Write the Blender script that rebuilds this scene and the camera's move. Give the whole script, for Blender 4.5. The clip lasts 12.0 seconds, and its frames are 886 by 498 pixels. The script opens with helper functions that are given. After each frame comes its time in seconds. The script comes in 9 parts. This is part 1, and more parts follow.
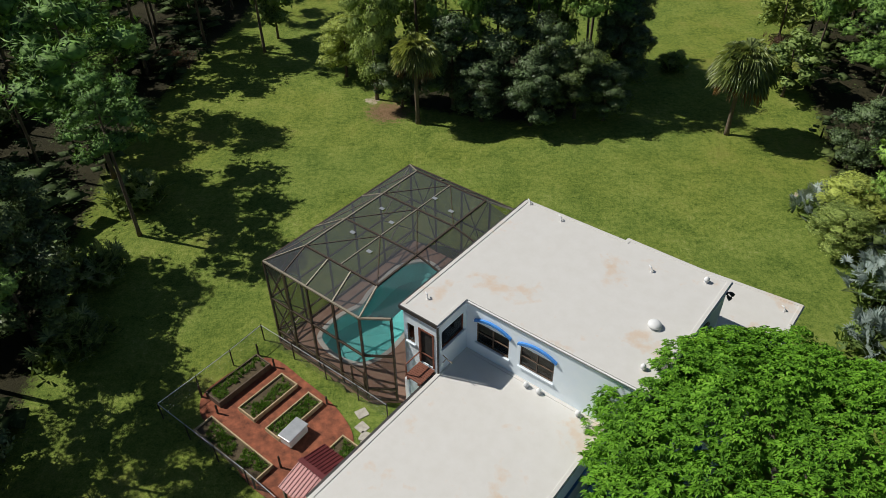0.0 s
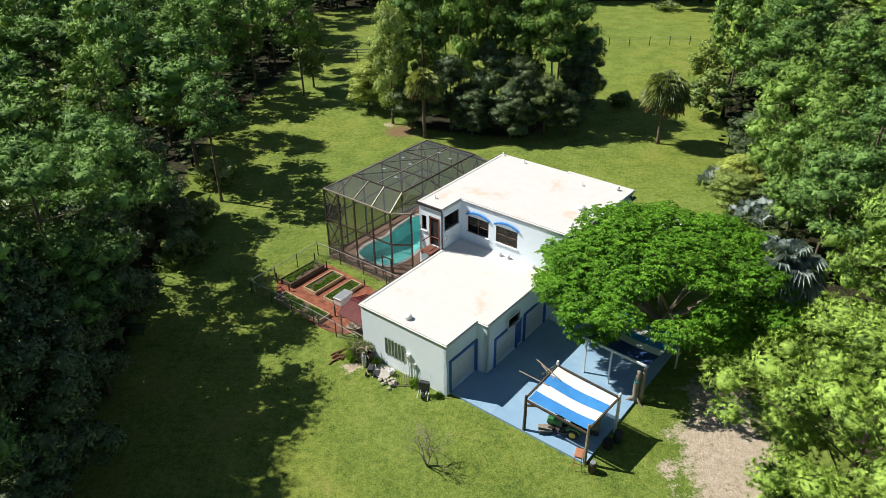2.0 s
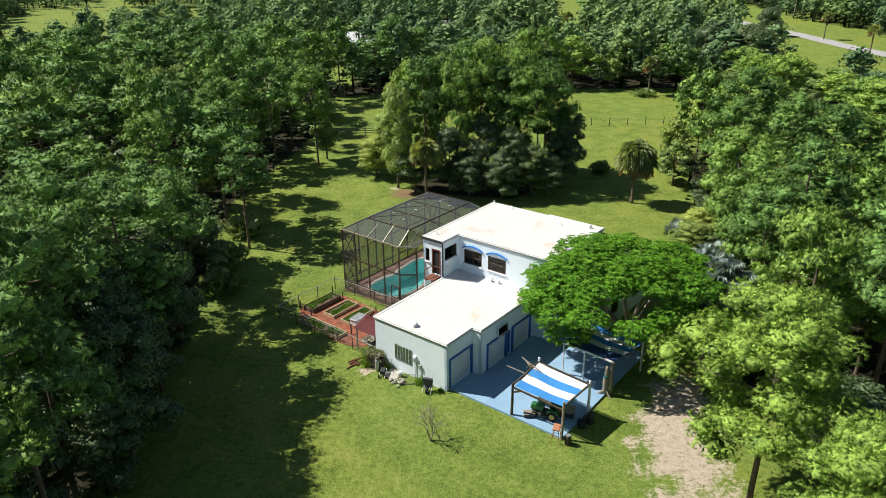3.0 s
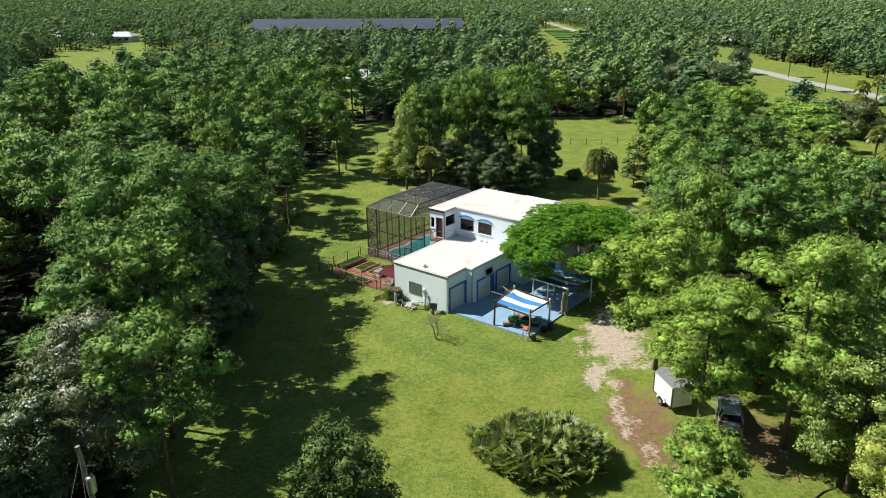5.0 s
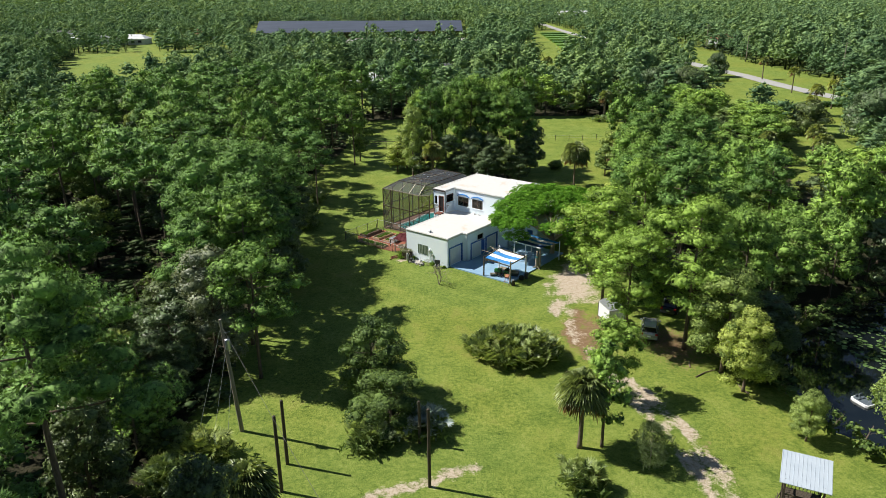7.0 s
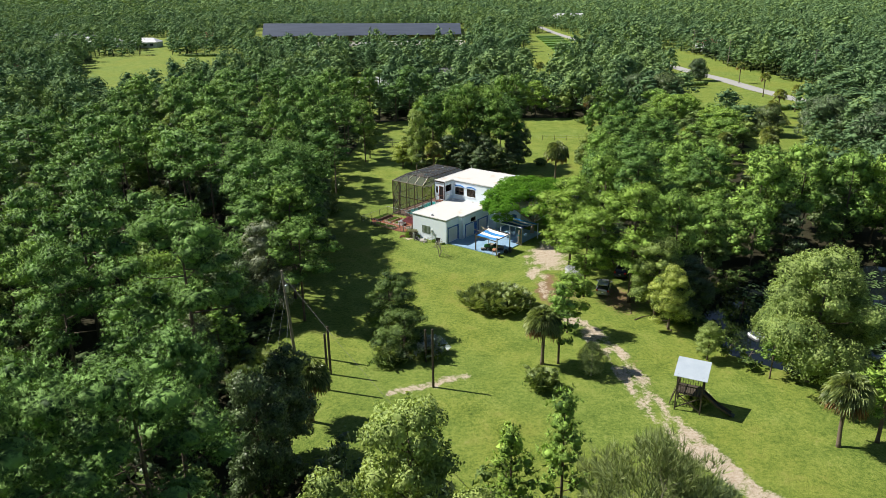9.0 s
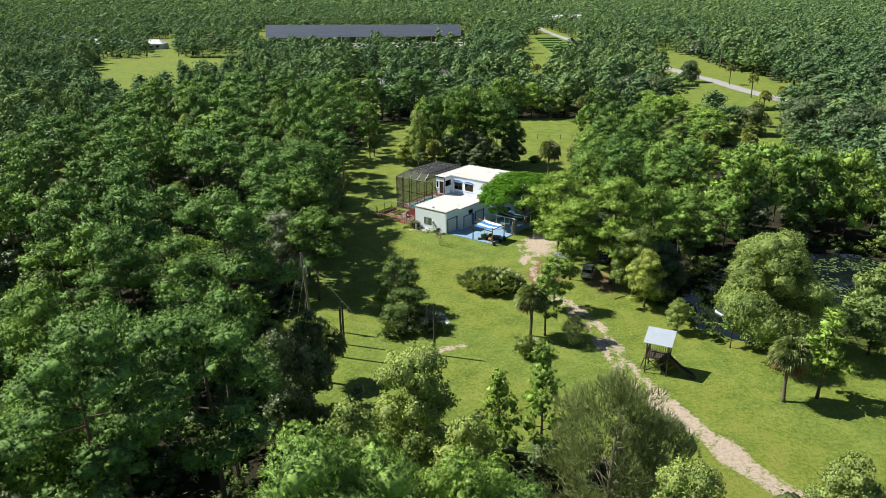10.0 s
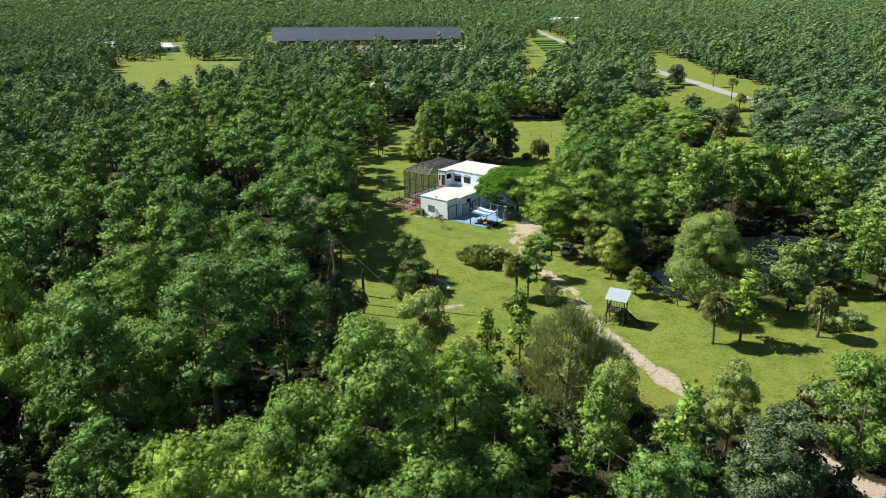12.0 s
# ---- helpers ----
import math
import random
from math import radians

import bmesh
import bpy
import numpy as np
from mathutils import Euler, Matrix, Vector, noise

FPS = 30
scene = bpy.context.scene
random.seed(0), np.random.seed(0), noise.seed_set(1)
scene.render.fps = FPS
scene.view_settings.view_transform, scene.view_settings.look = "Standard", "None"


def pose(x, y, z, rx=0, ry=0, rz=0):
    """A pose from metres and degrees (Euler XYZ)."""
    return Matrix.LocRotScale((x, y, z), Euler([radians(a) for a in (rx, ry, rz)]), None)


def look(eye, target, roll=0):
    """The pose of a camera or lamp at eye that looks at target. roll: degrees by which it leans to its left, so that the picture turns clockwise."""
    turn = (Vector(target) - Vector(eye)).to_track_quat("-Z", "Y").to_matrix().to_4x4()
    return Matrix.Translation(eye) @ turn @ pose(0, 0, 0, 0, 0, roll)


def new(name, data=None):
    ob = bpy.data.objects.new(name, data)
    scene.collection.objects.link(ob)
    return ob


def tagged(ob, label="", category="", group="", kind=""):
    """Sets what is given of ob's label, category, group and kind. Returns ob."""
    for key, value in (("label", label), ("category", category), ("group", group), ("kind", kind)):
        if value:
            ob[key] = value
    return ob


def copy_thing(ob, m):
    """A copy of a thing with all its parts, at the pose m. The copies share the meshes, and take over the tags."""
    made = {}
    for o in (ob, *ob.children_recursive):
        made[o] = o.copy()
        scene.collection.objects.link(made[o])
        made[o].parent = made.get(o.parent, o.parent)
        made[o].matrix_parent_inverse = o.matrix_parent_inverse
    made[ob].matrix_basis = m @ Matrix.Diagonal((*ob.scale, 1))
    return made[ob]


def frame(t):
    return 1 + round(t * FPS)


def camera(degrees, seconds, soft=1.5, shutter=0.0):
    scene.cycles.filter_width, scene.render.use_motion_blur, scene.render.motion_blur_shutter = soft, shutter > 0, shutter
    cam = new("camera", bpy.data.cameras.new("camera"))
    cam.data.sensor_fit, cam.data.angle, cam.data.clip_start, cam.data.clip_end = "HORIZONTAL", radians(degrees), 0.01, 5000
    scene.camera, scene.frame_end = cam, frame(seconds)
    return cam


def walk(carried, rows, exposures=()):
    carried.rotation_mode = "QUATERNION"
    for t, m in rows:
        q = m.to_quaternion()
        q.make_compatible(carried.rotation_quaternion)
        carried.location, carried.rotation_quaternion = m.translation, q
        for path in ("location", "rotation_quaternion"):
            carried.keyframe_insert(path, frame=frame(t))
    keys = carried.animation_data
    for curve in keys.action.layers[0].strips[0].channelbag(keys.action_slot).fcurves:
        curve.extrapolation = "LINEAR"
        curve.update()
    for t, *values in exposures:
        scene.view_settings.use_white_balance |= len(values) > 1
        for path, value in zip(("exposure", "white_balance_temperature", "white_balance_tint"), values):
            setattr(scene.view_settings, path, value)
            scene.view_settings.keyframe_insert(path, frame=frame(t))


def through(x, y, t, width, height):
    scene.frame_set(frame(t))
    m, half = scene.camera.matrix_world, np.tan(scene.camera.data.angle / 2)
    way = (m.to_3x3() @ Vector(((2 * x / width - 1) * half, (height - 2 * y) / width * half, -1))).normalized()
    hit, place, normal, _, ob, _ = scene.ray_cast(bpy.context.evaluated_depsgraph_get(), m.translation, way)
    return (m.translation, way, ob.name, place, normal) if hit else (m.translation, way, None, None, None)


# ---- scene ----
cam = camera(64.0, 12.0, 0.4)
METRES, EYE, TILT, LEAN, TURN = 120.0, 28.7, -39.0, 0.7, 0.0
ROWS = [
    (0.0, 0.0, 0.0, 0.0, 0.0, -0.0, 0.0),
    (0.5, -0.0006, -0.0332, -0.0269, -0.02, -0.01, -0.02),
    (1.0, -0.0011, -0.0664, -0.0534, -0.05, 1.27, -0.03),
    (1.5, -0.0017, -0.0994, -0.0797, -0.11, 4.29, -0.03),
    (2.0, -0.0025, -0.1322, -0.1059, -0.17, 8.34, 0.01),
    (2.5, -0.0033, -0.1651, -0.132, -0.24, 12.48, 0.05),
    (4.5, -0.0062, -0.2949, -0.236, -0.34, 18.92, 0.09),
    (5.0, -0.0068, -0.3281, -0.2616, -0.35, 18.91, 0.09),
    (5.5, -0.0074, -0.3639, -0.284, -0.36, 18.89, 0.09),
    (6.0, -0.0083, -0.401, -0.3047, -0.38, 18.87, 0.1),
    (6.5, -0.0091, -0.4385, -0.3249, -0.39, 18.85, 0.09),
    (7.0, -0.0098, -0.4758, -0.3451, -0.39, 18.85, 0.09),
    (9.0, -0.0114, -0.626, -0.4222, -0.45, 18.78, 0.08),
    (9.5, -0.0115, -0.6622, -0.4419, -0.44, 18.78, 0.08),
    (10.0, -0.0119, -0.698, -0.4618, -0.43, 18.78, 0.09),
    (10.5, -0.0123, -0.7335, -0.4814, -0.4, 18.78, 0.08),
    (11.0, -0.0131, -0.7689, -0.5003, -0.39, 18.78, 0.09),
    (11.5, -0.0138, -0.8041, -0.5187, -0.39, 18.77, 0.09),
    (12.0, -0.0144, -0.8387, -0.537, -0.37, 18.76, 0.08),
]
walk(cam, [(t, pose(0, 0, EYE, TILT, LEAN, TURN) @ pose(METRES * x, METRES * y, METRES * z, 90 + pitch, roll, yaw)) for t, x, y, z, yaw, pitch, roll in ROWS],
     [(0.0, -0.24), (0.8, 0.02), (1.6, 0.32), (2.6, 0.5), (12.0, 0.5)])

# ---- light ----
SUN_AZ, SUN_EL = -73.5, 47.5
world = bpy.data.worlds.new("sky")
scene.world = world
world.use_nodes = True
wn = world.node_tree
sky = wn.nodes.new("ShaderNodeTexSky")
sky.sky_type = 'NISHITA'
sky.sun_disc = False
sky.sun_elevation, sky.sun_rotation = radians(SUN_EL), radians(SUN_AZ)
sky.air_density, sky.dust_density = 1.0, 0.2
wn.links.new(sky.outputs[0], wn.nodes["Background"].inputs[0])
wn.nodes["Background"].inputs[1].default_value = 0.05
sun = new("sun", bpy.data.lights.new("sun", 'SUN'))
sun.data.energy, sun.data.angle, sun.data.color = 5.0, radians(0.55), (1.0, 0.95, 0.86)
az, el = radians(SUN_AZ), radians(SUN_EL)
toward = Vector((math.sin(az) * math.cos(el), math.cos(az) * math.cos(el), math.sin(el)))
sun.matrix_world = look(toward * 200, (0, 0, 0))


# ---- materials ----
def material(name):
    m = bpy.data.materials.new(name)
    m.use_nodes = True
    t = m.node_tree
    return m, t, t.nodes["Principled BSDF"]


def node(t, kind, **values):
    n = t.nodes.new(kind)
    for k, v in values.items():
        if k in n.inputs:
            n.inputs[k].default_value = v
    return n


def noise_tex(t, scale, detail=4.0, rough=0.55, vector=None, dist=0.0):
    n = node(t, "ShaderNodeTexNoise", Scale=scale, Detail=detail, Roughness=rough, Distortion=dist)
    if vector is not None:
        t.links.new(vector, n.inputs["Vector"])
    return n.outputs["Fac"]


def place(t, kind="Object"):
    return t.nodes.new("ShaderNodeTexCoord").outputs[kind]


def world_place(t):
    return t.nodes.new("ShaderNodeNewGeometry").outputs["Position"]


def ramp(t, fac, stops):
    r = t.nodes.new("ShaderNodeValToRGB")
    while len(r.color_ramp.elements) < len(stops):
        r.color_ramp.elements.new(0.5)
    for e, (p, c) in zip(r.color_ramp.elements, stops):
        e.position = p
        e.color = (*c, 1) if isinstance(c, tuple) else (c, c, c, 1)
    t.links.new(fac, r.inputs[0])
    return r.outputs[0]


def mix(t, fac, a, b, blend='MIX'):
    m = t.nodes.new("ShaderNodeMix")
    m.data_type, m.blend_type = 'RGBA', blend
    for sock, v in ((m.inputs[0], fac), (m.inputs[6], a), (m.inputs[7], b)):
        if isinstance(v, (int, float)):
            sock.default_value = v
        elif isinstance(v, tuple):
            sock.default_value = (*v, 1)
        else:
            t.links.new(v, sock)
    return m.outputs[2]


def calc(t, op, a, b=0.0):
    m = t.nodes.new("ShaderNodeMath")
    m.operation = op
    for sock, v in zip(m.inputs, (a, b)):
        if isinstance(v, (int, float)):
            sock.default_value = v
        else:
            t.links.new(v, sock)
    return m.outputs[0]


def bump(t, p, height, strength=0.4, dist=0.02):
    b = node(t, "ShaderNodeBump", Strength=strength, Distance=dist)
    t.links.new(height, b.inputs["Height"])
    t.links.new(b.outputs[0], p.inputs["Normal"])


def plain(name, a, b, scale=3.0, fine=40.0, rough=0.7, metal=0.0, strength=0.3, grain=(1, 1, 1)):
    """Two tones mixed by a coarse and a fine noise, with fine relief."""
    m, t, p = material(name)
    mp = node(t, "ShaderNodeMapping", Scale=grain)
    t.links.new(place(t), mp.inputs["Vector"])
    v = mp.outputs[0]
    n1, n2 = noise_tex(t, scale, 5, 0.6, v), noise_tex(t, fine, 3, 0.6, v)
    fac = calc(t, 'ADD', calc(t, 'MULTIPLY', n1, 0.7), calc(t, 'MULTIPLY', n2, 0.3))
    col = ramp(t, fac, [(0.33, a), (0.66, b)])
    t.links.new(col, p.inputs["Base Color"])
    p.inputs["Roughness"].default_value, p.inputs["Metallic"].default_value = rough, metal
    bump(t, p, n2, strength, 0.01)
    return m


def leaf(name, dark, light, rough=0.5, through=0.25, tips=None, coarse_scale=0.45, patchy=0.55, gloss=0.12, grain=4.2, stand=False):
    """Foliage: every leaf has its own tone, and lets some light through."""
    m, t, p = material(name)
    rnd = t.nodes.new("ShaderNodeNewGeometry").outputs["Random Per Island"]
    own = t.nodes.new("ShaderNodeObjectInfo").outputs["Random"]
    if stand:
        a = t.nodes.new("ShaderNodeAttribute")
        a.attribute_name = "tone"
        own = a.outputs["Fac"]
    coarse = noise_tex(t, coarse_scale, 3, 0.6, world_place(t))
    clump = noise_tex(t, grain, 2, 0.6, world_place(t))
    fac = calc(t, 'ADD', calc(t, 'MULTIPLY', rnd, 0.22), calc(t, 'ADD', calc(t, 'MULTIPLY', coarse, patchy), calc(t, 'MULTIPLY', clump, 0.85 - patchy)))
    stops = [(0.39, dark), (0.62, light)]
    if tips:
        stops += [(0.66, light), (0.76, tips)]
    col = ramp(t, fac, stops)
    warm = ramp(t, own, [(0.0, (0.82, 0.86, 0.88)), (0.5, (1.0, 1.0, 1.0)), (1.0, (1.22, 1.12, 0.90))])
    col = mix(t, 1.0, col, warm, 'MULTIPLY')
    t.links.new(col, p.inputs["Base Color"])
    p.inputs["Roughness"].default_value = rough
    p.inputs["Specular IOR Level"].default_value = gloss
    tr = t.nodes.new("ShaderNodeBsdfTranslucent")
    t.links.new(mix(t, 1.0, col, (1.1 * through, 1.05 * through, 0.6 * through), 'MULTIPLY'), tr.inputs[0])
    both = t.nodes.new("ShaderNodeAddShader")
    t.links.new(p.outputs[0], both.inputs[0])
    t.links.new(tr.outputs[0], both.inputs[1])
    t.links.new(both.outputs[0], t.nodes["Material Output"].inputs[0])
    return m


def see_through(name, cover, colour, rough=0.8):
    """Fine net: a share of it is thread, the rest is open."""
    m, t, p = material(name)
    n = noise_tex(t, 2.0, 2, 0.5, place(t))
    t.links.new(ramp(t, n, [(0.3, tuple(c * 0.8 for c in colour)), (0.7, colour)]), p.inputs["Base Color"])
    p.inputs["Roughness"].default_value = rough
    tp = t.nodes.new("ShaderNodeBsdfTransparent")
    ms = node(t, "ShaderNodeMixShader")
    ms.inputs[0].default_value = cover
    t.links.new(tp.outputs[0], ms.inputs[1])
    t.links.new(p.outputs[0], ms.inputs[2])
    t.links.new(ms.outputs[0], t.nodes["Material Output"].inputs[0])
    return m


def clear(name, tint, gloss=0.05, ripple=0.0):
    """Glass or water in a thin sheet: tinted, with a Fresnel gloss."""
    m, t, p = material(name)
    tp = t.nodes.new("ShaderNodeBsdfTransparent")
    tp.inputs[0].default_value = (*tint, 1)
    gl = node(t, "ShaderNodeBsdfGlossy", Roughness=gloss)
    fr = node(t, "ShaderNodeFresnel", IOR=1.4)
    if ripple:
        b = node(t, "ShaderNodeBump", Strength=ripple, Distance=0.05)
        t.links.new(noise_tex(t, 1.6, 3, 0.5, world_place(t)), b.inputs["Height"])
        t.links.new(b.outputs[0], gl.inputs["Normal"])
    ms = t.nodes.new("ShaderNodeMixShader")
    t.links.new(fr.outputs[0], ms.inputs[0])
    t.links.new(tp.outputs[0], ms.inputs[1])
    t.links.new(gl.outputs[0], ms.inputs[2])
    t.links.new(ms.outputs[0], t.nodes["Material Output"].inputs[0])
    return m


def roof_coating():
    m, t, p = material("white_roof_coating")
    v = place(t)
    n1 = noise_tex(t, 0.35, 4, 0.6, v, 0.4)
    n2 = noise_tex(t, 1.6, 5, 0.65, v)
    n3 = noise_tex(t, 9.0, 3, 0.6, v)
    base = ramp(t, n2, [(0.3, (0.605, 0.595, 0.57)), (0.65, (0.64, 0.633, 0.615))])
    patch = ramp(t, calc(t, 'MULTIPLY', n1, calc(t, 'ADD', n2, 0.55)), [(0.62, 0.0), (0.74, 0.55), (0.85, 0.85)])
    col = mix(t, patch, base, (0.60, 0.46, 0.34))
    col = mix(t, ramp(t, n3, [(0.7, 0.0), (0.85, 0.12)]), col, (0.4, 0.38, 0.35))
    t.links.new(col, p.inputs["Base Color"])
    p.inputs["Roughness"].default_value = 0.6
    bump(t, p, n3, 0.15, 0.01)
    return m


def stucco(name, a, b):
    m, t, p = material(name)
    v = place(t)
    n1 = noise_tex(t, 0.7, 5, 0.6, v)
    n2 = noise_tex(t, 28.0, 4, 0.6, v)
    mp = node(t, "ShaderNodeMapping", Scale=(2.5, 2.5, 0.25))
    t.links.new(v, mp.inputs["Vector"])
    run = noise_tex(t, 1.4, 4, 0.6, mp.outputs[0])
    col = ramp(t, n1, [(0.3, a), (0.7, b)])
    col = mix(t, ramp(t, run, [(0.62, 0.0), (0.82, 0.12)]), col, (0.5, 0.55, 0.56))
    t.links.new(col, p.inputs["Base Color"])
    p.inputs["Roughness"].default_value = 0.85
    bump(t, p, n2, 0.15, 0.006)
    return m


def wood(name, a, b, rough=0.8):
    return plain(name, a, b, 2.0, 18.0, rough, 0.0, 0.4, (6, 6, 0.6))


WHITE_ROOF = roof_coating()
WALL = stucco("pale_blue_stucco", (0.77, 0.88, 0.98), (0.85, 0.93, 0.99))
BLUE_TRIM = plain("blue_trim_paint", (0.02, 0.10, 0.36), (0.03, 0.14, 0.45), 4, 60, 0.5)
SKY_TRIM = plain("bright_blue_trim", (0.04, 0.22, 0.62), (0.06, 0.27, 0.7), 4, 60, 0.5)
DARK_EDGE = plain("dark_metal_edge", (0.03, 0.03, 0.035), (0.06, 0.055, 0.05), 4, 40, 0.5)
WHITE_PAINT = plain("white_paint", (0.68, 0.70, 0.72), (0.78, 0.79, 0.8), 2, 50, 0.6)
DOOR_WHITE = plain("garage_door_white", (0.62, 0.66, 0.70), (0.72, 0.75, 0.78), 2, 50, 0.5)
BLUE_SLAB = plain("blue_painted_concrete", (0.20, 0.34, 0.50), (0.29, 0.44, 0.58), 0.6, 20, 0.55)
DECK = plain("pool_deck_pavers", (0.30, 0.17, 0.12), (0.42, 0.27, 0.2), 1.2, 12, 0.75)
COPING = plain("pool_coping", (0.62, 0.60, 0.55), (0.76, 0.74, 0.7), 2, 20, 0.6)
POOL_FLOOR = plain("pool_plaster", (0.52, 0.82, 0.82), (0.62, 0.88, 0.88), 1.0, 10, 0.5)
POOL_WATER = clear("pool_water", (0.64, 0.98, 0.97), 0.03, 0.12)
BRONZE = plain("bronze_aluminium", (0.075, 0.055, 0.04), (0.12, 0.09, 0.07), 3, 40, 0.45, 0.4)
PALE_BEAM = plain("weathered_beam", (0.25, 0.22, 0.17), (0.36, 0.32, 0.25), 3, 40, 0.5, 0.3)
SCREEN = see_through("insect_screen", 0.42, (0.045, 0.048, 0.05))
ROOF_SCREEN = see_through("roof_screen", 0.62, (0.050, 0.058, 0.070))
CHAINLINK = see_through("chain_link", 0.14, (0.3, 0.3, 0.3), 0.4)
GLASS = clear("window_glass", (0.35, 0.38, 0.38), 0.02)
# Near-black colour that stands in for the shade of unlit rooms.
WINDOW_DARK = plain("room_shade_tone", (0.012, 0.012, 0.014), (0.03, 0.028, 0.026), 2, 20, 0.9)
BLIND = plain("tan_blind", (0.45, 0.36, 0.25), (0.60, 0.50, 0.37), 3, 50, 0.8)
WINDOW_FRAME = plain("bronze_window_frame", (0.10, 0.07, 0.05), (0.16, 0.11, 0.08), 3, 50, 0.5)
RED_WOOD = wood("red_brown_wood", (0.13, 0.045, 0.03), (0.24, 0.09, 0.055))
GREY_WOOD = wood("weathered_grey_wood", (0.16, 0.14, 0.11), (0.32, 0.28, 0.22))
DARK_WOOD = wood("dark_wood", (0.035, 0.028, 0.02), (0.09, 0.07, 0.05))
BED_WOOD = wood("bed_timber", (0.36, 0.27, 0.15), (0.52, 0.42, 0.27))
BED_WOOD_DARK = wood("old_bed_timber", (0.07, 0.05, 0.035), (0.14, 0.1, 0.07))
MULCH = plain("red_mulch", (0.09, 0.032, 0.018), (0.36, 0.115, 0.06), 2.5, 30, 0.95, 0, 0.9)
SOIL = plain("dark_soil", (0.05, 0.035, 0.02), (0.12, 0.09, 0.05), 3, 25, 0.95, 0, 0.8)
RED_METAL = plain("maroon_roof_metal", (0.11, 0.022, 0.025), (0.17, 0.04, 0.04), 2, 30, 0.4, 0.2)
GALV = plain("galvanised_metal", (0.42, 0.45, 0.48), (0.58, 0.6, 0.62), 2, 30, 0.4, 0.6)
SHUTTER = plain("grey_green_shutter", (0.22, 0.27, 0.24), (0.34, 0.39, 0.35), 2, 30, 0.5, 0.3)
PALE_METAL = plain("pale_roof_metal", (0.40, 0.47, 0.54), (0.50, 0.56, 0.62), 1, 30, 0.45, 0.1)
CLOTH_BLUE = plain("blue_shade_cloth", (0.03, 0.20, 0.52), (0.045, 0.26, 0.62), 2, 80, 0.85)
CLOTH_WHITE = plain("white_shade_cloth", (0.66, 0.66, 0.62), (0.78, 0.77, 0.73), 2, 80, 0.85)
CLOTH_NAVY = plain("navy_shade_cloth", (0.012, 0.04, 0.14), (0.02, 0.06, 0.2), 2, 80, 0.85)
BARK = plain("grey_brown_bark", (0.07, 0.05, 0.035), (0.20, 0.15, 0.11), 4, 20, 0.95, 0, 0.9, (3, 3, 0.6))
PALM_TRUNK = plain("palm_trunk", (0.09, 0.065, 0.045), (0.21, 0.165, 0.12), 5, 24, 0.95, 0, 0.9, (1, 1, 6))
PALE_BARK = plain("pale_bark", (0.2, 0.17, 0.13), (0.36, 0.31, 0.25), 4, 20, 0.95, 0, 0.8, (3, 3, 0.6))
STONE = plain("pale_stone", (0.30, 0.28, 0.25), (0.52, 0.49, 0.44), 4, 30, 0.9, 0, 0.6)
CONCRETE = plain("concrete", (0.30, 0.28, 0.25), (0.44, 0.42, 0.38), 2, 30, 0.9)
SILVER = plain("silver_car_paint", (0.42, 0.44, 0.47), (0.48, 0.5, 0.53), 1, 80, 0.25, 0.6, 0.05)
BLACK_PAINT = plain("dark_car_paint", (0.02, 0.025, 0.035), (0.035, 0.04, 0.05), 1, 80, 0.25, 0.3, 0.05)
BOARD_GLASS = clear("smoky_acrylic", (0.72, 0.75, 0.76), 0.05)
BOAT_WELL = plain("grey_blue_plastic", (0.075, 0.095, 0.115), (0.13, 0.16, 0.19), 3, 30, 0.4)
CAR_GLASS = plain("car_glass", (0.012, 0.014, 0.016), (0.02, 0.022, 0.024), 1, 30, 0.06, 0, 0.02)
RUBBER = plain("black_rubber", (0.015, 0.015, 0.015), (0.03, 0.03, 0.03), 6, 60, 0.9)
TAIL_RED = plain("red_lamp_plastic", (0.3, 0.01, 0.01), (0.4, 0.02, 0.02), 5, 40, 0.2)
TRACTOR_GREEN = plain("tractor_green", (0.015, 0.10, 0.025), (0.025, 0.15, 0.04), 4, 40, 0.4)
TRACTOR_YELLOW = plain("tractor_yellow", (0.6, 0.42, 0.03), (0.72, 0.52, 0.05), 4, 40, 0.4)
ORANGE = plain("faded_orange_plastic", (0.32, 0.12, 0.06), (0.45, 0.2, 0.1), 4, 40, 0.5)
TEAL = plain("teal_paint", (0.03, 0.22, 0.24), (0.05, 0.3, 0.32), 4, 40, 0.5)
DARK_TARP = plain("dark_tub", (0.02, 0.025, 0.03), (0.05, 0.055, 0.06), 3, 30, 0.6)
SHINGLE = plain("dark_shingles", (0.05, 0.05, 0.055), (0.13, 0.13, 0.14), 2, 25, 0.9, 0, 0.7)
ASPHALT = plain("pale_road", (0.30, 0.30, 0.29), (0.40, 0.39, 0.37), 0.4, 8, 0.9)
SHADE_NET = plain("nursery_shade_net", (0.022, 0.035, 0.06), (0.05, 0.065, 0.10), 0.05, 1.0, 0.8)
FAR_ROOF = plain("far_white_roof", (0.5, 0.52, 0.54), (0.66, 0.67, 0.68), 0.3, 5, 0.6)
RED_ROOF = plain("far_red_roof", (0.25, 0.06, 0.04), (0.36, 0.1, 0.07), 0.3, 5, 0.7)

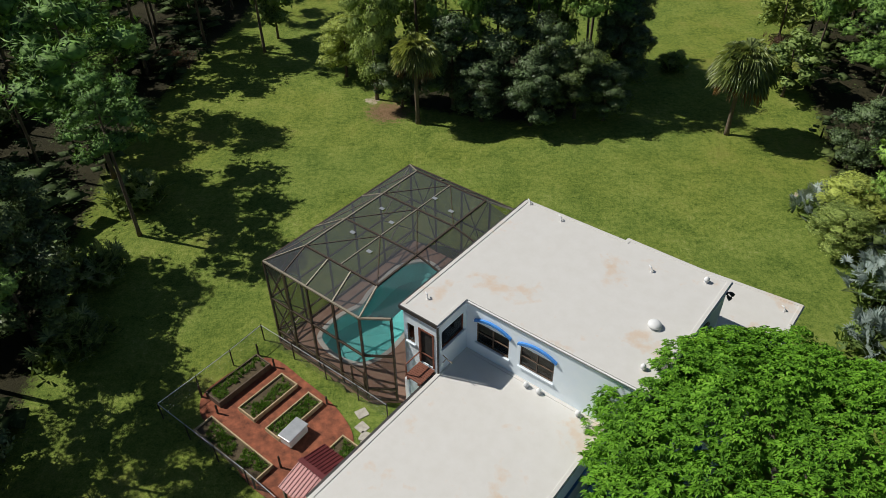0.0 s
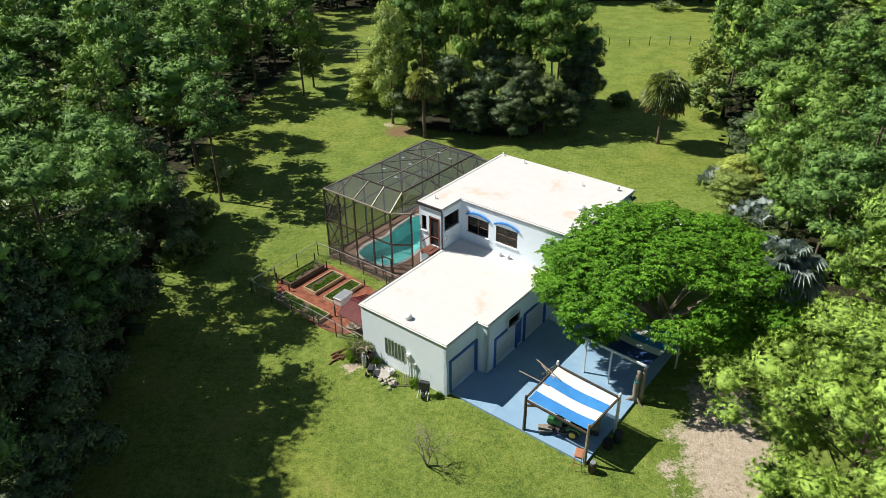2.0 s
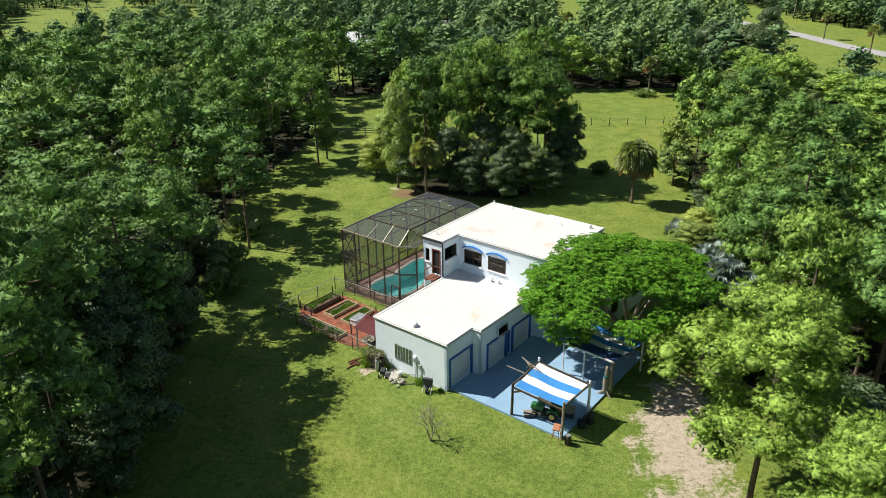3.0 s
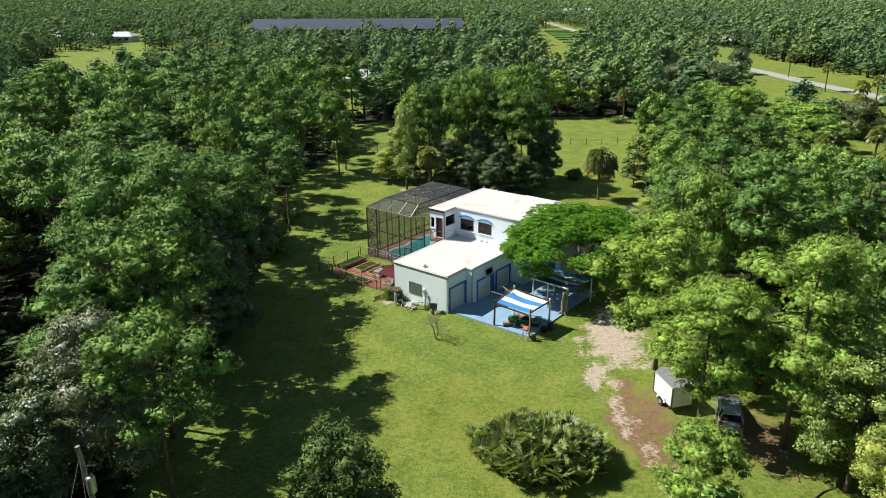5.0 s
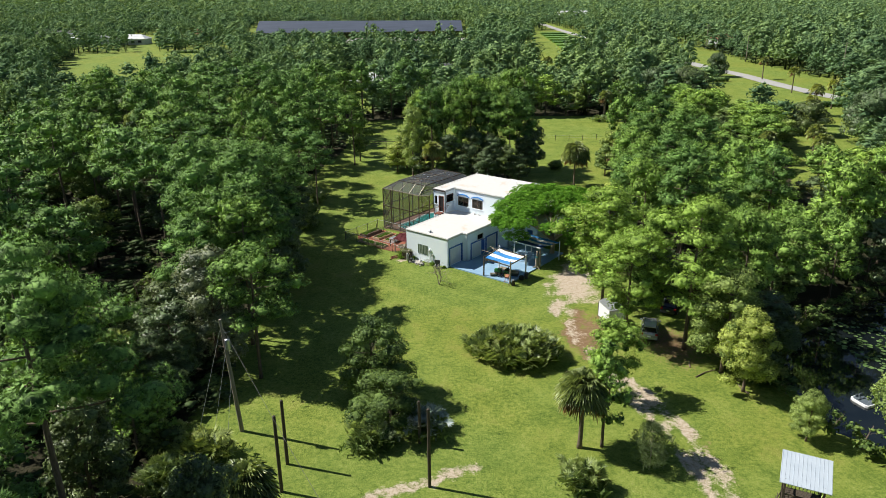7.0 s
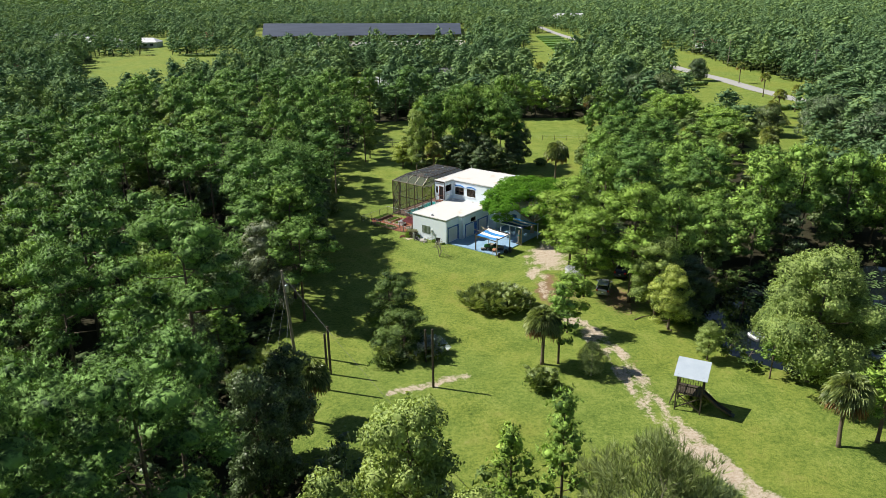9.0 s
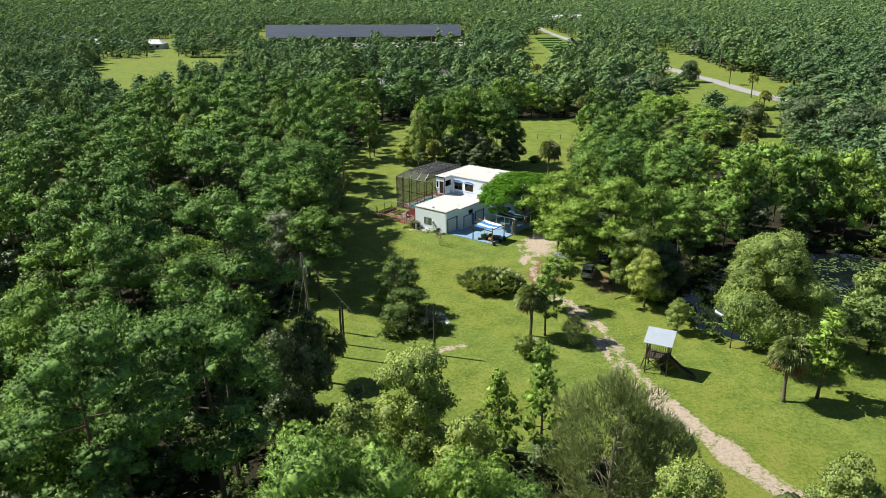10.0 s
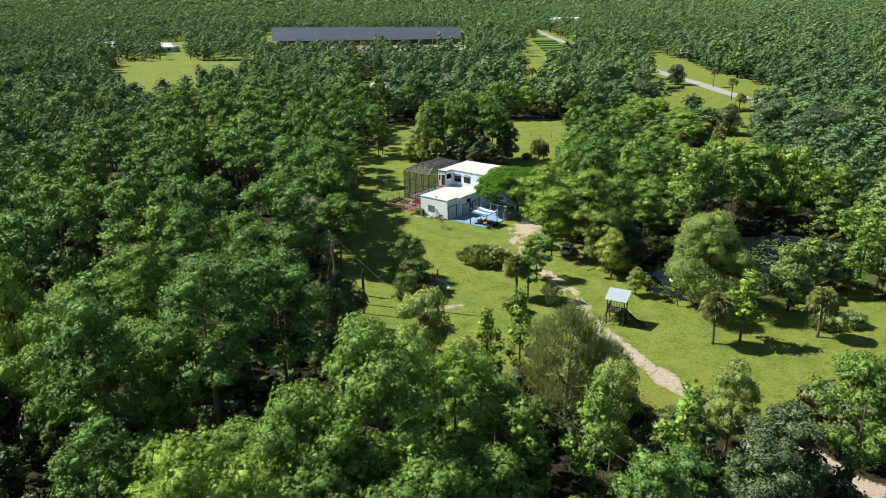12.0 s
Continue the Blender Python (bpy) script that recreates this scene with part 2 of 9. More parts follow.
PINE = leaf("pine_needles", (0.024, 0.056, 0.017), (0.205, 0.360, 0.092), 0.6, 0.12, None, 0.9, 0.5)
# Young pines' own light green; on tall crowns it paints sunlit needles.
PINE_LIGHT = leaf("young_pine_needles", (0.042, 0.086, 0.020), (0.285, 0.450, 0.098), 0.6, 0.15, None, 0.9, 0.5)
OAK = leaf("oak_leaves", (0.026, 0.046, 0.018), (0.140, 0.205, 0.088), 0.42, 0.10, gloss=0.3)
GREY_LEAF = leaf("grey_green_leaves", (0.075, 0.095, 0.05), (0.28, 0.31, 0.18), 0.5, 0.3, gloss=0.4)
LIGHT_LEAF = leaf("light_green_leaves", (0.092, 0.140, 0.036), (0.345, 0.425, 0.130), 0.55, 0.35)
FEATHER = leaf("poinciana_leaves", (0.040, 0.115, 0.011), (0.145, 0.320, 0.028), 0.6, 0.32, (0.25, 0.42, 0.06), 0.7, 0.4, 0.12, 3.2)
PALM_LEAF = leaf("palm_fronds", (0.07, 0.105, 0.03), (0.28, 0.33, 0.115), 0.4, 0.4, gloss=0.35)
DEAD_FROND = leaf("dead_palm_fronds", (0.10, 0.06, 0.03), (0.28, 0.19, 0.1), 0.8, 0.2)
PALMETTO = leaf("palmetto_fans", (0.045, 0.08, 0.025), (0.24, 0.31, 0.11), 0.4, 0.35, (0.34, 0.36, 0.24), gloss=0.35)
SILVER_PALM = leaf("silver_palm_fans", (0.14, 0.19, 0.17), (0.34, 0.40, 0.38), 0.4, 0.2, gloss=0.35)
WISPY = leaf("wispy_grey_needles", (0.060, 0.092, 0.042), (0.195, 0.255, 0.125), 0.7, 0.35)
SHRUB = leaf("shrub_leaves", (0.036, 0.070, 0.020), (0.155, 0.225, 0.060), 0.55, 0.2)
# Extra blue in this leaf colour stands in for distance haze.
FAR_LEAF = leaf("hazy_far_leaves", (0.055, 0.106, 0.054), (0.190, 0.296, 0.128), 0.8, 0.12, None, 0.3, 0.45, 0.05, 1.1, True)
# A darker copy of the wood leaves: canopy shade is in its colour.
UNDERGROWTH_SHADED = leaf("shaded_undergrowth_leaves", (0.020, 0.036, 0.014), (0.100, 0.145, 0.052), 0.6, 0.12, None, 0.3, 0.45, 0.1, 1.1, True)
MID_LEAF = leaf("mid_green_leaves", (0.058, 0.102, 0.030), (0.255, 0.345, 0.110), 0.55, 0.25)
DRY_STUFF = leaf("dry_brush", (0.09, 0.05, 0.035), (0.22, 0.14, 0.1), 0.9, 0.2)
LILY = leaf("lily_pads", (0.06, 0.12, 0.03), (0.16, 0.25, 0.08), 0.3, 0.05, gloss=0.35)
GARDEN_GREEN = leaf("garden_plants", (0.04, 0.10, 0.015), (0.14, 0.24, 0.04), 0.5, 0.5)


# ---- mesh tools ----
class Geo:
    """Gathers vertices and faces for one mesh."""

    def __init__(self):
        self.v, self.f = [], []

    def add(self, verts, faces):
        n = len(self.v)
        self.v += [tuple(p) for p in verts]
        self.f += [tuple(i + n for i in f) for f in faces]
        return self

    def box(self, x0, x1, y0, y1, z0, z1):
        return self.add([(x0, y0, z0), (x1, y0, z0), (x1, y1, z0), (x0, y1, z0), (x0, y0, z1), (x1, y0, z1), (x1, y1, z1), (x0, y1, z1)],
                        [(3, 2, 1, 0), (4, 5, 6, 7), (0, 1, 5, 4), (1, 2, 6, 5), (2, 3, 7, 6), (3, 0, 4, 7)])

    def prism(self, pts, z0, z1):
        n = len(pts)
        return self.add([(x, y, z0) for x, y in pts] + [(x, y, z1) for x, y in pts],
                        [tuple(range(n - 1, -1, -1)), tuple(range(n, 2 * n))] + [(i, (i + 1) % n, n + (i + 1) % n, n + i) for i in range(n)])

    def bar(self, a, b, w, h=None, roll=None):
        """A square-edged bar from a to b."""
        a, b = Vector(a), Vector(b)
        d = (b - a).normalized()
        up = Vector((0, 0, 1)) if abs(d.z) < 0.95 else Vector((0, 1, 0))
        s = d.cross(up).normalized()
        up = s.cross(d)
        s, up = s * w / 2, up * (h or w) / 2
        vs = [p + i * s + j * up for p in (a, b) for i, j in ((-1, -1), (1, -1), (1, 1), (-1, 1))]
        return self.add(vs, [(0, 1, 2, 3), (7, 6, 5, 4), (0, 4, 5, 1), (1, 5, 6, 2), (2, 6, 7, 3), (3, 7, 4, 0)])

    def tube(self, path, radii, n=7, cap=True):
        path = [Vector(p) for p in path]
        if not isinstance(radii, (list, tuple)):
            radii = [radii] * len(path)
        rings = []
        for i, p in enumerate(path):
            d = (path[min(i + 1, len(path) - 1)] - path[max(i - 1, 0)]).normalized()
            ref = Vector((0, 0, 1)) if abs(d.z) < 0.8 else Vector((1, 0, 0))
            s = d.cross(ref).normalized()
            w = s.cross(d)
            rings.append([p + radii[i] * (math.cos(2 * math.pi * k / n) * s + math.sin(2 * math.pi * k / n) * w) for k in range(n)])
        vs = [q for r in rings for q in r]
        fs = [(i * n + k, i * n + (k + 1) % n, (i + 1) * n + (k + 1) % n, (i + 1) * n + k) for i in range(len(path) - 1) for k in range(n)]
        if cap:
            fs += [tuple(range(n - 1, -1, -1)), tuple((len(path) - 1) * n + k for k in range(n))]
        return self.add(vs, fs)

    def lathe(self, profile, at=(0, 0, 0), n=14):
        vs = [(at[0] + r * math.cos(2 * math.pi * k / n), at[1] + r * math.sin(2 * math.pi * k / n), at[2] + z) for r, z in profile for k in range(n)]
        fs = [(i * n + k, i * n + (k + 1) % n, (i + 1) * n + (k + 1) % n, (i + 1) * n + k) for i in range(len(profile) - 1) for k in range(n)]
        fs += [tuple(range(n - 1, -1, -1)), tuple((len(profile) - 1) * n + k for k in range(n))]
        return self.add(vs, fs)

    def wall(self, a, b, z0, z1, thick, holes=()):
        """A wall from a to b (ground points); its outer face is on the line, holes (s0, s1, h0, h1) go through."""
        a, b = Vector(a), Vector(b)
        d = (b - a)
        length = d.length
        d.normalize()
        inward = Vector((-d.y, d.x))
        ss = sorted({0.0, length, *[h[0] for h in holes], *[h[1] for h in holes]})
        zs = sorted({z0, z1, *[h[2] for h in holes], *[h[3] for h in holes]})

        def solid(i, j):
            if not (0 <= i < len(ss) - 1 and 0 <= j < len(zs) - 1):
                return False
            s, z = (ss[i] + ss[i + 1]) / 2, (zs[j] + zs[j + 1]) / 2
            return not any(h[0] < s < h[1] and h[2] < z < h[3] for h in holes)

        def pt(s, k, z):
            q = a + d * s + inward * thick * k
            return (q.x, q.y, z)
        for i in range(len(ss) - 1):
            for j in range(len(zs) - 1):
                if not solid(i, j):
                    continue
                s, e, l, h = ss[i], ss[i + 1], zs[j], zs[j + 1]
                q = [pt(s, 0, l), pt(e, 0, l), pt(e, 0, h), pt(s, 0, h), pt(s, 1, l), pt(e, 1, l), pt(e, 1, h), pt(s, 1, h)]
                fs = [(0, 1, 2, 3), (5, 4, 7, 6)]
                fs += [(4, 0, 3, 7)] * (not solid(i - 1, j)) + [(1, 5, 6, 2)] * (not solid(i + 1, j))
                fs += [(4, 5, 1, 0)] * (not solid(i, j - 1)) + [(3, 2, 6, 7)] * (not solid(i, j + 1))
                self.add(q, fs)
        return self


def weld(geo):
    """Joins vertices that lie in one place."""
    seen, index, verts = {}, [], []
    for p in geo.v:
        k = tuple(round(c, 4) for c in p)
        if k not in seen:
            seen[k] = len(verts)
            verts.append(p)
        index.append(seen[k])
    geo.v, geo.f = verts, [tuple(index[i] for i in f) for f in geo.f]


def to_mesh(name, geo, mat, smooth=False):
    me = bpy.data.meshes.new(name)
    if isinstance(geo, Geo):
        if name in ("wall", "cloth_stripe"):
            weld(geo)
        me.from_pydata(geo.v, [], geo.f)
    else:
        verts, tris = geo[0], geo[1]
        me.vertices.add(len(verts))
        me.vertices.foreach_set("co", np.asarray(verts, np.float32).ravel())
        me.loops.add(len(tris) * 3)
        me.loops.foreach_set("vertex_index", np.asarray(tris, np.int32).ravel())
        me.polygons.add(len(tris))
        me.polygons.foreach_set("loop_start", np.arange(0, len(tris) * 3, 3, dtype=np.int32))
        me.update(calc_edges=True)
        if len(geo) > 2:
            me.polygons.foreach_set("use_smooth", [True] * len(tris))
            me.normals_split_custom_set_from_vertices(np.asarray(geo[2], np.float32))
    if smooth:
        me.polygons.foreach_set("use_smooth", [True] * len(me.polygons))
    me.materials.append(mat)
    me.update()
    return me


def part(name, geo, mat, parent, label="", smooth=False, round_edge=0.0):
    me = geo if isinstance(geo, bpy.types.Mesh) else to_mesh(name, geo, mat, smooth)
    ob = new(name, me)
    ob.parent = parent
    if label:
        tagged(ob, label)
    if round_edge:
        b = ob.modifiers.new("round", 'BEVEL')
        b.width, b.segments, b.limit_method = round_edge, 2, 'ANGLE'
    return ob


def thing(name, label, category, m=None, group="", kind=""):
    ob = new(name)
    ob.empty_display_size = 0.3
    if m is not None:
        ob.matrix_world = m
    return tagged(ob, label, category, group, kind)


HOUSE = pose(-0.3, 11.2, 0.0, 0, 0, -38.5)


def at_house(u, v, z=0.0, turn=0.0):
    return HOUSE @ pose(u, v, z, 0, 0, turn)


def spline(pts, steps=6):
    """A closed smooth line through the points."""
    out, n = [], len(pts)
    for i in range(n):
        p0, p1, p2, p3 = (np.array(pts[(i + k) % n], float) for k in (-1, 0, 1, 2))
        for s in range(steps):
            t = s / steps
            out.append(tuple(0.5 * (2 * p1 + (p2 - p0) * t + (2 * p0 - 5 * p1 + 4 * p2 - p3) * t * t + (3 * p1 - p0 - 3 * p2 + p3) * t ** 3)))
    return out


def inside(poly, x, y):
    """Which of the points lie in the polygon."""
    x, y = np.asarray(x, float), np.asarray(y, float)
    res = np.zeros(x.shape, bool)
    for (x0, y0), (x1, y1) in zip(poly, poly[1:] + poly[:1]):
        c = (y0 > y) != (y1 > y)
        res ^= c & (x < (x1 - x0) * (y - y0) / ((y1 - y0) or 1e-9) + x0)
    return res


def off_line(line, x, y):
    """Distance of the points from a line of points."""
    x, y = np.asarray(x, float), np.asarray(y, float)
    best = np.full(x.shape, 1e9)
    for (x0, y0), (x1, y1) in zip(line, line[1:]):
        dx, dy = x1 - x0, y1 - y0
        s = np.clip(((x - x0) * dx + (y - y0) * dy) / (dx * dx + dy * dy), 0, 1)
        best = np.minimum(best, np.hypot(x - x0 - s * dx, y - y0 - s * dy))
    return best

# ---- plan of the clearings ----
LAWN = [(-15, -26), (-19, -24), (-19, -14), (-18.5, -5), (-18, 5), (-18.5, 15), (-19.5, 25), (-22, 35), (-23.5, 50), (-22, 62), (-19.5, 75), (-19, 86), (-23, 100),
        (-21, 113), (-8, 117), (10, 118), (26, 119), (55, 118), (53, 95), (40, 82), (31, 66), (28, 52), (25, 42), (22.5, 32), (21, 24), (18, 17), (18, 9), (20, 2), (23, -1),
        (24, -8), (22.5, -13), (25.5, -20), (28, -27), (34, -34), (47, -35), (60, -30), (84, -36), (84, -58), (45, -60), (34, -57), (27, -57), (16, -49), (8, -47), (0, -46), (-8, -44), (-13, -38)]
MIDDLE_CLUMP = [(-9, 62), (-5, 53), (3, 50), (9, 49), (14, 54), (17, 64), (8, 68), (-2, 67)]
POND = [(29, -24), (34, -28), (42, -27), (52, -23), (60, -19), (68, -8), (62, 1), (50, 3), (40, -3), (33, -8), (28.5, -15)]
GAPS = [[(52, 351), (72, 348), (44, 181), (31, 173)],
        [(72, 528), (101, 524), (64, 250), (42, 253)],
        [(99, 552), (112, 440), (66, 294), (53, 367)],
        [(128, 345), (146, 341), (138, 248), (142, 186), (135, 150), (112, 130), (94, 96), (88, 111), (75, 106), (68, 103), (84, 168), (100, 250)],
        [(92, 126), (106, 124), (70, 44), (58, 44)],
        [(-205, 342), (-122, 350), (-84, 226), (-112, 176), (-146, 190)],
        [(-180, 660), (24, 640), (20, 356), (-122, 372)],
        [(-42, 232), (-28, 230), (-20, 128), (-31, 129)],
        [(-245, 522), (-220, 520), (-156, 334), (-172, 335)],
        [(-8, 232), (36, 245), (30, 195), (-4, 190)]]
ROAD = [(150, 60), (126, 120), (120, 153), (117, 179), (116, 211), (113, 235), (112, 256), (104, 400), (99, 472), (97, 544), (98, 637), (96, 759), (88, 900)]
DRIVE = [(12.5, 8), (11.2, 3), (11.6, -1.5), (12.1, -5), (12.9, -11.5), (14.3, -16), (15.9, -20), (16.7, -23), (17.7, -28), (18.1, -32), (19, -36.5), (20.6, -41), (22.9, -46.5), (24.4, -50.4), (27.2, -54.5), (31, -60), (38, -70)]
SANDY = [(11.0, 3.5), (11.4, 6.0), (13.4, 10.5), (15.6, 14.5), (18, 11), (17.3, 5), (16, 0), (13.2, 0.5)]


def sheet_axis(lo, hi, step, far):
    """Even steps in the middle, growing steps out to the far edge."""
    mid = list(np.arange(lo, hi + 0.01, step))
    out, s, p = [], step, hi
    while p < far:
        s = s * 1.22 if p > 760 else min(s * 1.22, 7.0)
        p += s
        out.append(p)
    back, s, p = [], step, lo
    while p > -far:
        s = s * 1.22 if p < -330 else min(s * 1.22, 7.0)
        p -= s
        back.append(p)
    return np.array(back[::-1] + mid + out)


def grass_and_earth():
    m, t, p = material("grass_sand_and_shady_litter")
    v = world_place(t)
    big = noise_tex(t, 0.05, 4, 0.6, v)
    mid = noise_tex(t, 0.35, 6, 0.68, v, 0.3)
    tuft = noise_tex(t, 2.6, 5, 0.7, v)
    fine = noise_tex(t, 9.0, 5, 0.8, v)
    g = calc(t, 'ADD', calc(t, 'ADD', calc(t, 'MULTIPLY', mid, 0.26), calc(t, 'MULTIPLY', tuft, 0.32)), calc(t, 'MULTIPLY', fine, 0.42))
    grass = ramp(t, g, [(0.37, (0.031, 0.064, 0.011)), (0.46, (0.118, 0.180, 0.031)), (0.54, (0.207, 0.268, 0.054)), (0.64, (0.31, 0.335, 0.125))])
    grass = mix(t, ramp(t, big, [(0.42, 0.0), (0.62, 0.55)]), grass, mix(t, 1.0, grass, (1.3, 1.1, 0.9), 'MULTIPLY'))
    dry = ramp(t, calc(t, 'MULTIPLY', mid, big), [(0.30, 0.0), (0.42, 0.55)])
    grass = mix(t, dry, grass, (0.21, 0.20, 0.055))
    sand = ramp(t, calc(t, 'ADD', calc(t, 'MULTIPLY', tuft, 0.45), calc(t, 'MULTIPLY', fine, 0.55)), [(0.3, (0.19, 0.13, 0.075)), (0.42, (0.38, 0.30, 0.22)), (0.52, (0.50, 0.42, 0.33)), (0.68, (0.62, 0.56, 0.48))])
    straw = ramp(t, calc(t, 'ADD', calc(t, 'MULTIPLY', tuft, 0.5), calc(t, 'MULTIPLY', fine, 0.5)), [(0.3, (0.11, 0.068, 0.035)), (0.7, (0.33, 0.215, 0.125))])
    # Leaf fall toned near-black: the woods' shade is put into its colour.
    shady_litter = ramp(t, calc(t, 'ADD', calc(t, 'MULTIPLY', mid, 0.5), calc(t, 'MULTIPLY', fine, 0.5)), [(0.3, (0.014, 0.015, 0.008)), (0.7, (0.055, 0.050, 0.026))])
    col = grass
    for name, c in (("shady_litter", shady_litter), ("straw", straw), ("sand", sand)):
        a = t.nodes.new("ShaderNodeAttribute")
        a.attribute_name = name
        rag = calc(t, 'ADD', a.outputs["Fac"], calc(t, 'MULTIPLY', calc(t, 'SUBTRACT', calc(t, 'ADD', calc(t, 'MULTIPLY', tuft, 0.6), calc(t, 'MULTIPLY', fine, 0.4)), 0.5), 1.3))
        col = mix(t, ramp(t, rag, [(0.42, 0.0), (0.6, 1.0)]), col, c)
    t.links.new(col, p.inputs["Base Color"])
    p.inputs["Roughness"].default_value = 0.9
    p.inputs["Specular IOR Level"].default_value = 0.15
    bump(t, p, calc(t, 'ADD', fine, calc(t, 'MULTIPLY', tuft, 1.5)), 0.9, 0.08)
    return m


def build_ground():
    xs, ys = sheet_axis(-40, 62, 0.75, 4600), sheet_axis(-64, 120, 0.75, 4600)
    X, Y = np.meshgrid(xs, ys)
    x, y = X.ravel(), Y.ravel()
    z = 0.05 * np.sin(x * 0.21 + 1.3) * np.cos(y * 0.17) * (np.hypot(x - 2, y - 15) > 25)
    edge = off_line(POND + POND[:1], x, y)
    wet = inside(POND, x, y)
    z = np.where(wet, -np.clip(edge * 0.5, 0, 1.2), z)
    uv = np.stack([x + 0.3, y - 11.2], 1) @ np.array([[math.cos(radians(38.5)), math.sin(radians(38.5))], [-math.sin(radians(38.5)), math.cos(radians(38.5))]])
    z = np.where((uv[:, 0] > -16.75) & (uv[:, 0] < -9.6) & (uv[:, 1] > 7.6) & (uv[:, 1] < 17.8), -1.7, z)
    nx, ny = len(xs), len(ys)
    i = (np.arange(ny - 1)[:, None] * nx + np.arange(nx - 1)[None]).ravel()
    me = bpy.data.meshes.new("ground")
    me.from_pydata(np.c_[x, y, z].tolist(), [], np.c_[i, i + 1, i + nx + 1, i + nx].tolist())
    lawn = inside(LAWN, x, y) & ~inside(MIDDLE_CLUMP, x, y)
    rim = np.minimum(off_line(LAWN + LAWN[:1], x, y), off_line(MIDDLE_CLUMP + MIDDLE_CLUMP[:1], x, y))
    far_open = np.zeros(x.shape, bool)
    for g in GAPS:
        far_open |= inside(g, x, y)
    shady_litter = np.where(lawn | far_open, 0.5 - np.clip(rim + 2.5, 0, 4) * 0.25, 0.5 + np.clip(rim - 2.5, -2, 4) * 0.25)
    # The band behind the clearing is coloured dark for the treeline's shaded base.
    shady_litter = np.where(far_open | (off_line(ROAD, x, y) < 7), 0, np.where((y > 190) | (np.abs(x) > 82), 0.42, np.where(y > 121, 0.9, shady_litter)))
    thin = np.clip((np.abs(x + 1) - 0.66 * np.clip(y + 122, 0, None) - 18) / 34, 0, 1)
    shady_litter = shady_litter + (np.minimum(shady_litter, 0.43) - shady_litter) * thin
    shady_litter = np.where((edge < 7) & (y < -4), shady_litter * 0.35, shady_litter)
    wobble = np.array([noise.noise((a * 0.3, b * 0.3, 0)) for a, b in zip(x, y)])
    d = off_line(DRIVE, x, y)
    width = np.where(y > -14, 1.6, np.where(y > -42, 2.0, 1.2)) + 0.7 * wobble
    strip = np.where((y < -16) & (y > -60), 0.25 * np.exp(-(d / 0.35) ** 2), 0)
    patchy = np.array([noise.noise((a * 0.8, b * 0.8, 4)) for a, b in zip(x, y)])
    sand = np.clip(np.where(y > -16, 0.47 + 0.42 * patchy, np.where(y > -40, 0.62 + 0.26 * patchy, 0.8)) + 0.25 * wobble - strip - np.clip(d - width * 0.5, 0, 9) * 0.55, 0, 1)
    sandy = inside(SANDY, x, y)
    rs = off_line(SANDY + SANDY[:1], x, y)
    sand = np.maximum(sand, np.where(sandy, 0.46 + np.clip(rs, 0, 2) * 0.12, 0.46 - np.clip(rs, 0, 2) * 0.3) + 0.32 * patchy + 0.1 * wobble)
    for a, b, r in ((-6.3, -30.9, 0.8), (-5.0, -30.4, 1.0), (-3.6, -30.0, 1.0), (-2.0, -29.4, 1.0), (-0.6, -28.5, 1.1), (1.0, -27.9, 0.9), (11, 33, 1.6), (24.5, 41, 0.6), (-6.5, 56, 1.0), (-6.2, 14.0, 1.0)):
        sand = np.maximum(sand, 0.75 * np.exp(-((x - a) ** 2 + (y - b) ** 2) / r ** 2))
    straw = (0.72 + 0.5 * patchy) * np.exp(-(((x - 13.4) / 3.0) ** 2 + ((y + 6.0) / 6.5) ** 2)) + 0.6 * np.exp(-(((x - 21) / 4) ** 2 + ((y + 9) / 7) ** 2)) + 0.7 * np.exp(-((x + 5) ** 2 + (y - 54) ** 2) / 9)
    straw = np.maximum(straw, np.clip(0.34 + 0.35 * patchy - np.abs(d - 1.0) * 0.3, 0, 1) * (y < -8) * (y > -40)) + 0.25 * np.exp(-(((x - 24) / 9) ** 2 + ((y + 24) / 10) ** 2))
    straw = np.maximum(straw, np.clip(0.78 + 0.35 * patchy - np.clip(d - 0.4, 0, 9) * 0.28, 0, 1) * np.exp(-((y + 8.5) / 6.5) ** 2))
    sand = np.where(wet, 0.3, sand)
    for name, vals in (("shady_litter", shady_litter), ("sand", sand), ("straw", straw)):
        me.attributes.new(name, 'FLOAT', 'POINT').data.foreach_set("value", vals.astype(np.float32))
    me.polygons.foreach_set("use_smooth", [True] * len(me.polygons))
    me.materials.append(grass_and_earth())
    tagged(new("ground", me), "mown green lawn with sandy tracks, and leaf fall darkened as shade under trees", "ground", kind="structure")


build_ground()
w = Geo()
w.prism(spline([(a * 1.0, b) for a, b in POND], 4), -0.55, -0.22)
pond_mat, pt, pp = material("dark_pond_water")
pt.links.new(ramp(pt, noise_tex(pt, 0.25, 4, 0.6, world_place(pt)), [(0.35, (0.004, 0.007, 0.009)), (0.7, (0.012, 0.016, 0.018))]), pp.inputs["Base Color"])
pp.inputs["Roughness"].default_value = 0.02
bump(pt, pp, noise_tex(pt, 2.0, 3, 0.5, world_place(pt)), 0.05, 0.03)
pond = tagged(new("pond_water", to_mesh("pond_water", w, pond_mat)), "dark still pond water among trees", "pond", kind="structure")

# ---- house ----
PAD = 0.14
Z1, Z2 = 3.85, 7.05


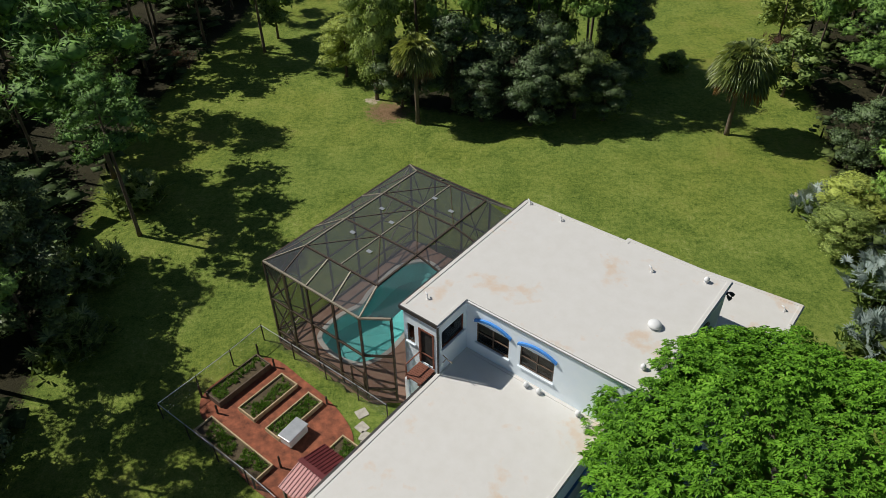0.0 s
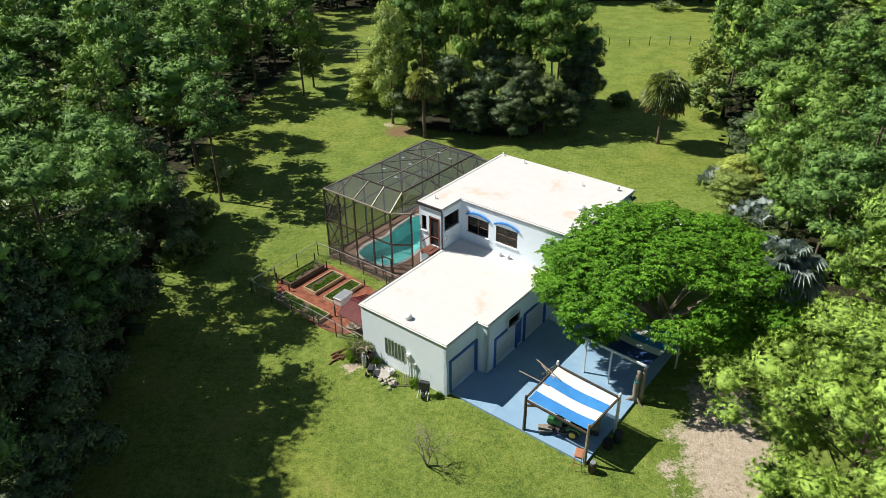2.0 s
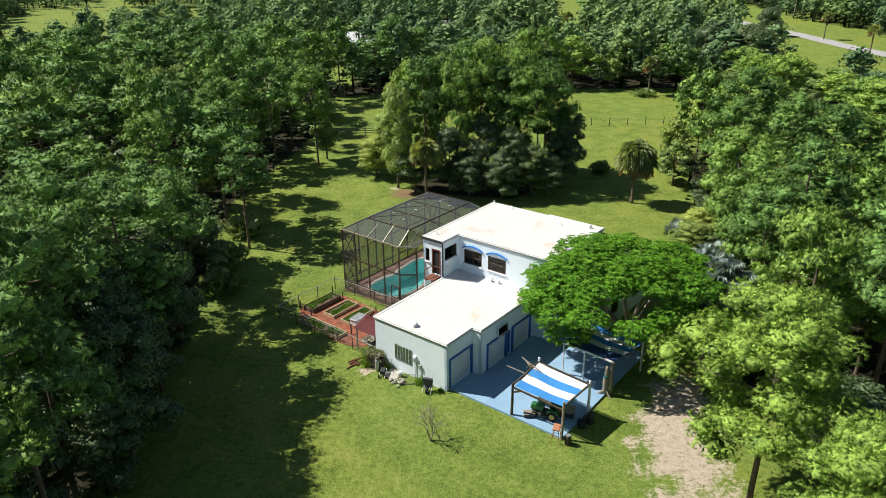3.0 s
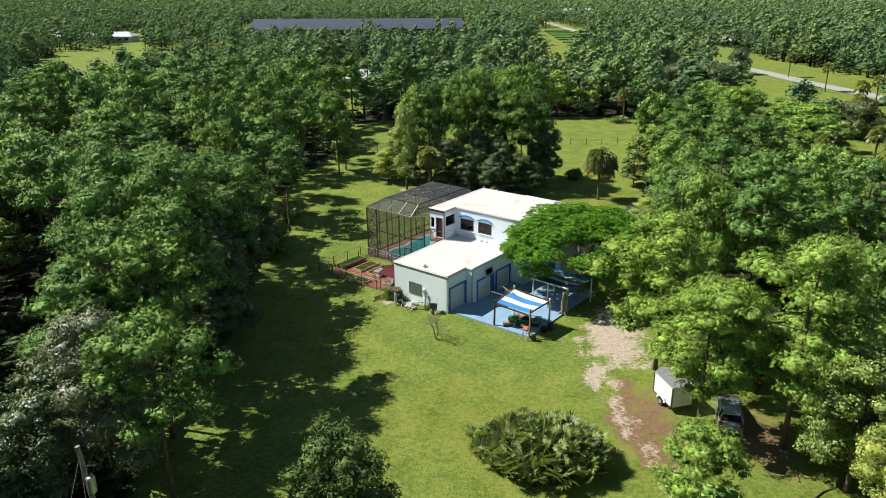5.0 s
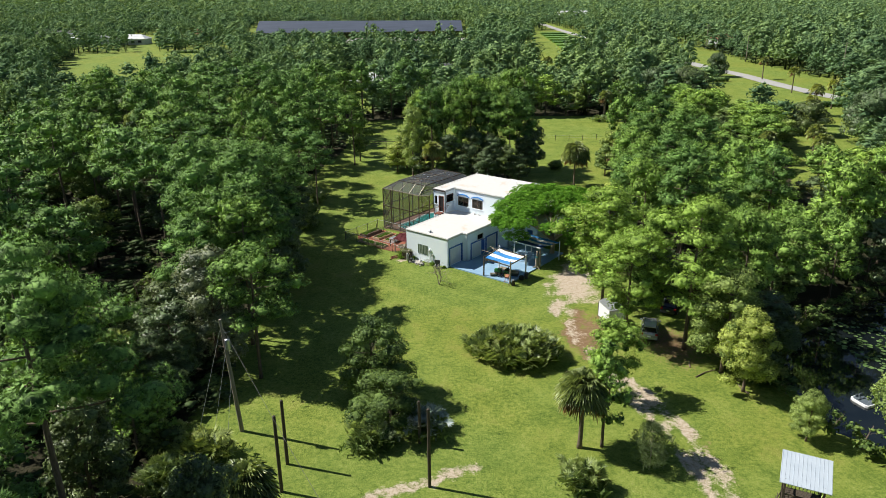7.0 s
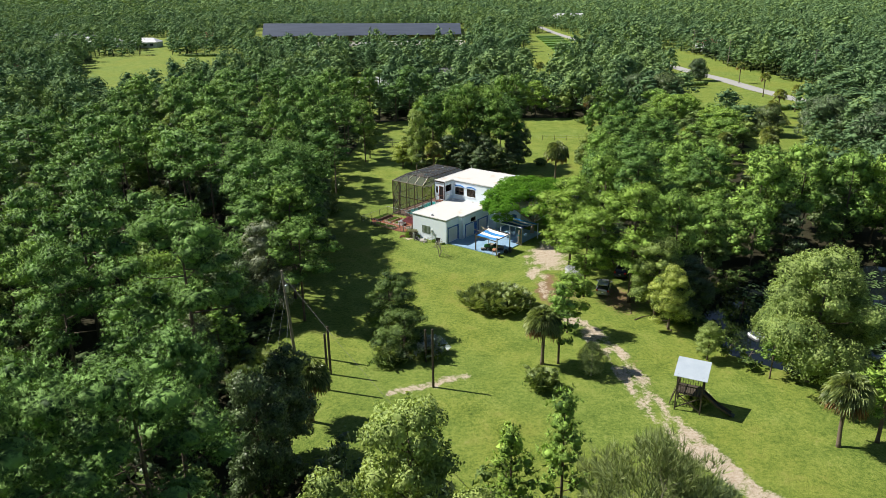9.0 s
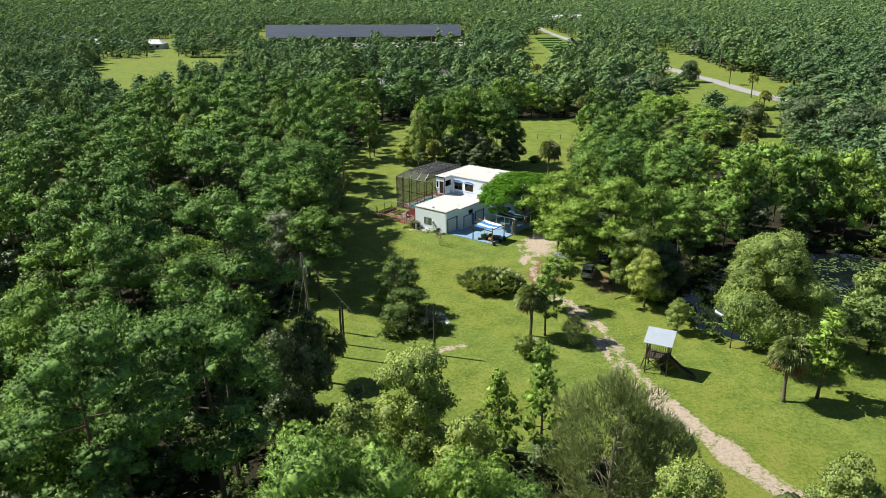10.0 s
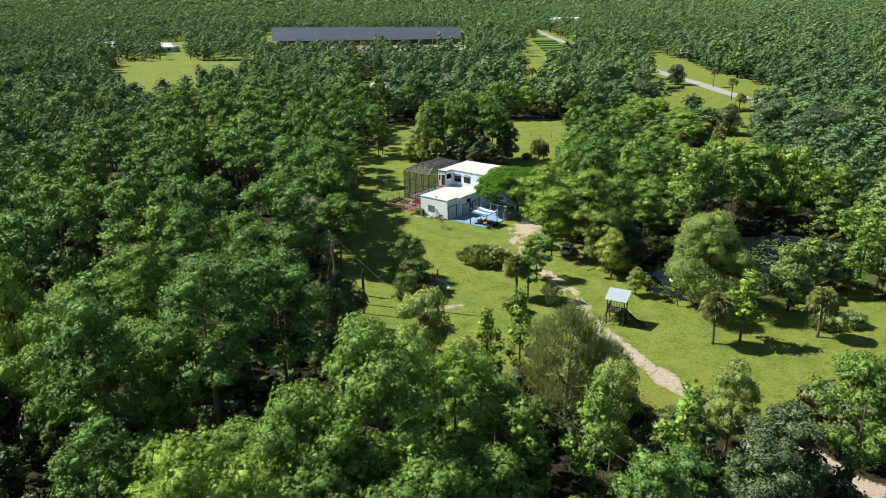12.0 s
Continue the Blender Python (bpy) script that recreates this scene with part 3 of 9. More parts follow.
def window(parent, a, b, z0, z1, wall_t=0.2, blind=0.0, bars=1, cross=True, frame_mat=None):
    """A framed window in the wall from a to b (outer line); the pane sits inside the wall."""
    a, b = Vector((*a, 0)), Vector((*b, 0))
    d = (b - a).normalized()
    inw = Vector((-d.y, d.x, 0))
    base = Geo()
    fr = 0.05

    def pt(s, k, z):
        q = a + d * s + inw * k
        return (q.x, q.y, z)
    L = (b - a).length
    # This near-black sheet stands in for the unlit room's shade.
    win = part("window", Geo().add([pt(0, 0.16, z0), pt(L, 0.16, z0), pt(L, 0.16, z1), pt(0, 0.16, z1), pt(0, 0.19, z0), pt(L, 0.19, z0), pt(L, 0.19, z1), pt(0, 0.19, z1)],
                                   [(0, 1, 2, 3), (5, 4, 7, 6), (0, 4, 5, 1), (3, 2, 6, 7), (0, 3, 7, 4), (1, 5, 6, 2)]), WINDOW_DARK, parent, "window with a dark sheet painted as the unlit room")
    g = Geo()
    for s in [fr / 2 + i * (L - fr) / (bars + 1) for i in range(bars + 2)]:
        g.bar(pt(s, 0.06, z0), pt(s, 0.06, z1), fr, 0.06)
    for z in [z0 + fr / 2, z1 - fr / 2] + ([(z0 + z1) / 2] if cross else []):
        g.bar(pt(0, 0.06, z), pt(L, 0.06, z), 0.06, fr)
    part("window_frame", g, frame_mat or WINDOW_FRAME, win, "bronze window frame")
    part("pane", Geo().add([pt(0.03, 0.075, z0 + 0.03), pt(L - 0.03, 0.075, z0 + 0.03), pt(L - 0.03, 0.075, z1 - 0.03), pt(0.03, 0.075, z1 - 0.03)], [(0, 1, 2, 3)]), GLASS, win)
    if blind:
        g = Geo()
        n = int((z1 - z0) * blind / 0.07)
        for k in range(n):
            z = z1 - 0.05 - k * 0.07
            g.bar(pt(0.05, 0.12, z), pt(L - 0.05, 0.12, z), 0.02, 0.058)
        part("blind", g, BLIND, win, "tan slatted blind")
    g = Geo()
    g.bar(pt(-0.06, -0.02, z0 - 0.03), pt(L + 0.06, -0.02, z0 - 0.03), 0.16, 0.06)
    part("sill", g, WALL, win)
    return win


def arch(parent, a, b, z, rise=0.27, mat=None):
    """A curved raised band over a window."""
    a, b = Vector((*a, 0)), Vector((*b, 0))
    d = (b - a).normalized()
    out = Vector((d.y, -d.x, 0))
    n = 12
    vs, fs = [], []
    for i in range(n + 1):
        s = i / n
        q = a + (b - a) * s
        h = z + rise * (1 - (2 * s - 1) ** 2)
        for k, dz in ((0.005, 0), (0.11, 0), (0.11, 0.13), (0.005, 0.13)):
            p = q + out * k
            vs.append((p.x, p.y, h + dz))
    for i in range(n):
        for k in range(4):
            fs.append((i * 4 + k, i * 4 + (k + 1) % 4, i * 4 + 4 + (k + 1) % 4, i * 4 + 4 + k))
    fs += [(3, 2, 1, 0), (n * 4, n * 4 + 1, n * 4 + 2, n * 4 + 3)]
    return part("window_arch", Geo().add(vs, fs), mat or SKY_TRIM, parent, "bright blue arched window band")


def flat_roof(parent, pts, z, name="roof"):
    """A coated flat roof deck with a low parapet lip round it."""
    r = part(name, Geo().prism(pts, z - 0.28, z - 0.03), WHITE_ROOF, parent, "white coated flat roof with rusty stains")
    g = Geo()
    n = len(pts)
    area = sum(pts[i][0] * pts[(i + 1) % n][1] - pts[(i + 1) % n][0] * pts[i][1] for i in range(n))
    P = [Vector(p) for p in (pts if area > 0 else pts[::-1])]

    def offset(k):
        out = []
        for i in range(n):
            e0, e1 = (P[i] - P[i - 1]).normalized(), (P[(i + 1) % n] - P[i]).normalized()
            n0, n1 = Vector((-e0.y, e0.x)), Vector((-e1.y, e1.x))
            out.append(P[i] + k * (n0 + n1) / (1 + n0.dot(n1)))
        return out
    o, inn = offset(-0.03), offset(0.16)
    vs = [(p.x, p.y, z - 0.16) for p in o] + [(p.x, p.y, z) for p in o] + [(p.x, p.y, z) for p in inn] + [(p.x, p.y, z - 0.10) for p in inn]
    fs = []
    for i in range(n):
        j = (i + 1) % n
        fs += [(i, j, n + j, n + i), (n + i, n + j, 2 * n + j, 2 * n + i), (2 * n + i, 2 * n + j, 3 * n + j, 3 * n + i)]
    part("parapet", g.add(vs, fs), WHITE_ROOF, r, round_edge=0.02)
    g = Geo()
    o2 = offset(-0.055)
    for i in range(n):
        a, b = o2[i], o2[(i + 1) % n]
        g.bar((a.x, a.y, z - 0.10), (b.x, b.y, z - 0.10), 0.05, 0.04)
    part("drip_edge", g, WHITE_PAINT, r)
    return r


house = thing("house", "two-storey white and pale blue stucco house with flat roofs", "house", HOUSE)

# garage wing
g = Geo().wall((-6.7, 0), (0, 0), 0, Z1 - 0.1, 0.2, [(1.92, 3.5, 0.8 + PAD, 2.2)])
part("wall", g, WALL, house)
part("wall", Geo().wall((0, 0), (0, 2.93), 0, Z1 - 0.1, 0.2, [(0.36, 2.8, PAD, 2.38)]), WALL, house)
part("wall", Geo().wall((-0.2, 2.95), (0.75, 2.95), 0, Z1 - 0.1, 0.2), WALL, house)
part("wall", Geo().wall((0.75, 2.95), (0.75, 10.15), 0, Z1 - 0.1, 0.2, [(0.87, 3.2, PAD, 2.2), (3.34, 4.0, PAD, 2.2), (4.2, 6.6, PAD, 2.2)]), WALL, house)
part("wall", Geo().wall((-6.7, 10.15), (-6.7, 0.2), 0, Z1 - 0.1, 0.2), WALL, house)
flat_roof(house, [(-6.72, -0.02), (0.02, -0.02), (0.02, 2.93), (0.77, 2.93), (0.77, 10.14), (-6.72, 10.14)], Z1)
part("gutter", Geo().bar((-6.82, 0, Z1 - 0.08), (-6.82, 8.0, Z1 - 0.08), 0.12, 0.1), DARK_EDGE, house, "dark gutter")


def garage_door(a, b, z1):
    a, b = Vector((*a, 0)), Vector((*b, 0))
    d = (b - a).normalized()
    inw = Vector((-d.y, d.x, 0))
    L = (b - a).length
    dr = None
    n = 4
    for k in range(n):
        l, h = PAD + (z1 - PAD) * k / n, PAD + (z1 - PAD) * (k + 1) / n - 0.012
        q = [a + inw * 0.13, b + inw * 0.13, b + inw * 0.18, a + inw * 0.18]
        geo = Geo().add([(p.x, p.y, z) for z in (l, h) for p in q], [(3, 2, 1, 0), (4, 5, 6, 7), (0, 1, 5, 4), (1, 2, 6, 5), (2, 3, 7, 6), (3, 0, 4, 7)])
        if dr is None:
            dr = part("garage_door", geo, DOOR_WHITE, house, "closed white garage door with blue surround")
        else:
            part("panel", geo, DOOR_WHITE, dr)
    g = Geo()
    for p in (a - d * 0.05, b + d * 0.05):
        g.bar((p.x - inw.x * 0.02, p.y - inw.y * 0.02, PAD), (p.x - inw.x * 0.02, p.y - inw.y * 0.02, z1), 0.14, 0.14)
    p, q = a - d * 0.12 - inw * 0.02, b + d * 0.12 - inw * 0.02
    g.bar((p.x, p.y, z1 + 0.06), (q.x, q.y, z1 + 0.06), 0.14, 0.14)
    part("door_surround", g, BLUE_TRIM, dr, "dark blue door surround")


garage_door((0, 0.36), (0, 2.8), 2.38)
garage_door((0.75, 3.82), (0.75, 6.15), 2.2)
garage_door((0.75, 7.15), (0.75, 9.55), 2.2)
d = part("side_door", Geo().box(0.6, 0.65, 6.3, 6.94, PAD, 2.18), BLUE_TRIM, house, "blue side door", round_edge=0.01)
part("door_frame", Geo().bar((0.76, 6.25, PAD), (0.76, 6.25, 2.3), 0.1, 0.08).bar((0.76, 7.0, PAD), (0.76, 7.0, 2.3), 0.1, 0.08), BLUE_TRIM, d)
vs = [(-4.78 + 1.58 * k / 24, -0.05 - 0.035 * math.sin(k * math.pi / 2), z) for k in range(25) for z in (0.86 + PAD, 2.18)]
vs += [(x, 0.0, z) for x, y, z in vs]
part("shutter", Geo().add(vs, [(2 * k, 2 * k + 2, 2 * k + 3, 2 * k + 1) for k in range(24)] + [(2 * k + 51, 2 * k + 53, 2 * k + 3, 2 * k + 1)[::-1] for k in range(24)] + [(0, 1, 51, 50), (48, 98, 99, 49)]), SHUTTER, house, "corrugated metal storm shutter over the window")

# upper storey
part("wall", Geo().wall((-6.65, 10.15), (2.2, 10.15), Z1 - 0.2, Z2 - 0.1, 0.2, [(0.58, 2.35, 4.6, 5.85), (2.95, 4.68, 4.62, 5.85)]), WALL, house)
part("wall", Geo().wall((-6.65, 8.05), (-6.65, 10.15), Z1 - 0.2, Z2 - 0.1, 0.15, [(0.25, 1.85, 5.25, 6.3)]), WALL, house)
part("wall", Geo().wall((-8.65, 8.05), (-6.65, 8.05), 0, Z2 - 0.1, 0.15, [(0.2, 0.62, 4.93, 6.05), (0.9, 1.76, 3.98, 6.15)]), WALL, house)
part("wall", Geo().wall((-8.65, 18.2), (-8.65, 8.05), 0, Z2 - 0.1, 0.2, [(3.0, 5.4, PAD, 2.3), (6.6, 9.0, PAD, 2.3), (7.4, 9.8, 4.2, 6.2)]), WALL, house)
part("wall", Geo().wall((2.2, 10.15), (2.2, 18.3), 0, Z2 - 0.1, 0.2, [(1.6, 3.2, 4.3, 5.9), (4.4, 6.0, 4.3, 5.9)]), WALL, house)
part("wall", Geo().wall((2.2, 18.3), (-8.65, 18.2), 0, Z2 - 0.1, 0.2, [(2, 3.6, 4.3, 5.8), (6, 7.6, 4.3, 5.8)]), WALL, house)
part("wall", Geo().wall((0.75, 10.15), (2.2, 10.15), 0, Z1 - 0.2, 0.2), WALL, house)
flat_roof(house, [(-8.7, 8.0), (-6.62, 8.0), (-6.62, 10.1), (2.25, 10.1), (2.25, 18.38), (-2.92, 18.42), (-2.92, 18.18), (-8.7, 18.15)], Z2)
part("fascia", Geo().bar((-8.76, 8.0, Z2 - 0.12), (-8.76, 18.2, Z2 - 0.12), 0.1, 0.2).bar((-8.8, 7.95, Z2 - 0.12), (-6.6, 7.95, Z2 - 0.12), 0.08, 0.2), DARK_EDGE, house, "dark fascia board")
part("downpipe", Geo().tube([(-6.62, 8.0, Z2 - 0.2), (-6.62, 7.98, 5.0), (-6.62, 7.98, 3.95)], 0.05), DARK_EDGE, house, "dark downpipe")
window(house, (-6.07, 10.15), (-4.3, 10.15), 4.6, 5.85, blind=0.45)
window(house, (-3.7, 10.15), (-1.97, 10.15), 4.62, 5.85, blind=0.97)
arch(house, (-6.17, 10.15), (-4.18, 10.15), 5.9)
arch(house, (-3.82, 10.15), (-1.85, 10.15), 5.9)
window(house, (-6.65, 8.3), (-6.65, 9.9), 5.25, 6.3, bars=0, cross=False, frame_mat=RED_WOOD)
window(house, (-8.45, 8.05), (-8.03, 8.05), 4.93, 6.05, bars=0, cross=False)
window(house, (2.2, 11.75), (2.2, 13.35), 4.3, 5.9)
window(house, (2.2, 14.55), (2.2, 16.15), 4.3, 5.9)
arch(house, (2.2, 11.6), (2.2, 13.5), 5.95, mat=DARK_EDGE)
arch(house, (2.2, 14.4), (2.2, 16.3), 5.95, mat=DARK_EDGE)
window(house, (-8.65, 10.8), (-8.65, 8.4), 4.2, 6.2)
window(house, (-8.65, 15.2), (-8.65, 12.8), PAD, 2.3)
window(house, (-8.65, 11.6), (-8.65, 9.2), PAD, 2.3)
window(house, (0.2, 18.28), (-1.4, 18.26), 4.3, 5.8)
window(house, (-3.8, 18.24), (-5.4, 18.22), 4.3, 5.8)
# A near-black sheet paints the room's shade in the doorway.
d = part("balcony_door", Geo().box(-7.75, -6.9, 8.1, 8.15, 3.98, 6.13), WINDOW_DARK, house, "open glazed balcony door with red-brown frame, its dark room a painted sheet")
part("door_frame", Geo().bar((-7.72, 8.06, 3.98), (-7.72, 8.06, 6.15), 0.09).bar((-6.93, 8.06, 3.98), (-6.93, 8.06, 6.15), 0.09).bar((-7.75, 8.06, 6.12), (-6.9, 8.06, 6.12), 0.09).bar((-7.75, 8.06, 4.6), (-6.9, 8.06, 4.6), 0.05), RED_WOOD, d)

# one-storey wing behind
part("wall", Geo().wall((2.4, 13.0), (5.0, 13.0), 0, Z1 - 0.1, 0.2, [(0.9, 1.8, PAD, 2.2)]), WALL, house)
part("wall", Geo().wall((5.0, 13.0), (5.0, 22.75), 0, Z1 - 0.1, 0.2, [(2, 3.4, 1.1, 2.3), (6, 7.4, 1.1, 2.3)]), WALL, house)
part("wall", Geo().wall((5.0, 22.75), (-1.0, 22.3), 0, Z1 - 0.1, 0.2), WALL, house)
part("wall", Geo().wall((-1.0, 22.3), (-1.0, 18.5), 0, Z1 - 0.1, 0.2), WALL, house)
flat_roof(house, [(2.24, 12.98), (5.02, 12.98), (5.02, 22.8), (-1.02, 22.3), (-1.02, 18.46), (2.24, 18.46)], Z1)
window(house, (5.0, 15.0), (5.0, 16.4), 1.1, 2.3)
window(house, (5.0, 19.0), (5.0, 20.4), 1.1, 2.3)
part("side_door", Geo().box(3.32, 4.18, 13.1, 13.15, PAD, 2.18), BLUE_TRIM, house, "blue side door")
part("floor_slab", Geo().prism([(-8.6, 8.1), (-6.6, 8.1), (-6.6, 0.05), (-0.05, 0.05), (-0.05, 3.0), (0.7, 3.0), (0.7, 10.2), (2.15, 10.2), (2.15, 13.05), (4.95, 13.05), (4.95, 22.7), (-0.95, 22.25), (-0.95, 18.25), (-8.6, 18.15)], 0.0, PAD - 0.02), CONCRETE, house)
part("upper_floor", Geo().box(-8.4, 2.0, 10.4, 18.0, 3.4, 3.6), CONCRETE, house)

# roof vents, domes and lamps
for u, v, z, r, h in ((-6.31, 17.64, Z2, 0.032, 0.16), (-7.99, 9.0, Z2, 0.032, 0.16), (-0.94, 16.79, Z2, 0.032, 0.16), (-8.35, 17.9, Z2, 0.032, 0.14), (4.4, 21.8, Z1, 0.032, 0.14)):
    t = thing("roof_vent_pipe", "thin white bent vent pipe on the flat roof", "vent pipe", at_house(u, v, z - 0.035), "roof vents")
    part("pipe", Geo().tube([(0, 0, 0), (0, 0, h), (-0.06, 0.03, h + 0.09), (-0.2, 0.1, h + 0.1)], r), WHITE_PAINT, t)
    part("flange", Geo().lathe([(0.08, 0), (0.075, 0.015), (0.04, 0.03)]), WHITE_ROOF, t)
for u, v, z, r in ((0.73, 13.58, Z2, 0.3), (1.42, 11.11, Z2, 0.12), (1.34, 17.66, Z2, 0.13), (-3.34, 0.62, Z1, 0.24), (-3.09, 9.85, Z1, 0.13), (-2.44, 9.88, Z1, 0.13), (-0.46, 9.88, Z1, 0.13)):
    t = thing("roof_vent_dome", "round white vent cap on the flat roof", "roof vent", at_house(u, v, z - 0.035), "roof vents")
    part("collar", Geo().lathe([(r * 0.7, 0), (r * 0.7, 0.14)]), WHITE_PAINT, t, smooth=False)
    part("cap", Geo().lathe([(r, 0.12), (r, 0.17), (r * 0.85, 0.24), (r * 0.5, 0.30), (0.01, 0.32)]), WHITE_PAINT, t, smooth=True)
for u, v, z in ((2.26, 17.9, 6.7), (2.26, 10.5, 6.4)):
    t = thing("security_light", "twin black spotlights on the house wall", "wall light", at_house(u, v, z))
    part("bracket", Geo().box(-0.02, 0.1, -0.06, 0.06, -0.06, 0.06), DARK_EDGE, t)
    for s in (-0.13, 0.13):
        part("spotlight", Geo().tube([(0.1, s, 0), (0.2, s * 1.2, -0.05), (0.3, s * 1.3, -0.12)], [0.05, 0.09, 0.11]), DARK_EDGE, t)
t = thing("skylight_panel", "dark flat panel lying on the low roof", "roof panel", at_house(2.9, 16.0, Z1 - 0.03, 8))
part("frame", Geo().box(0, 0.8, 0, 1.4, 0, 0.1), GALV, t, round_edge=0.02)
part("sheet", Geo().box(0.05, 0.75, 0.05, 1.35, 0.1, 0.13), DARK_TARP, t)

# balcony by the upper door
bal = thing("balcony", "small red-brown slatted balcony beside the upper door", "balcony", HOUSE)
for k in range(9):
    v = 7.0 + k * 0.115
    part("plank", Geo().box(-7.78, -6.86, v, v + 0.1, 3.86, 3.92), RED_WOOD, bal)
part("joist", Geo().box(-7.7, -7.6, 7.0, 8.04, 3.7, 3.86), RED_WOOD, bal)
part("joist", Geo().box(-7.05, -6.95, 7.0, 8.04, 3.7, 3.86), RED_WOOD, bal)
for u in (-7.74, -6.92):
    part("post", Geo().box(u - 0.06, u + 0.06, 6.98, 7.1, 0.0, 3.7), WHITE_PAINT, bal, "white post")
part("rail", Geo().bar((-7.74, 7.05, 4.6), (-7.74, 8.0, 4.6), 0.05).bar((-7.74, 7.05, 3.92), (-7.74, 7.05, 4.6), 0.05), RED_WOOD, bal)
brk = thing("wall_bracket", "dark metal arm with dry vines on the house wall", "bracket", HOUSE)
part("arm", Geo().tube([(-6.6, 8.3, 4.9), (-6.2, 8.15, 5.0), (-5.9, 8.1, 4.98)], 0.025).tube([(-6.6, 8.3, 4.4), (-6.35, 8.2, 4.85)], 0.02), GREY_WOOD, brk)

# driveway slab
drive = tagged(new("driveway"), "pale blue painted concrete driveway slab", "driveway", kind="structure")
drive.matrix_world = HOUSE
n = 0
for (u0, u1) in ((0.03, 3.0), (3.01, 6.0), (6.01, 8.95)):
    for (v0, v1) in ((0.32, 3.6), (3.61, 6.9), (6.91, 10.1), (10.11, 12.95)):
        if v0 > 10 and u0 < 2:
            u0 = 2.25
        x0 = 0.78 if (u0 < 0.5 and v0 > 2.9) else u0
        if u0 < 0.5 and v0 < 1:
            part("slab", Geo().prism([(u0, v0), (u1, v0), (u1, v1), (0.78, v1), (0.78, 2.9), (u0, 2.9)], -0.1, PAD), BLUE_SLAB, drive)
        else:
            part("slab", Geo().box(x0, u1, v0, v1, -0.1, PAD), BLUE_SLAB, drive)

# ---- pool, deck and screen enclosure ----
from mathutils.geometry import tessellate_polygon

POOL = spline([(-13.9, 8.2), (-15.4, 8.5), (-15.8, 9.3), (-15.85, 10.5), (-15.55, 11.8), (-15.85, 13.0), (-16.0, 14.4), (-16.05, 15.7), (-15.3, 17.0), (-14.1, 17.0), (-12.9, 15.8), (-12.6, 13.5), (-12.1, 11.4), (-12.0, 9.8), (-12.5, 8.6)], 5)[::-1]


def grow(pts, k):
    """The closed line moved outwards by k."""
    c = np.array(pts)
    t = np.roll(c, -1, 0) - np.roll(c, 1, 0)
    nrm = unit2(np.stack([t[:, 1], -t[:, 0]], 1))
    area = np.sum(c[:, 0] * np.roll(c[:, 1], -1) - np.roll(c[:, 0], -1) * c[:, 1])
    return [tuple(p) for p in c + nrm * k * (1 if area > 0 else -1)]


def unit2(a):
    return a / np.linalg.norm(a, axis=1, keepdims=True)


def ring(geo, inner, outer, z0, z1):
    n = len(inner)
    vs = [(*p, z1) for p in inner] + [(*p, z1) for p in outer] + [(*p, z0) for p in inner] + [(*p, z0) for p in outer]
    fs = []
    for i in range(n):
        j = (i + 1) % n
        fs += [(i, j, n + j, n + i), (n + i, n + j, 3 * n + j, 3 * n + i), (j, i, 2 * n + i, 2 * n + j)]
    return geo.add(vs, fs)


pool = thing("swimming_pool", "kidney-shaped swimming pool full of turquoise water", "swimming pool", HOUSE)
g = Geo()
n = len(POOL)
g.add([(*p, 0.1) for p in POOL] + [(*p, -0.9 - 0.5 * (p[1] > 12)) for p in POOL], [(i, (i + 1) % n, n + (i + 1) % n, n + i) for i in range(n)] + [tuple(range(n, 2 * n))])
part("basin", g, POOL_FLOOR, pool, "pale blue-green plaster basin")
part("water", Geo().add([(*p, 0.03) for p in POOL], [tuple(range(n))]), POOL_WATER, pool, "clear turquoise water")
part("coping", ring(Geo(), grow(POOL, -0.02), grow(POOL, 0.26), 0.02, 0.155), COPING, pool, "pale stone coping", round_edge=0.02)
g = Geo()
for k in range(3):
    g.box(-14.5 + k * 0.05, -13.2 - k * 0.05, 16.3 - k * 0.35, 16.65 - k * 0.35, -0.9, -0.1 - 0.22 * k)
part("steps", g, POOL_FLOOR, pool)
for s in (0, 0.5):
    part("hand_rail", Geo().tube([(-12.6, 14.4 + s, 0.1), (-12.6, 14.4 + s, 0.9), (-12.85, 14.4 + s, 1.0), (-13.1, 14.4 + s, 0.8), (-13.15, 14.4 + s, -0.6)], 0.025), GALV, pool, "steel ladder rail")

outer = [(-17.15, 6.95), (-10.45, 6.95), (-9.2, 7.85), (-8.68, 8.1), (-8.68, 18.4), (-17.15, 18.4)]
hole = grow(POOL, 0.26)
tri = tessellate_polygon([[Vector((*p, 0)) for p in outer], [Vector((*p, 0)) for p in hole]])
deck = tagged(new("pool_deck", to_mesh("pool_deck", Geo().add([(*p, PAD) for p in outer + hole], [tuple(t) for t in tri]).add(
    [(*p, z) for z in (PAD, -0.15) for p in outer], [((i + 1) % 6, i, 6 + i, 6 + (i + 1) % 6) for i in range(6)]), DECK)), "reddish-brown paved pool deck", "pool deck", kind="structure")
deck.matrix_world = HOUSE

cage = thing("pool_cage", "tall bronze-framed screen enclosure over the pool", "pool enclosure", HOUSE)
EAVE, RIDGE = 5.9, 7.07
U0, U1, V0, V1 = -17.1, -9.25, 7.0, 18.35
RU0, RU1, RV0, RV1 = -15.12, -10.35, 8.25, 16.7
EAVES = [(U0, V0), (-15.6, V0), (-14.0, V0), (-12.2, V0), (-10.45, V0), (-9.25, 7.85)]
LEFT_V = [7.0, 9.0, 11.2, 13.4, 15.6, 18.35]
BACK_U = [-17.1, -15.2, -13.2, -11.2, -9.25]


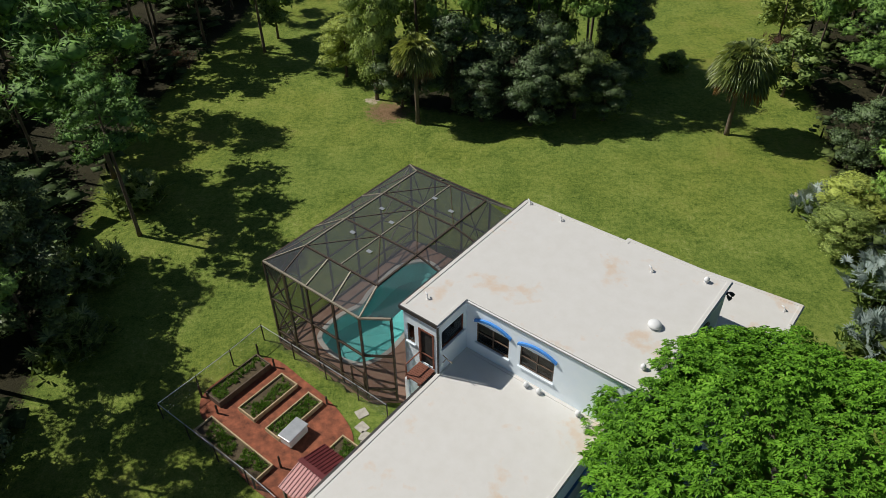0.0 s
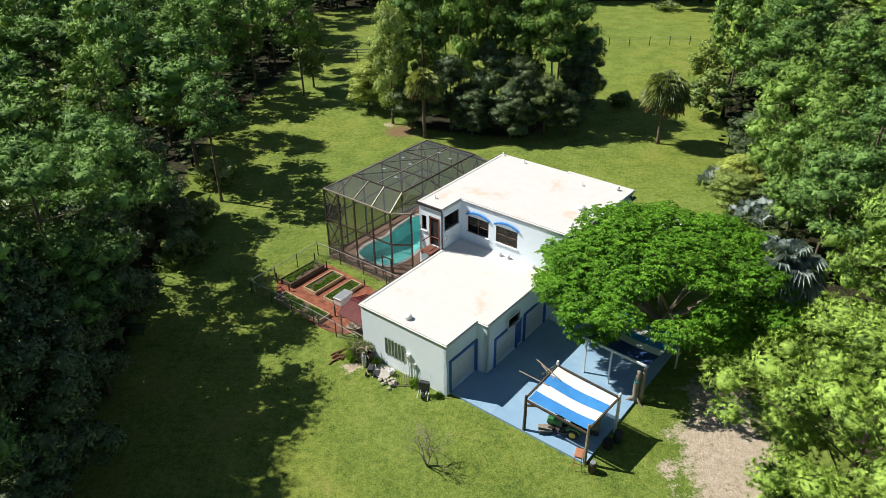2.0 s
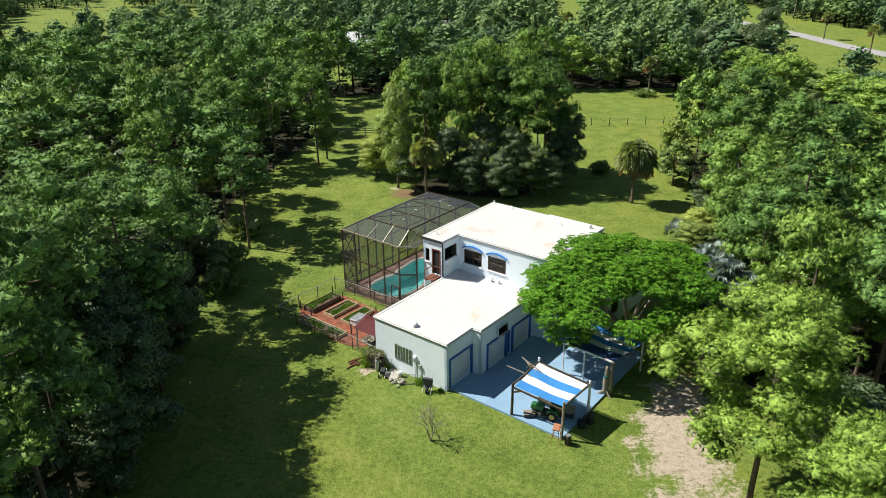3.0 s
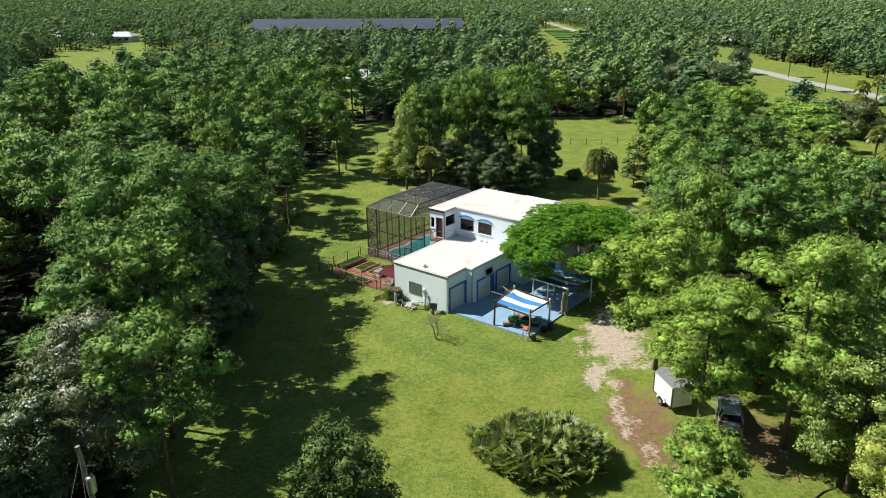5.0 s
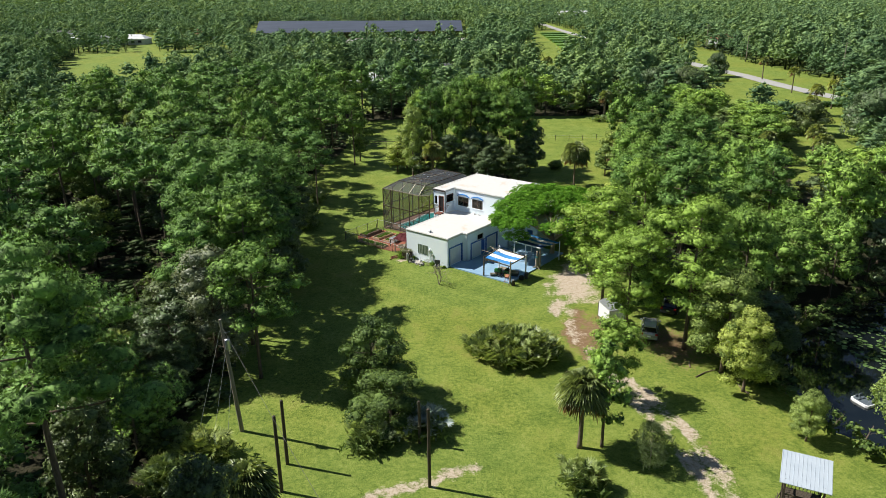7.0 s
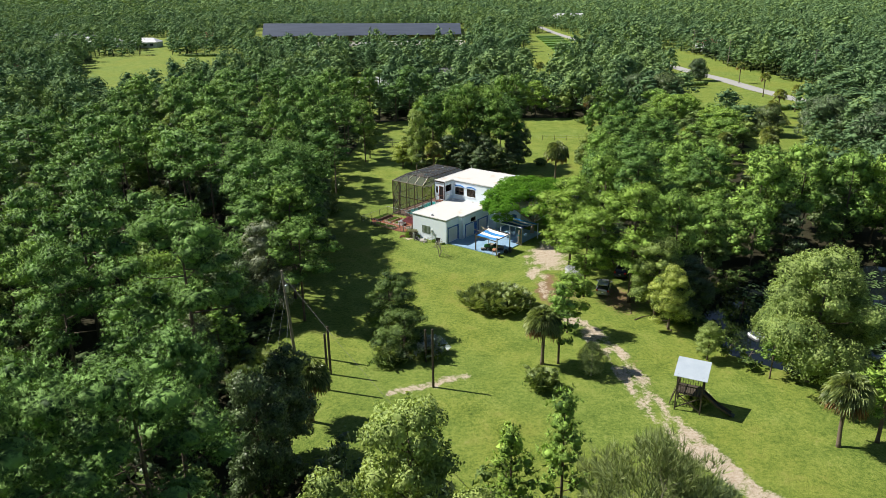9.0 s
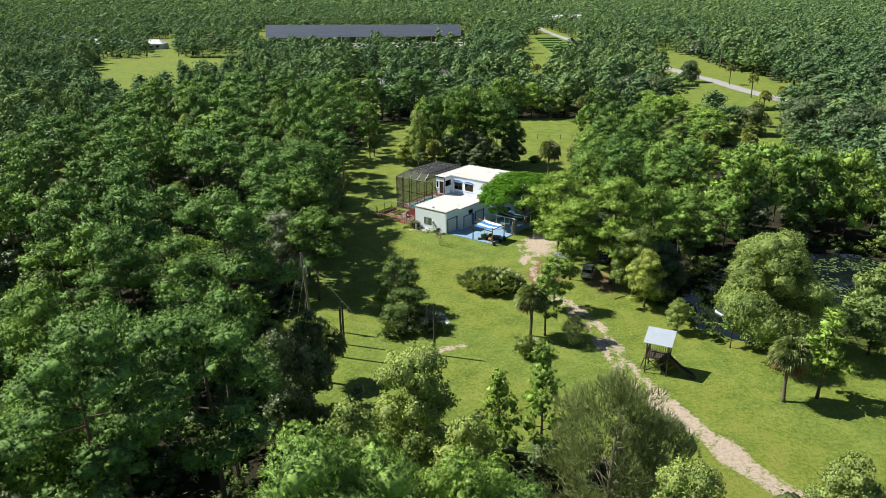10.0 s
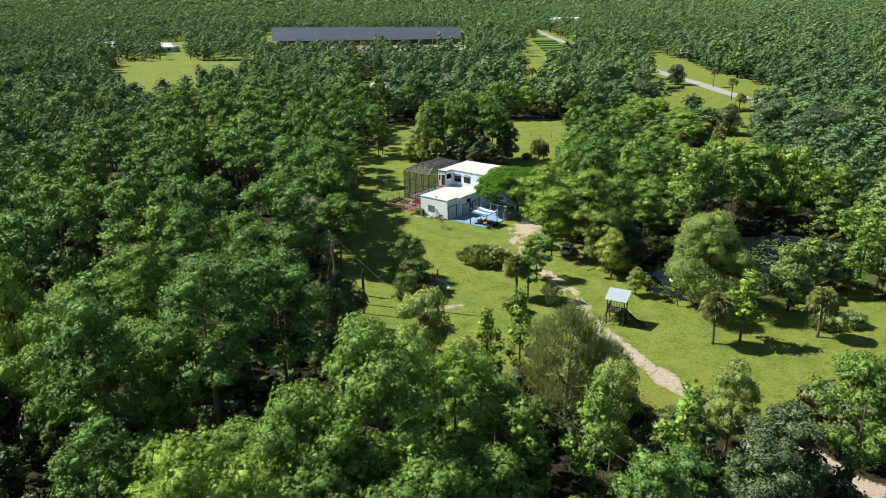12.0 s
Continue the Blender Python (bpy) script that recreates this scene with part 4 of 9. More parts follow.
def member(name, a, b, w=0.09, h=0.09, mat=None):
    return part(name, Geo().bar(a, b, w, h), mat or BRONZE, cage)


def screen(pts):
    """A stretched net panel; the roof's cover and slate tone imitate a grazing view."""
    over = min(p[2] for p in pts) > 5
    return part("screen_panel", Geo().add(pts, [tuple(range(len(pts)))]), ROOF_SCREEN if over else SCREEN, cage)


for i, (u, v) in enumerate(EAVES):
    member("post", (u, v, PAD), (u, v, EAVE), 0.16 if i == 1 else 0.1, 0.1)
for v in LEFT_V[1:]:
    member("post", (U0, v, PAD), (U0, v, EAVE), 0.09, 0.09)
for u in BACK_U[1:]:
    member("post", (u, V1, PAD), (u, V1, EAVE), 0.09, 0.09)
for a, b in zip(EAVES, EAVES[1:]):
    for z, m in ((EAVE, PALE_BEAM), (1.0, BRONZE), (3.4, BRONZE), (PAD + 0.05, BRONZE)):
        member("beam", (*a, z), (*b, z), 0.1, 0.1, m)
    screen([(*a, PAD), (*b, PAD), (*b, EAVE), (*a, EAVE)])
for a, b in zip(LEFT_V, LEFT_V[1:]):
    for z in (EAVE, 1.0, 3.4, PAD + 0.05):
        member("beam", (U0, a, z), (U0, b, z), 0.08, 0.08)
    screen([(U0, a, PAD), (U0, b, PAD), (U0, b, EAVE), (U0, a, EAVE)])
for a, b in zip(BACK_U, BACK_U[1:]):
    for z in (EAVE, 1.0, 3.4):
        member("beam", (a, V1, z), (b, V1, z), 0.08, 0.08)
    screen([(a, V1, PAD), (b, V1, PAD), (b, V1, EAVE), (a, V1, EAVE)])
# cross bracing
for z0, z1 in ((PAD, 1.0), (1.0, 3.4), (3.4, EAVE)):
    member("brace", (EAVES[0][0], V0, z0), (EAVES[1][0], V0, z1), 0.05, 0.05)
    member("brace", (EAVES[0][0], V0, z1), (EAVES[1][0], V0, z0), 0.05, 0.05)
    for a, b in ((7.0, 9.0), (15.6, 18.35)):
        member("brace", (U0, a, z0), (U0, b, z1), 0.05, 0.05)
        member("brace", (U0, a, z1), (U0, b, z0), 0.05, 0.05)
for (a, b) in zip(BACK_U[::2], BACK_U[1::2]):
    member("brace", (a, V1, 1.0), (b, V1, EAVE), 0.05, 0.05)
    member("brace", (a, V1, EAVE), (b, V1, 1.0), 0.05, 0.05)
# hipped roof of beams
ridge_l = [(RU0, RV0), (RU0, 11.05), (RU0, 13.9), (RU0, RV1)]
ridge_r = [(RU1, RV0), (RU1, 11.05), (RU1, 13.9), (RU1, RV1)]
for line, m in ((ridge_l, PALE_BEAM), (ridge_r, BRONZE)):
    for a, b in zip(line, line[1:]):
        member("ridge_beam", (*a, RIDGE), (*b, RIDGE), 0.08, 0.1, m)
for (a, b), top in zip(zip(ridge_l, ridge_r), (1, 1, 1, 1)):
    member("rafter", (*a, RIDGE), (*b, RIDGE), 0.08, 0.1)
for a, b in zip(zip(ridge_l, ridge_r), zip(ridge_l[1:], ridge_r[1:])):
    (p, q), (r, s) = a, b
    mid0, mid1 = ((p[0] + q[0]) / 2, p[1]), ((r[0] + s[0]) / 2, r[1])
    member("purlin", (*mid0, RIDGE), (*mid1, RIDGE), 0.06, 0.08, PALE_BEAM)
    screen([(*p, RIDGE), (*mid0, RIDGE), (*mid1, RIDGE), (*r, RIDGE)])
    screen([(*mid0, RIDGE), (*q, RIDGE), (*s, RIDGE), (*mid1, RIDGE)])
    member("brace", (*p, RIDGE), (*mid1, RIDGE), 0.04, 0.05)
    member("brace", (*q, RIDGE), (*mid1, RIDGE), 0.04, 0.05)
left_e = [(U0, V0), (U0, 10.6), (U0, 14.2), (U0, V1)]
for e, r in zip(left_e, ridge_l):
    member("rafter", (*e, EAVE), (*r, RIDGE), 0.07, 0.09, PALE_BEAM)
for (e0, r0), (e1, r1) in zip(zip(left_e, ridge_l), zip(left_e[1:], ridge_l[1:])):
    screen([(*e0, EAVE), (*e1, EAVE), (*r1, RIDGE), (*r0, RIDGE)])
    member("brace", (*e0, EAVE), (*r1, RIDGE), 0.04, 0.05)
front_r = [(RU0, RV0), (-13.5, RV0), (-12.0, RV0), (RU1, RV0)]
front_e = [(U0, V0), (-14.0, V0), (-12.2, V0), (-10.45, V0)]
for e, r in zip(front_e[1:], front_r[1:]):
    member("rafter", (*e, EAVE), (*r, RIDGE), 0.07, 0.09, PALE_BEAM)
member("brace", (-15.6, V0, EAVE), (RU0, RV0, RIDGE), 0.05, 0.06)
for (e0, r0), (e1, r1) in zip(zip(front_e, front_r), zip(front_e[1:], front_r[1:])):
    screen([(*e0, EAVE), (*e1, EAVE), (*r1, RIDGE), (*r0, RIDGE)])
screen([(-10.45, V0, EAVE), (-9.25, 7.85, EAVE), (-8.75, 9.5, EAVE + 0.75), (RU1, RV0, RIDGE)])
screen([(RU1, RV0, RIDGE), (-8.75, 9.5, EAVE + 0.75), (-8.75, 16.7, EAVE + 0.75), (RU1, RV1, RIDGE)])
for v in (11.05, 13.9):
    member("rafter", (RU1, v, RIDGE), (-8.8, v, EAVE + 0.75), 0.07, 0.09)
back_e = [(U0, V1), (-14.5, V1), (-12.0, V1), (-9.25, V1)]
back_r = [(RU0, RV1), (-13.5, RV1), (-12.0, RV1), (RU1, RV1)]
for (e0, r0), (e1, r1) in zip(zip(back_e, back_r), zip(back_e[1:], back_r[1:])):
    screen([(*e0, EAVE), (*e1, EAVE), (*r1, RIDGE), (*r0, RIDGE)])
    member("rafter", (*e1, EAVE), (*r1, RIDGE), 0.07, 0.09, PALE_BEAM)
for u, v in ((-14.0, 10.4), (-14.2, 12.8), (-12.3, 9.8), (-13.0, 12.2), (-11.2, 14.8), (-12.6, 15.2)):
    part("gusset_plate", Geo().box(u - 0.14, u + 0.14, v - 0.1, v + 0.1, RIDGE + 0.045, RIDGE + 0.06), GALV, cage, "pale metal plate")
door = part("screen_door", Geo().bar((-11.4, V0 - 0.05, PAD + 0.05), (-11.4, V0 - 0.05, 2.2), 0.07).bar((-10.55, V0 - 0.05, PAD + 0.05), (-10.55, V0 - 0.05, 2.2), 0.07).bar((-11.4, V0 - 0.05, 2.17), (-10.55, V0 - 0.05, 2.17), 0.07).bar((-11.4, V0 - 0.05, 1.1), (-10.55, V0 - 0.05, 1.1), 0.07), BRONZE, cage)
part("kick_plate", Geo().box(-11.4, -10.55, V0 - 0.08, V0 - 0.06, PAD + 0.05, 0.6), BRONZE, door)

# patio table under the enclosure
for u, v, a in ((-11.2, 16.6, 10), (-10.3, 12.6, 40)):
    t = thing("patio_chair", "dark patio lounge chair on the pool deck", "chair", at_house(u, v, PAD, a), "patio chairs")
    part("seat", Geo().box(-0.3, 0.3, -0.6, 0.5, 0.32, 0.38), DARK_TARP, t, round_edge=0.02)
    part("backrest", Geo().add([(-0.3, 0.5, 0.36), (0.3, 0.5, 0.36), (0.3, 0.95, 0.85), (-0.3, 0.95, 0.85), (-0.3, 0.55, 0.33), (0.3, 0.55, 0.33), (0.3, 1.0, 0.82), (-0.3, 1.0, 0.82)],
                               [(0, 1, 2, 3), (5, 4, 7, 6), (0, 4, 5, 1), (3, 2, 6, 7), (0, 3, 7, 4), (1, 5, 6, 2)]), DARK_TARP, t)
    for x in (-0.26, 0.26):
        for y in (-0.5, 0.45):
            part("leg", Geo().box(x - 0.02, x + 0.02, y - 0.02, y + 0.02, 0, 0.33), GALV, t)

# ---- kitchen garden ----
mulch = Geo().prism(spline([(-16.6, 1.2), (-17.6, 2.6), (-16.9, 5.7), (-14, 5.9), (-11.2, 5.6), (-9.3, 4.7), (-8.7, 2.8), (-9.0, 0.6), (-11.6, 0.1), (-14.5, 0.9)], 6), 0.0, 0.045)
ob = tagged(new("mulch", to_mesh("mulch", mulch, MULCH)), "red wood mulch between the raised beds", "mulch", kind="structure")
ob.matrix_world = HOUSE


def raised_bed(u0, u1, v0, v1, mat, h=0.3, seed=0, label="timber-edged raised garden bed with green plants"):
    t = thing("raised_bed", label, "garden bed", at_house((u0 + u1) / 2, (v0 + v1) / 2), "raised beds")
    x, y = (u1 - u0) / 2, (v1 - v0) / 2
    part("board", Geo().box(-x, x, -y, -y + 0.07, 0, h), mat, t, round_edge=0.01)
    part("board", Geo().box(-x, x, y - 0.07, y, 0, h), mat, t, round_edge=0.01)
    part("board", Geo().box(-x, -x + 0.07, -y + 0.07, y - 0.07, 0, h), mat, t, round_edge=0.01)
    part("board", Geo().box(x - 0.07, x, -y + 0.07, y - 0.07, 0, h), mat, t, round_edge=0.01)
    part("soil", Geo().box(-x + 0.07, x - 0.07, -y + 0.07, y - 0.07, 0, h - 0.1), SOIL, t)
    rng = np.random.default_rng(seed)
    n = int(4 * x * y * 60)
    c = np.stack([(rng.random(n) * 2 - 1) * (x - 0.15), (rng.random(n) * 2 - 1) * (y - 0.15), np.full(n, h - 0.1)], 1)
    c = c[np.array([noise.noise((a * 1.2 + seed, b * 1.2, 0)) for a, b, _ in c]) > -0.25]
    pl = part("foliage", tufts_of(c, rng), GARDEN_GREEN, t, "low green garden plants")
    tagged(pl, kind="stuff")


def tufts_of(c, rng, k=9, length=0.2, width=0.04):
    n = len(c)
    d = rng.normal(size=(n, k, 3)) * 0.6 + [0, 0, 0.9]
    d /= np.linalg.norm(d, axis=2, keepdims=True)
    s = np.cross(d, rng.normal(size=(n, k, 3)))
    s = s / np.linalg.norm(s, axis=2, keepdims=True) * width / 2
    tip = c[:, None] + d * length * (0.5 + rng.random((n, k, 1)))
    v = np.stack([c[:, None] - s, c[:, None] + s, tip], 2).reshape(-1, 3)
    return v, np.arange(len(v)).reshape(-1, 3)


raised_bed(-17.2, -16.05, 2.05, 5.4, BED_WOOD_DARK, 0.42, 1, "dark timber raised garden bed with green plants")
raised_bed(-15.2, -13.95, 2.5, 5.4, BED_WOOD, 0.3, 2)
raised_bed(-13.15, -12.1, 2.5, 5.4, BED_WOOD, 0.3, 3)
raised_bed(-15.85, -11.25, 0.3, 1.4, BED_WOOD, 0.28, 4)
raised_bed(-9.9, -8.6, 3.6, 4.6, BED_WOOD, 0.28, 5)

hutch = thing("storage_box", "white garden storage box with a grey lid on mulch", "storage box", at_house(-11.75, 3.15, 0.04, 4))
part("body", Geo().box(-0.34, 0.34, -0.6, 0.6, 0.06, 0.56), WHITE_PAINT, hutch, round_edge=0.02)
part("lid", Geo().prism([(-0.4, -0.66), (0.4, -0.66), (0.4, 0.66), (-0.4, 0.66)], 0.57, 0.64), GALV, hutch, "grey lid", round_edge=0.03)
for x in (-0.3, 0.3):
    for y in (-0.55, 0.55):
        part("foot", Geo().box(x - 0.04, x + 0.04, y - 0.04, y + 0.04, 0, 0.06), DARK_WOOD, hutch)
for u, v, h in ((-17.35, 5.6, 0.9), (-17.4, 1.9, 0.95), (-15.9, 1.75, 0.7), (-11.0, 1.6, 0.95), (-11.1, 0.15, 0.9), (-12.0, 5.55, 0.6), (-16.0, 5.55, 0.7)):
    t = thing("garden_stake", "short dark wooden stake in the garden", "stake", at_house(u, v, 0, 7), "garden stakes")
    part("stake", Geo().tube([(0, 0, -0.05), (0.01, 0, h * 0.95), (0.01, 0, h)], [0.055, 0.05, 0.03], 7), DARK_WOOD, t)

# lean-to with a maroon ribbed roof beside the garage
hut = thing("garden_lean_to", "open lean-to with a ribbed maroon metal roof", "lean-to", HOUSE)
for side, (va, vb, za, zb) in enumerate(((1.6, 0.25, 2.25, 1.85), (1.6, 3.0, 2.25, 1.85))):
    p0 = [(-9.25, va, za), (-6.85, va, za), (-6.85, vb, zb), (-9.25, vb, zb)]
    part("roof_sheet", Geo().add(p0 + [(x, y, z - 0.03) for x, y, z in p0], [(0, 1, 2, 3), (7, 6, 5, 4), (0, 4, 5, 1), (1, 5, 6, 2), (2, 6, 7, 3), (3, 7, 4, 0)]), RED_METAL, hut)
    for k in range(14):
        u = -9.2 + k * 0.178
        part("rib", Geo().bar((u, va, za + 0.015), (u, vb, zb + 0.015), 0.035, 0.035), RED_METAL, hut)
part("ridge_cap", Geo().box(-9.28, -6.85, 1.48, 1.72, 2.25, 2.29), RED_METAL, hut)
for u in (-9.1, -7.0):
    for v in (0.4, 2.85):
        part("post", Geo().box(u - 0.05, u + 0.05, v - 0.05, v + 0.05, 0, 1.86), GREY_WOOD, hut)
part("shelf", Geo().box(-9.0, -7.2, 0.6, 2.6, 0.55, 0.62), GREY_WOOD, hut)
for k, (u, v) in enumerate(((-8.6, 1.0), (-7.9, 1.5), (-8.4, 2.1))):
    t = thing("crate", "weathered wooden crate on the lean-to shelf", "crate", at_house(u, v, 0.62, 12 * k))
    for z in (0.02, 0.14, 0.26):
        part("slat", Geo().box(-0.25, 0.25, -0.2, -0.17, z, z + 0.09).box(-0.25, 0.25, 0.17, 0.2, z, z + 0.09), GREY_WOOD, t)
    part("bottom", Geo().box(-0.25, 0.25, -0.17, 0.17, 0, 0.03), GREY_WOOD, t)

# chain-link fence round the garden
fence = thing("chain_link_fence", "chain-link fence with thin posts round the garden", "fence", HOUSE)
for line in ([(-8.9, 6.72), (-10.9, 6.72), (-13.2, 6.68), (-15.6, 6.62), (-18.0, 6.55)], [(-18.0, 6.55), (-17.85, 4.3), (-17.8, 2.1), (-17.8, -0.12)], [(-17.8, -0.12), (-15.7, -0.05), (-13.6, 0.02), (-11.5, 0.1), (-9.3, 0.05), (-7.0, -0.1)]):
    for a, b in zip(line, line[1:]):
        part("net", Geo().add([(*a, 0.05), (*b, 0.05), (*b, 1.15), (*a, 1.15)], [(0, 1, 2, 3)]), CHAINLINK, fence)
        part("rail", Geo().tube([(*a, 1.17), (*b, 1.17)], 0.022, 6), GALV, fence)
    for p in line:
        part("post", Geo().tube([(*p, -0.05), (*p, 1.2), (*p, 1.25)], [0.035, 0.035, 0.015], 7), DARK_WOOD, fence)
for k, (u, v) in enumerate(((-9.6, 5.6), (-9.1, 5.3), (-8.7, 4.95), (-10.2, 6.2))):
    part("slab", Geo().prism([(-0.3, -0.25), (0.28, -0.3), (0.33, 0.22), (-0.25, 0.3)], 0.0, 0.05), STONE, thing("stepping_stone", "pale flat stepping stone in the grass", "stepping stone", at_house(u, v, 0, 25 * k), "stepping stones"), round_edge=0.015)

# ---- along the garage wall ----
t = thing("electric_meter", "grey electric meter and conduit on the garage wall", "electric meter", at_house(-2.85, 0, 0))
part("box", Geo().box(-0.14, 0.14, -0.14, 0.0, 1.35, 1.85), WHITE_PAINT, t, round_edge=0.02)
part("dial", Geo().tube([(0, -0.14, 1.62), (0, -0.2, 1.62)], 0.09, 12), GALV, t)
part("conduit", Geo().tube([(0, -0.06, 0.0), (0, -0.06, 1.35)], 0.035, 8), WHITE_PAINT, t)
part("conduit", Geo().tube([(0.45, -0.06, 0.0), (0.45, -0.06, 1.0), (0.45, -0.08, 1.25)], 0.03, 8), WHITE_PAINT, t)
part("switch_box", Geo().box(0.33, 0.57, -0.12, 0.0, 0.95, 1.3), GALV, t, round_edge=0.015)

t = thing("wheelbarrow", "dark wheelbarrow with white handles tipped against the wall", "wheelbarrow", at_house(-1.1, -0.75, 0, 20))
part("tub", Geo().add([(-0.32, -0.1, 0.3), (0.32, -0.1, 0.3), (0.3, 0.12, 0.3), (-0.3, 0.12, 0.3), (-0.38, -0.05, 1.05), (0.38, -0.05, 1.05), (0.3, 0.3, 0.95), (-0.3, 0.3, 0.95)],
                      [(3, 2, 1, 0), (4, 5, 6, 7), (0, 1, 5, 4), (1, 2, 6, 5), (2, 3, 7, 6), (3, 0, 4, 7)]), DARK_TARP, t, round_edge=0.05)
w = part("wheel", Geo().tube([(-0.06, -0.25, 0.22), (0.06, -0.25, 0.22)], 0.22, 14), RUBBER, t)
part("rim", Geo().tube([(-0.07, -0.25, 0.22), (0.07, -0.25, 0.22)], 0.11, 10), GALV, w)
for x in (-0.3, 0.3):
    part("handle", Geo().tube([(x * 0.3, -0.25, 0.2), (x, 0.05, 0.7), (x * 1.1, 0.2, 1.5)], 0.022, 6), WHITE_PAINT, t)
    part("leg", Geo().tube([(x, 0.0, 0.5), (x * 1.1, -0.4, 0.05)], 0.02, 6), WHITE_PAINT, t)

t = thing("pump_housing", "dark wooden pump box with dry vines on top", "pump box", at_house(-6.35, -0.6, 0, 5))
for k in range(5):
    part("board", Geo().box(-0.42 + 0.17 * k, -0.27 + 0.17 * k, -0.35, -0.3, 0, 0.95 + 0.05 * (k % 2)), DARK_WOOD, t)
for k in range(4):
    part("board", Geo().box(-0.42, -0.37, -0.29 + 0.16 * k, -0.15 + 0.16 * k, 0, 0.95), DARK_WOOD, t)
part("board", Geo().box(0.38, 0.43, -0.3, 0.3, 0, 0.95), DARK_WOOD, t)
rng = np.random.default_rng(3)
c = np.stack([rng.normal(size=160) * 0.3, rng.normal(size=160) * 0.25, 0.95 + 0.1 * rng.random(160)], 1)
tagged(part("vines", tufts_of(c, rng, 7, 0.28, 0.04), GREY_LEAF, t, "dry grey-green vines"), kind="stuff")
t = thing("gas_cylinder", "upright grey gas cylinder by the garage wall", "gas cylinder", at_house(-5.75, -0.95, 0))
part("tank", Geo().lathe([(0.15, 0), (0.17, 0.05), (0.17, 0.8), (0.12, 0.92), (0.05, 0.98)]), GALV, t, "", True)
part("collar", Geo().lathe([(0.09, 0.95), (0.09, 1.08), (0.03, 1.1)]), GREY_WOOD, t)
t = thing("hand_truck", "small dark loaded hand truck standing by the wall", "hand truck", at_house(-5.0, -1.15, 0, 30))
part("frame", Geo().tube([(-0.2, -0.5, 0.05), (-0.2, 0.4, 0.35), (0.2, 0.4, 0.35), (0.2, -0.5, 0.05)], 0.025, 6), WHITE_PAINT, t)
part("load", Geo().box(-0.18, 0.18, -0.3, 0.25, 0.2, 0.5), DARK_TARP, t, round_edge=0.04)
for x in (-0.26, 0.26):
    part("wheel", Geo().tube([(x - 0.03, -0.35, 0.13), (x + 0.03, -0.35, 0.13)], 0.13, 12), RUBBER, t)
t = thing("concrete_pad", "small pale concrete pad in the grass", "concrete pad", at_house(-4.6, -0.75, 0, 2))
part("pad", Geo().box(-0.75, 0.75, -0.5, 0.6, -0.02, 0.07), CONCRETE, t, round_edge=0.02)
t = thing("paint_bucket", "white bucket standing on the concrete pad", "bucket", at_house(-3.9, -0.55, 0.07))
part("pail", Geo().lathe([(0.14, 0), (0.17, 0.36), (0.155, 0.36), (0.13, 0.03)]), WHITE_PAINT, t, "", True)
part("bail", Geo().tube([(-0.16, 0, 0.33), (-0.1, 0.05, 0.48), (0.1, 0.05, 0.48), (0.16, 0, 0.33)], 0.008, 5), GALV, t)
rng = np.random.default_rng(11)


def stone(name, label, m, s, group, seed):
    r = np.random.default_rng(seed)
    bm = bmesh.new()
    bmesh.ops.create_icosphere(bm, subdivisions=2, radius=1.0)
    for v in bm.verts:
        v.co *= 0.85 + 0.3 * noise.noise(v.co * 1.4 + Vector((seed, 0, 0)))
        v.co = Vector((v.co.x * s * 1.1, v.co.y * s * 0.85, v.co.z * s * 0.65 + s * 0.45))
    me = bpy.data.meshes.new(name)
    bm.to_mesh(me)
    bm.free()
    me.materials.append(STONE)
    t = thing(name, label, "stone", m, group)
    part("rock", me, STONE, t)


for k in range(16):
    stone("stone", "rough pale stone in a heap by the wall", at_house(-3.4 + rng.normal() * 0.35, -1.15 + rng.normal() * 0.25, 0.0 if k < 11 else 0.12, rng.random() * 360), 0.12 + 0.07 * rng.random(), "heap of stones", 30 + k)
bin_thing = thing("plank_bin", "dark weathered plank bin with grey tops by the garage wall", "wood bin", at_house(-6.0, -0.62, 0, 4))
for k in range(6):
    part("plank", Geo().box(-0.45 + 0.15 * k, -0.32 + 0.15 * k, -0.34, -0.30, 0, 0.92 + 0.07 * (k % 3)), DARK_WOOD, bin_thing)
    part("plank", Geo().box(-0.45 + 0.15 * k, -0.32 + 0.15 * k, 0.30, 0.34, 0, 0.98 + 0.05 * (k % 2)), DARK_WOOD, bin_thing)
for x in (-0.47, 0.45):
    for k in range(4):
        part("plank", Geo().box(x, x + 0.04, -0.29 + 0.15 * k, -0.16 + 0.15 * k, 0, 0.9 + 0.06 * (k % 2)), DARK_WOOD, bin_thing)
part("floor_board", Geo().box(-0.42, 0.44, -0.29, 0.29, 0.02, 0.06), GREY_WOOD, bin_thing)
for k, (x, y, ln, tilt) in enumerate(((-0.2, 0.0, 0.8, 18), (0.15, 0.1, 0.9, -12), (0.0, -0.12, 0.7, 40), (0.25, -0.1, 0.6, -35))):
    t = thing("driftwood", "bleached grey driftwood piece lying on the plank bin", "driftwood", at_house(-6.0 + x, -0.62 + y, 0.98 + 0.06 * k, tilt), "driftwood pieces")
    part("wood", Geo().tube([(-ln / 2, 0, 0.0), (-ln / 6, 0.06, 0.05), (ln / 5, -0.03, 0.03), (ln / 2, 0.02, 0.08)], [0.03, 0.06, 0.055, 0.02], 7), PALE_BARK, t, smooth=True)
t = thing("folding_rack", "rusty folded metal rack by the garage wall", "rack", at_house(-2.7, -0.85, 0, 35))
for k in range(6):
    part("bar", Geo().tube([(-0.4 + 0.16 * k, -0.1, 0.0), (-0.3 + 0.13 * k, 0.25, 0.65)], 0.018, 5), GREY_WOOD, t)
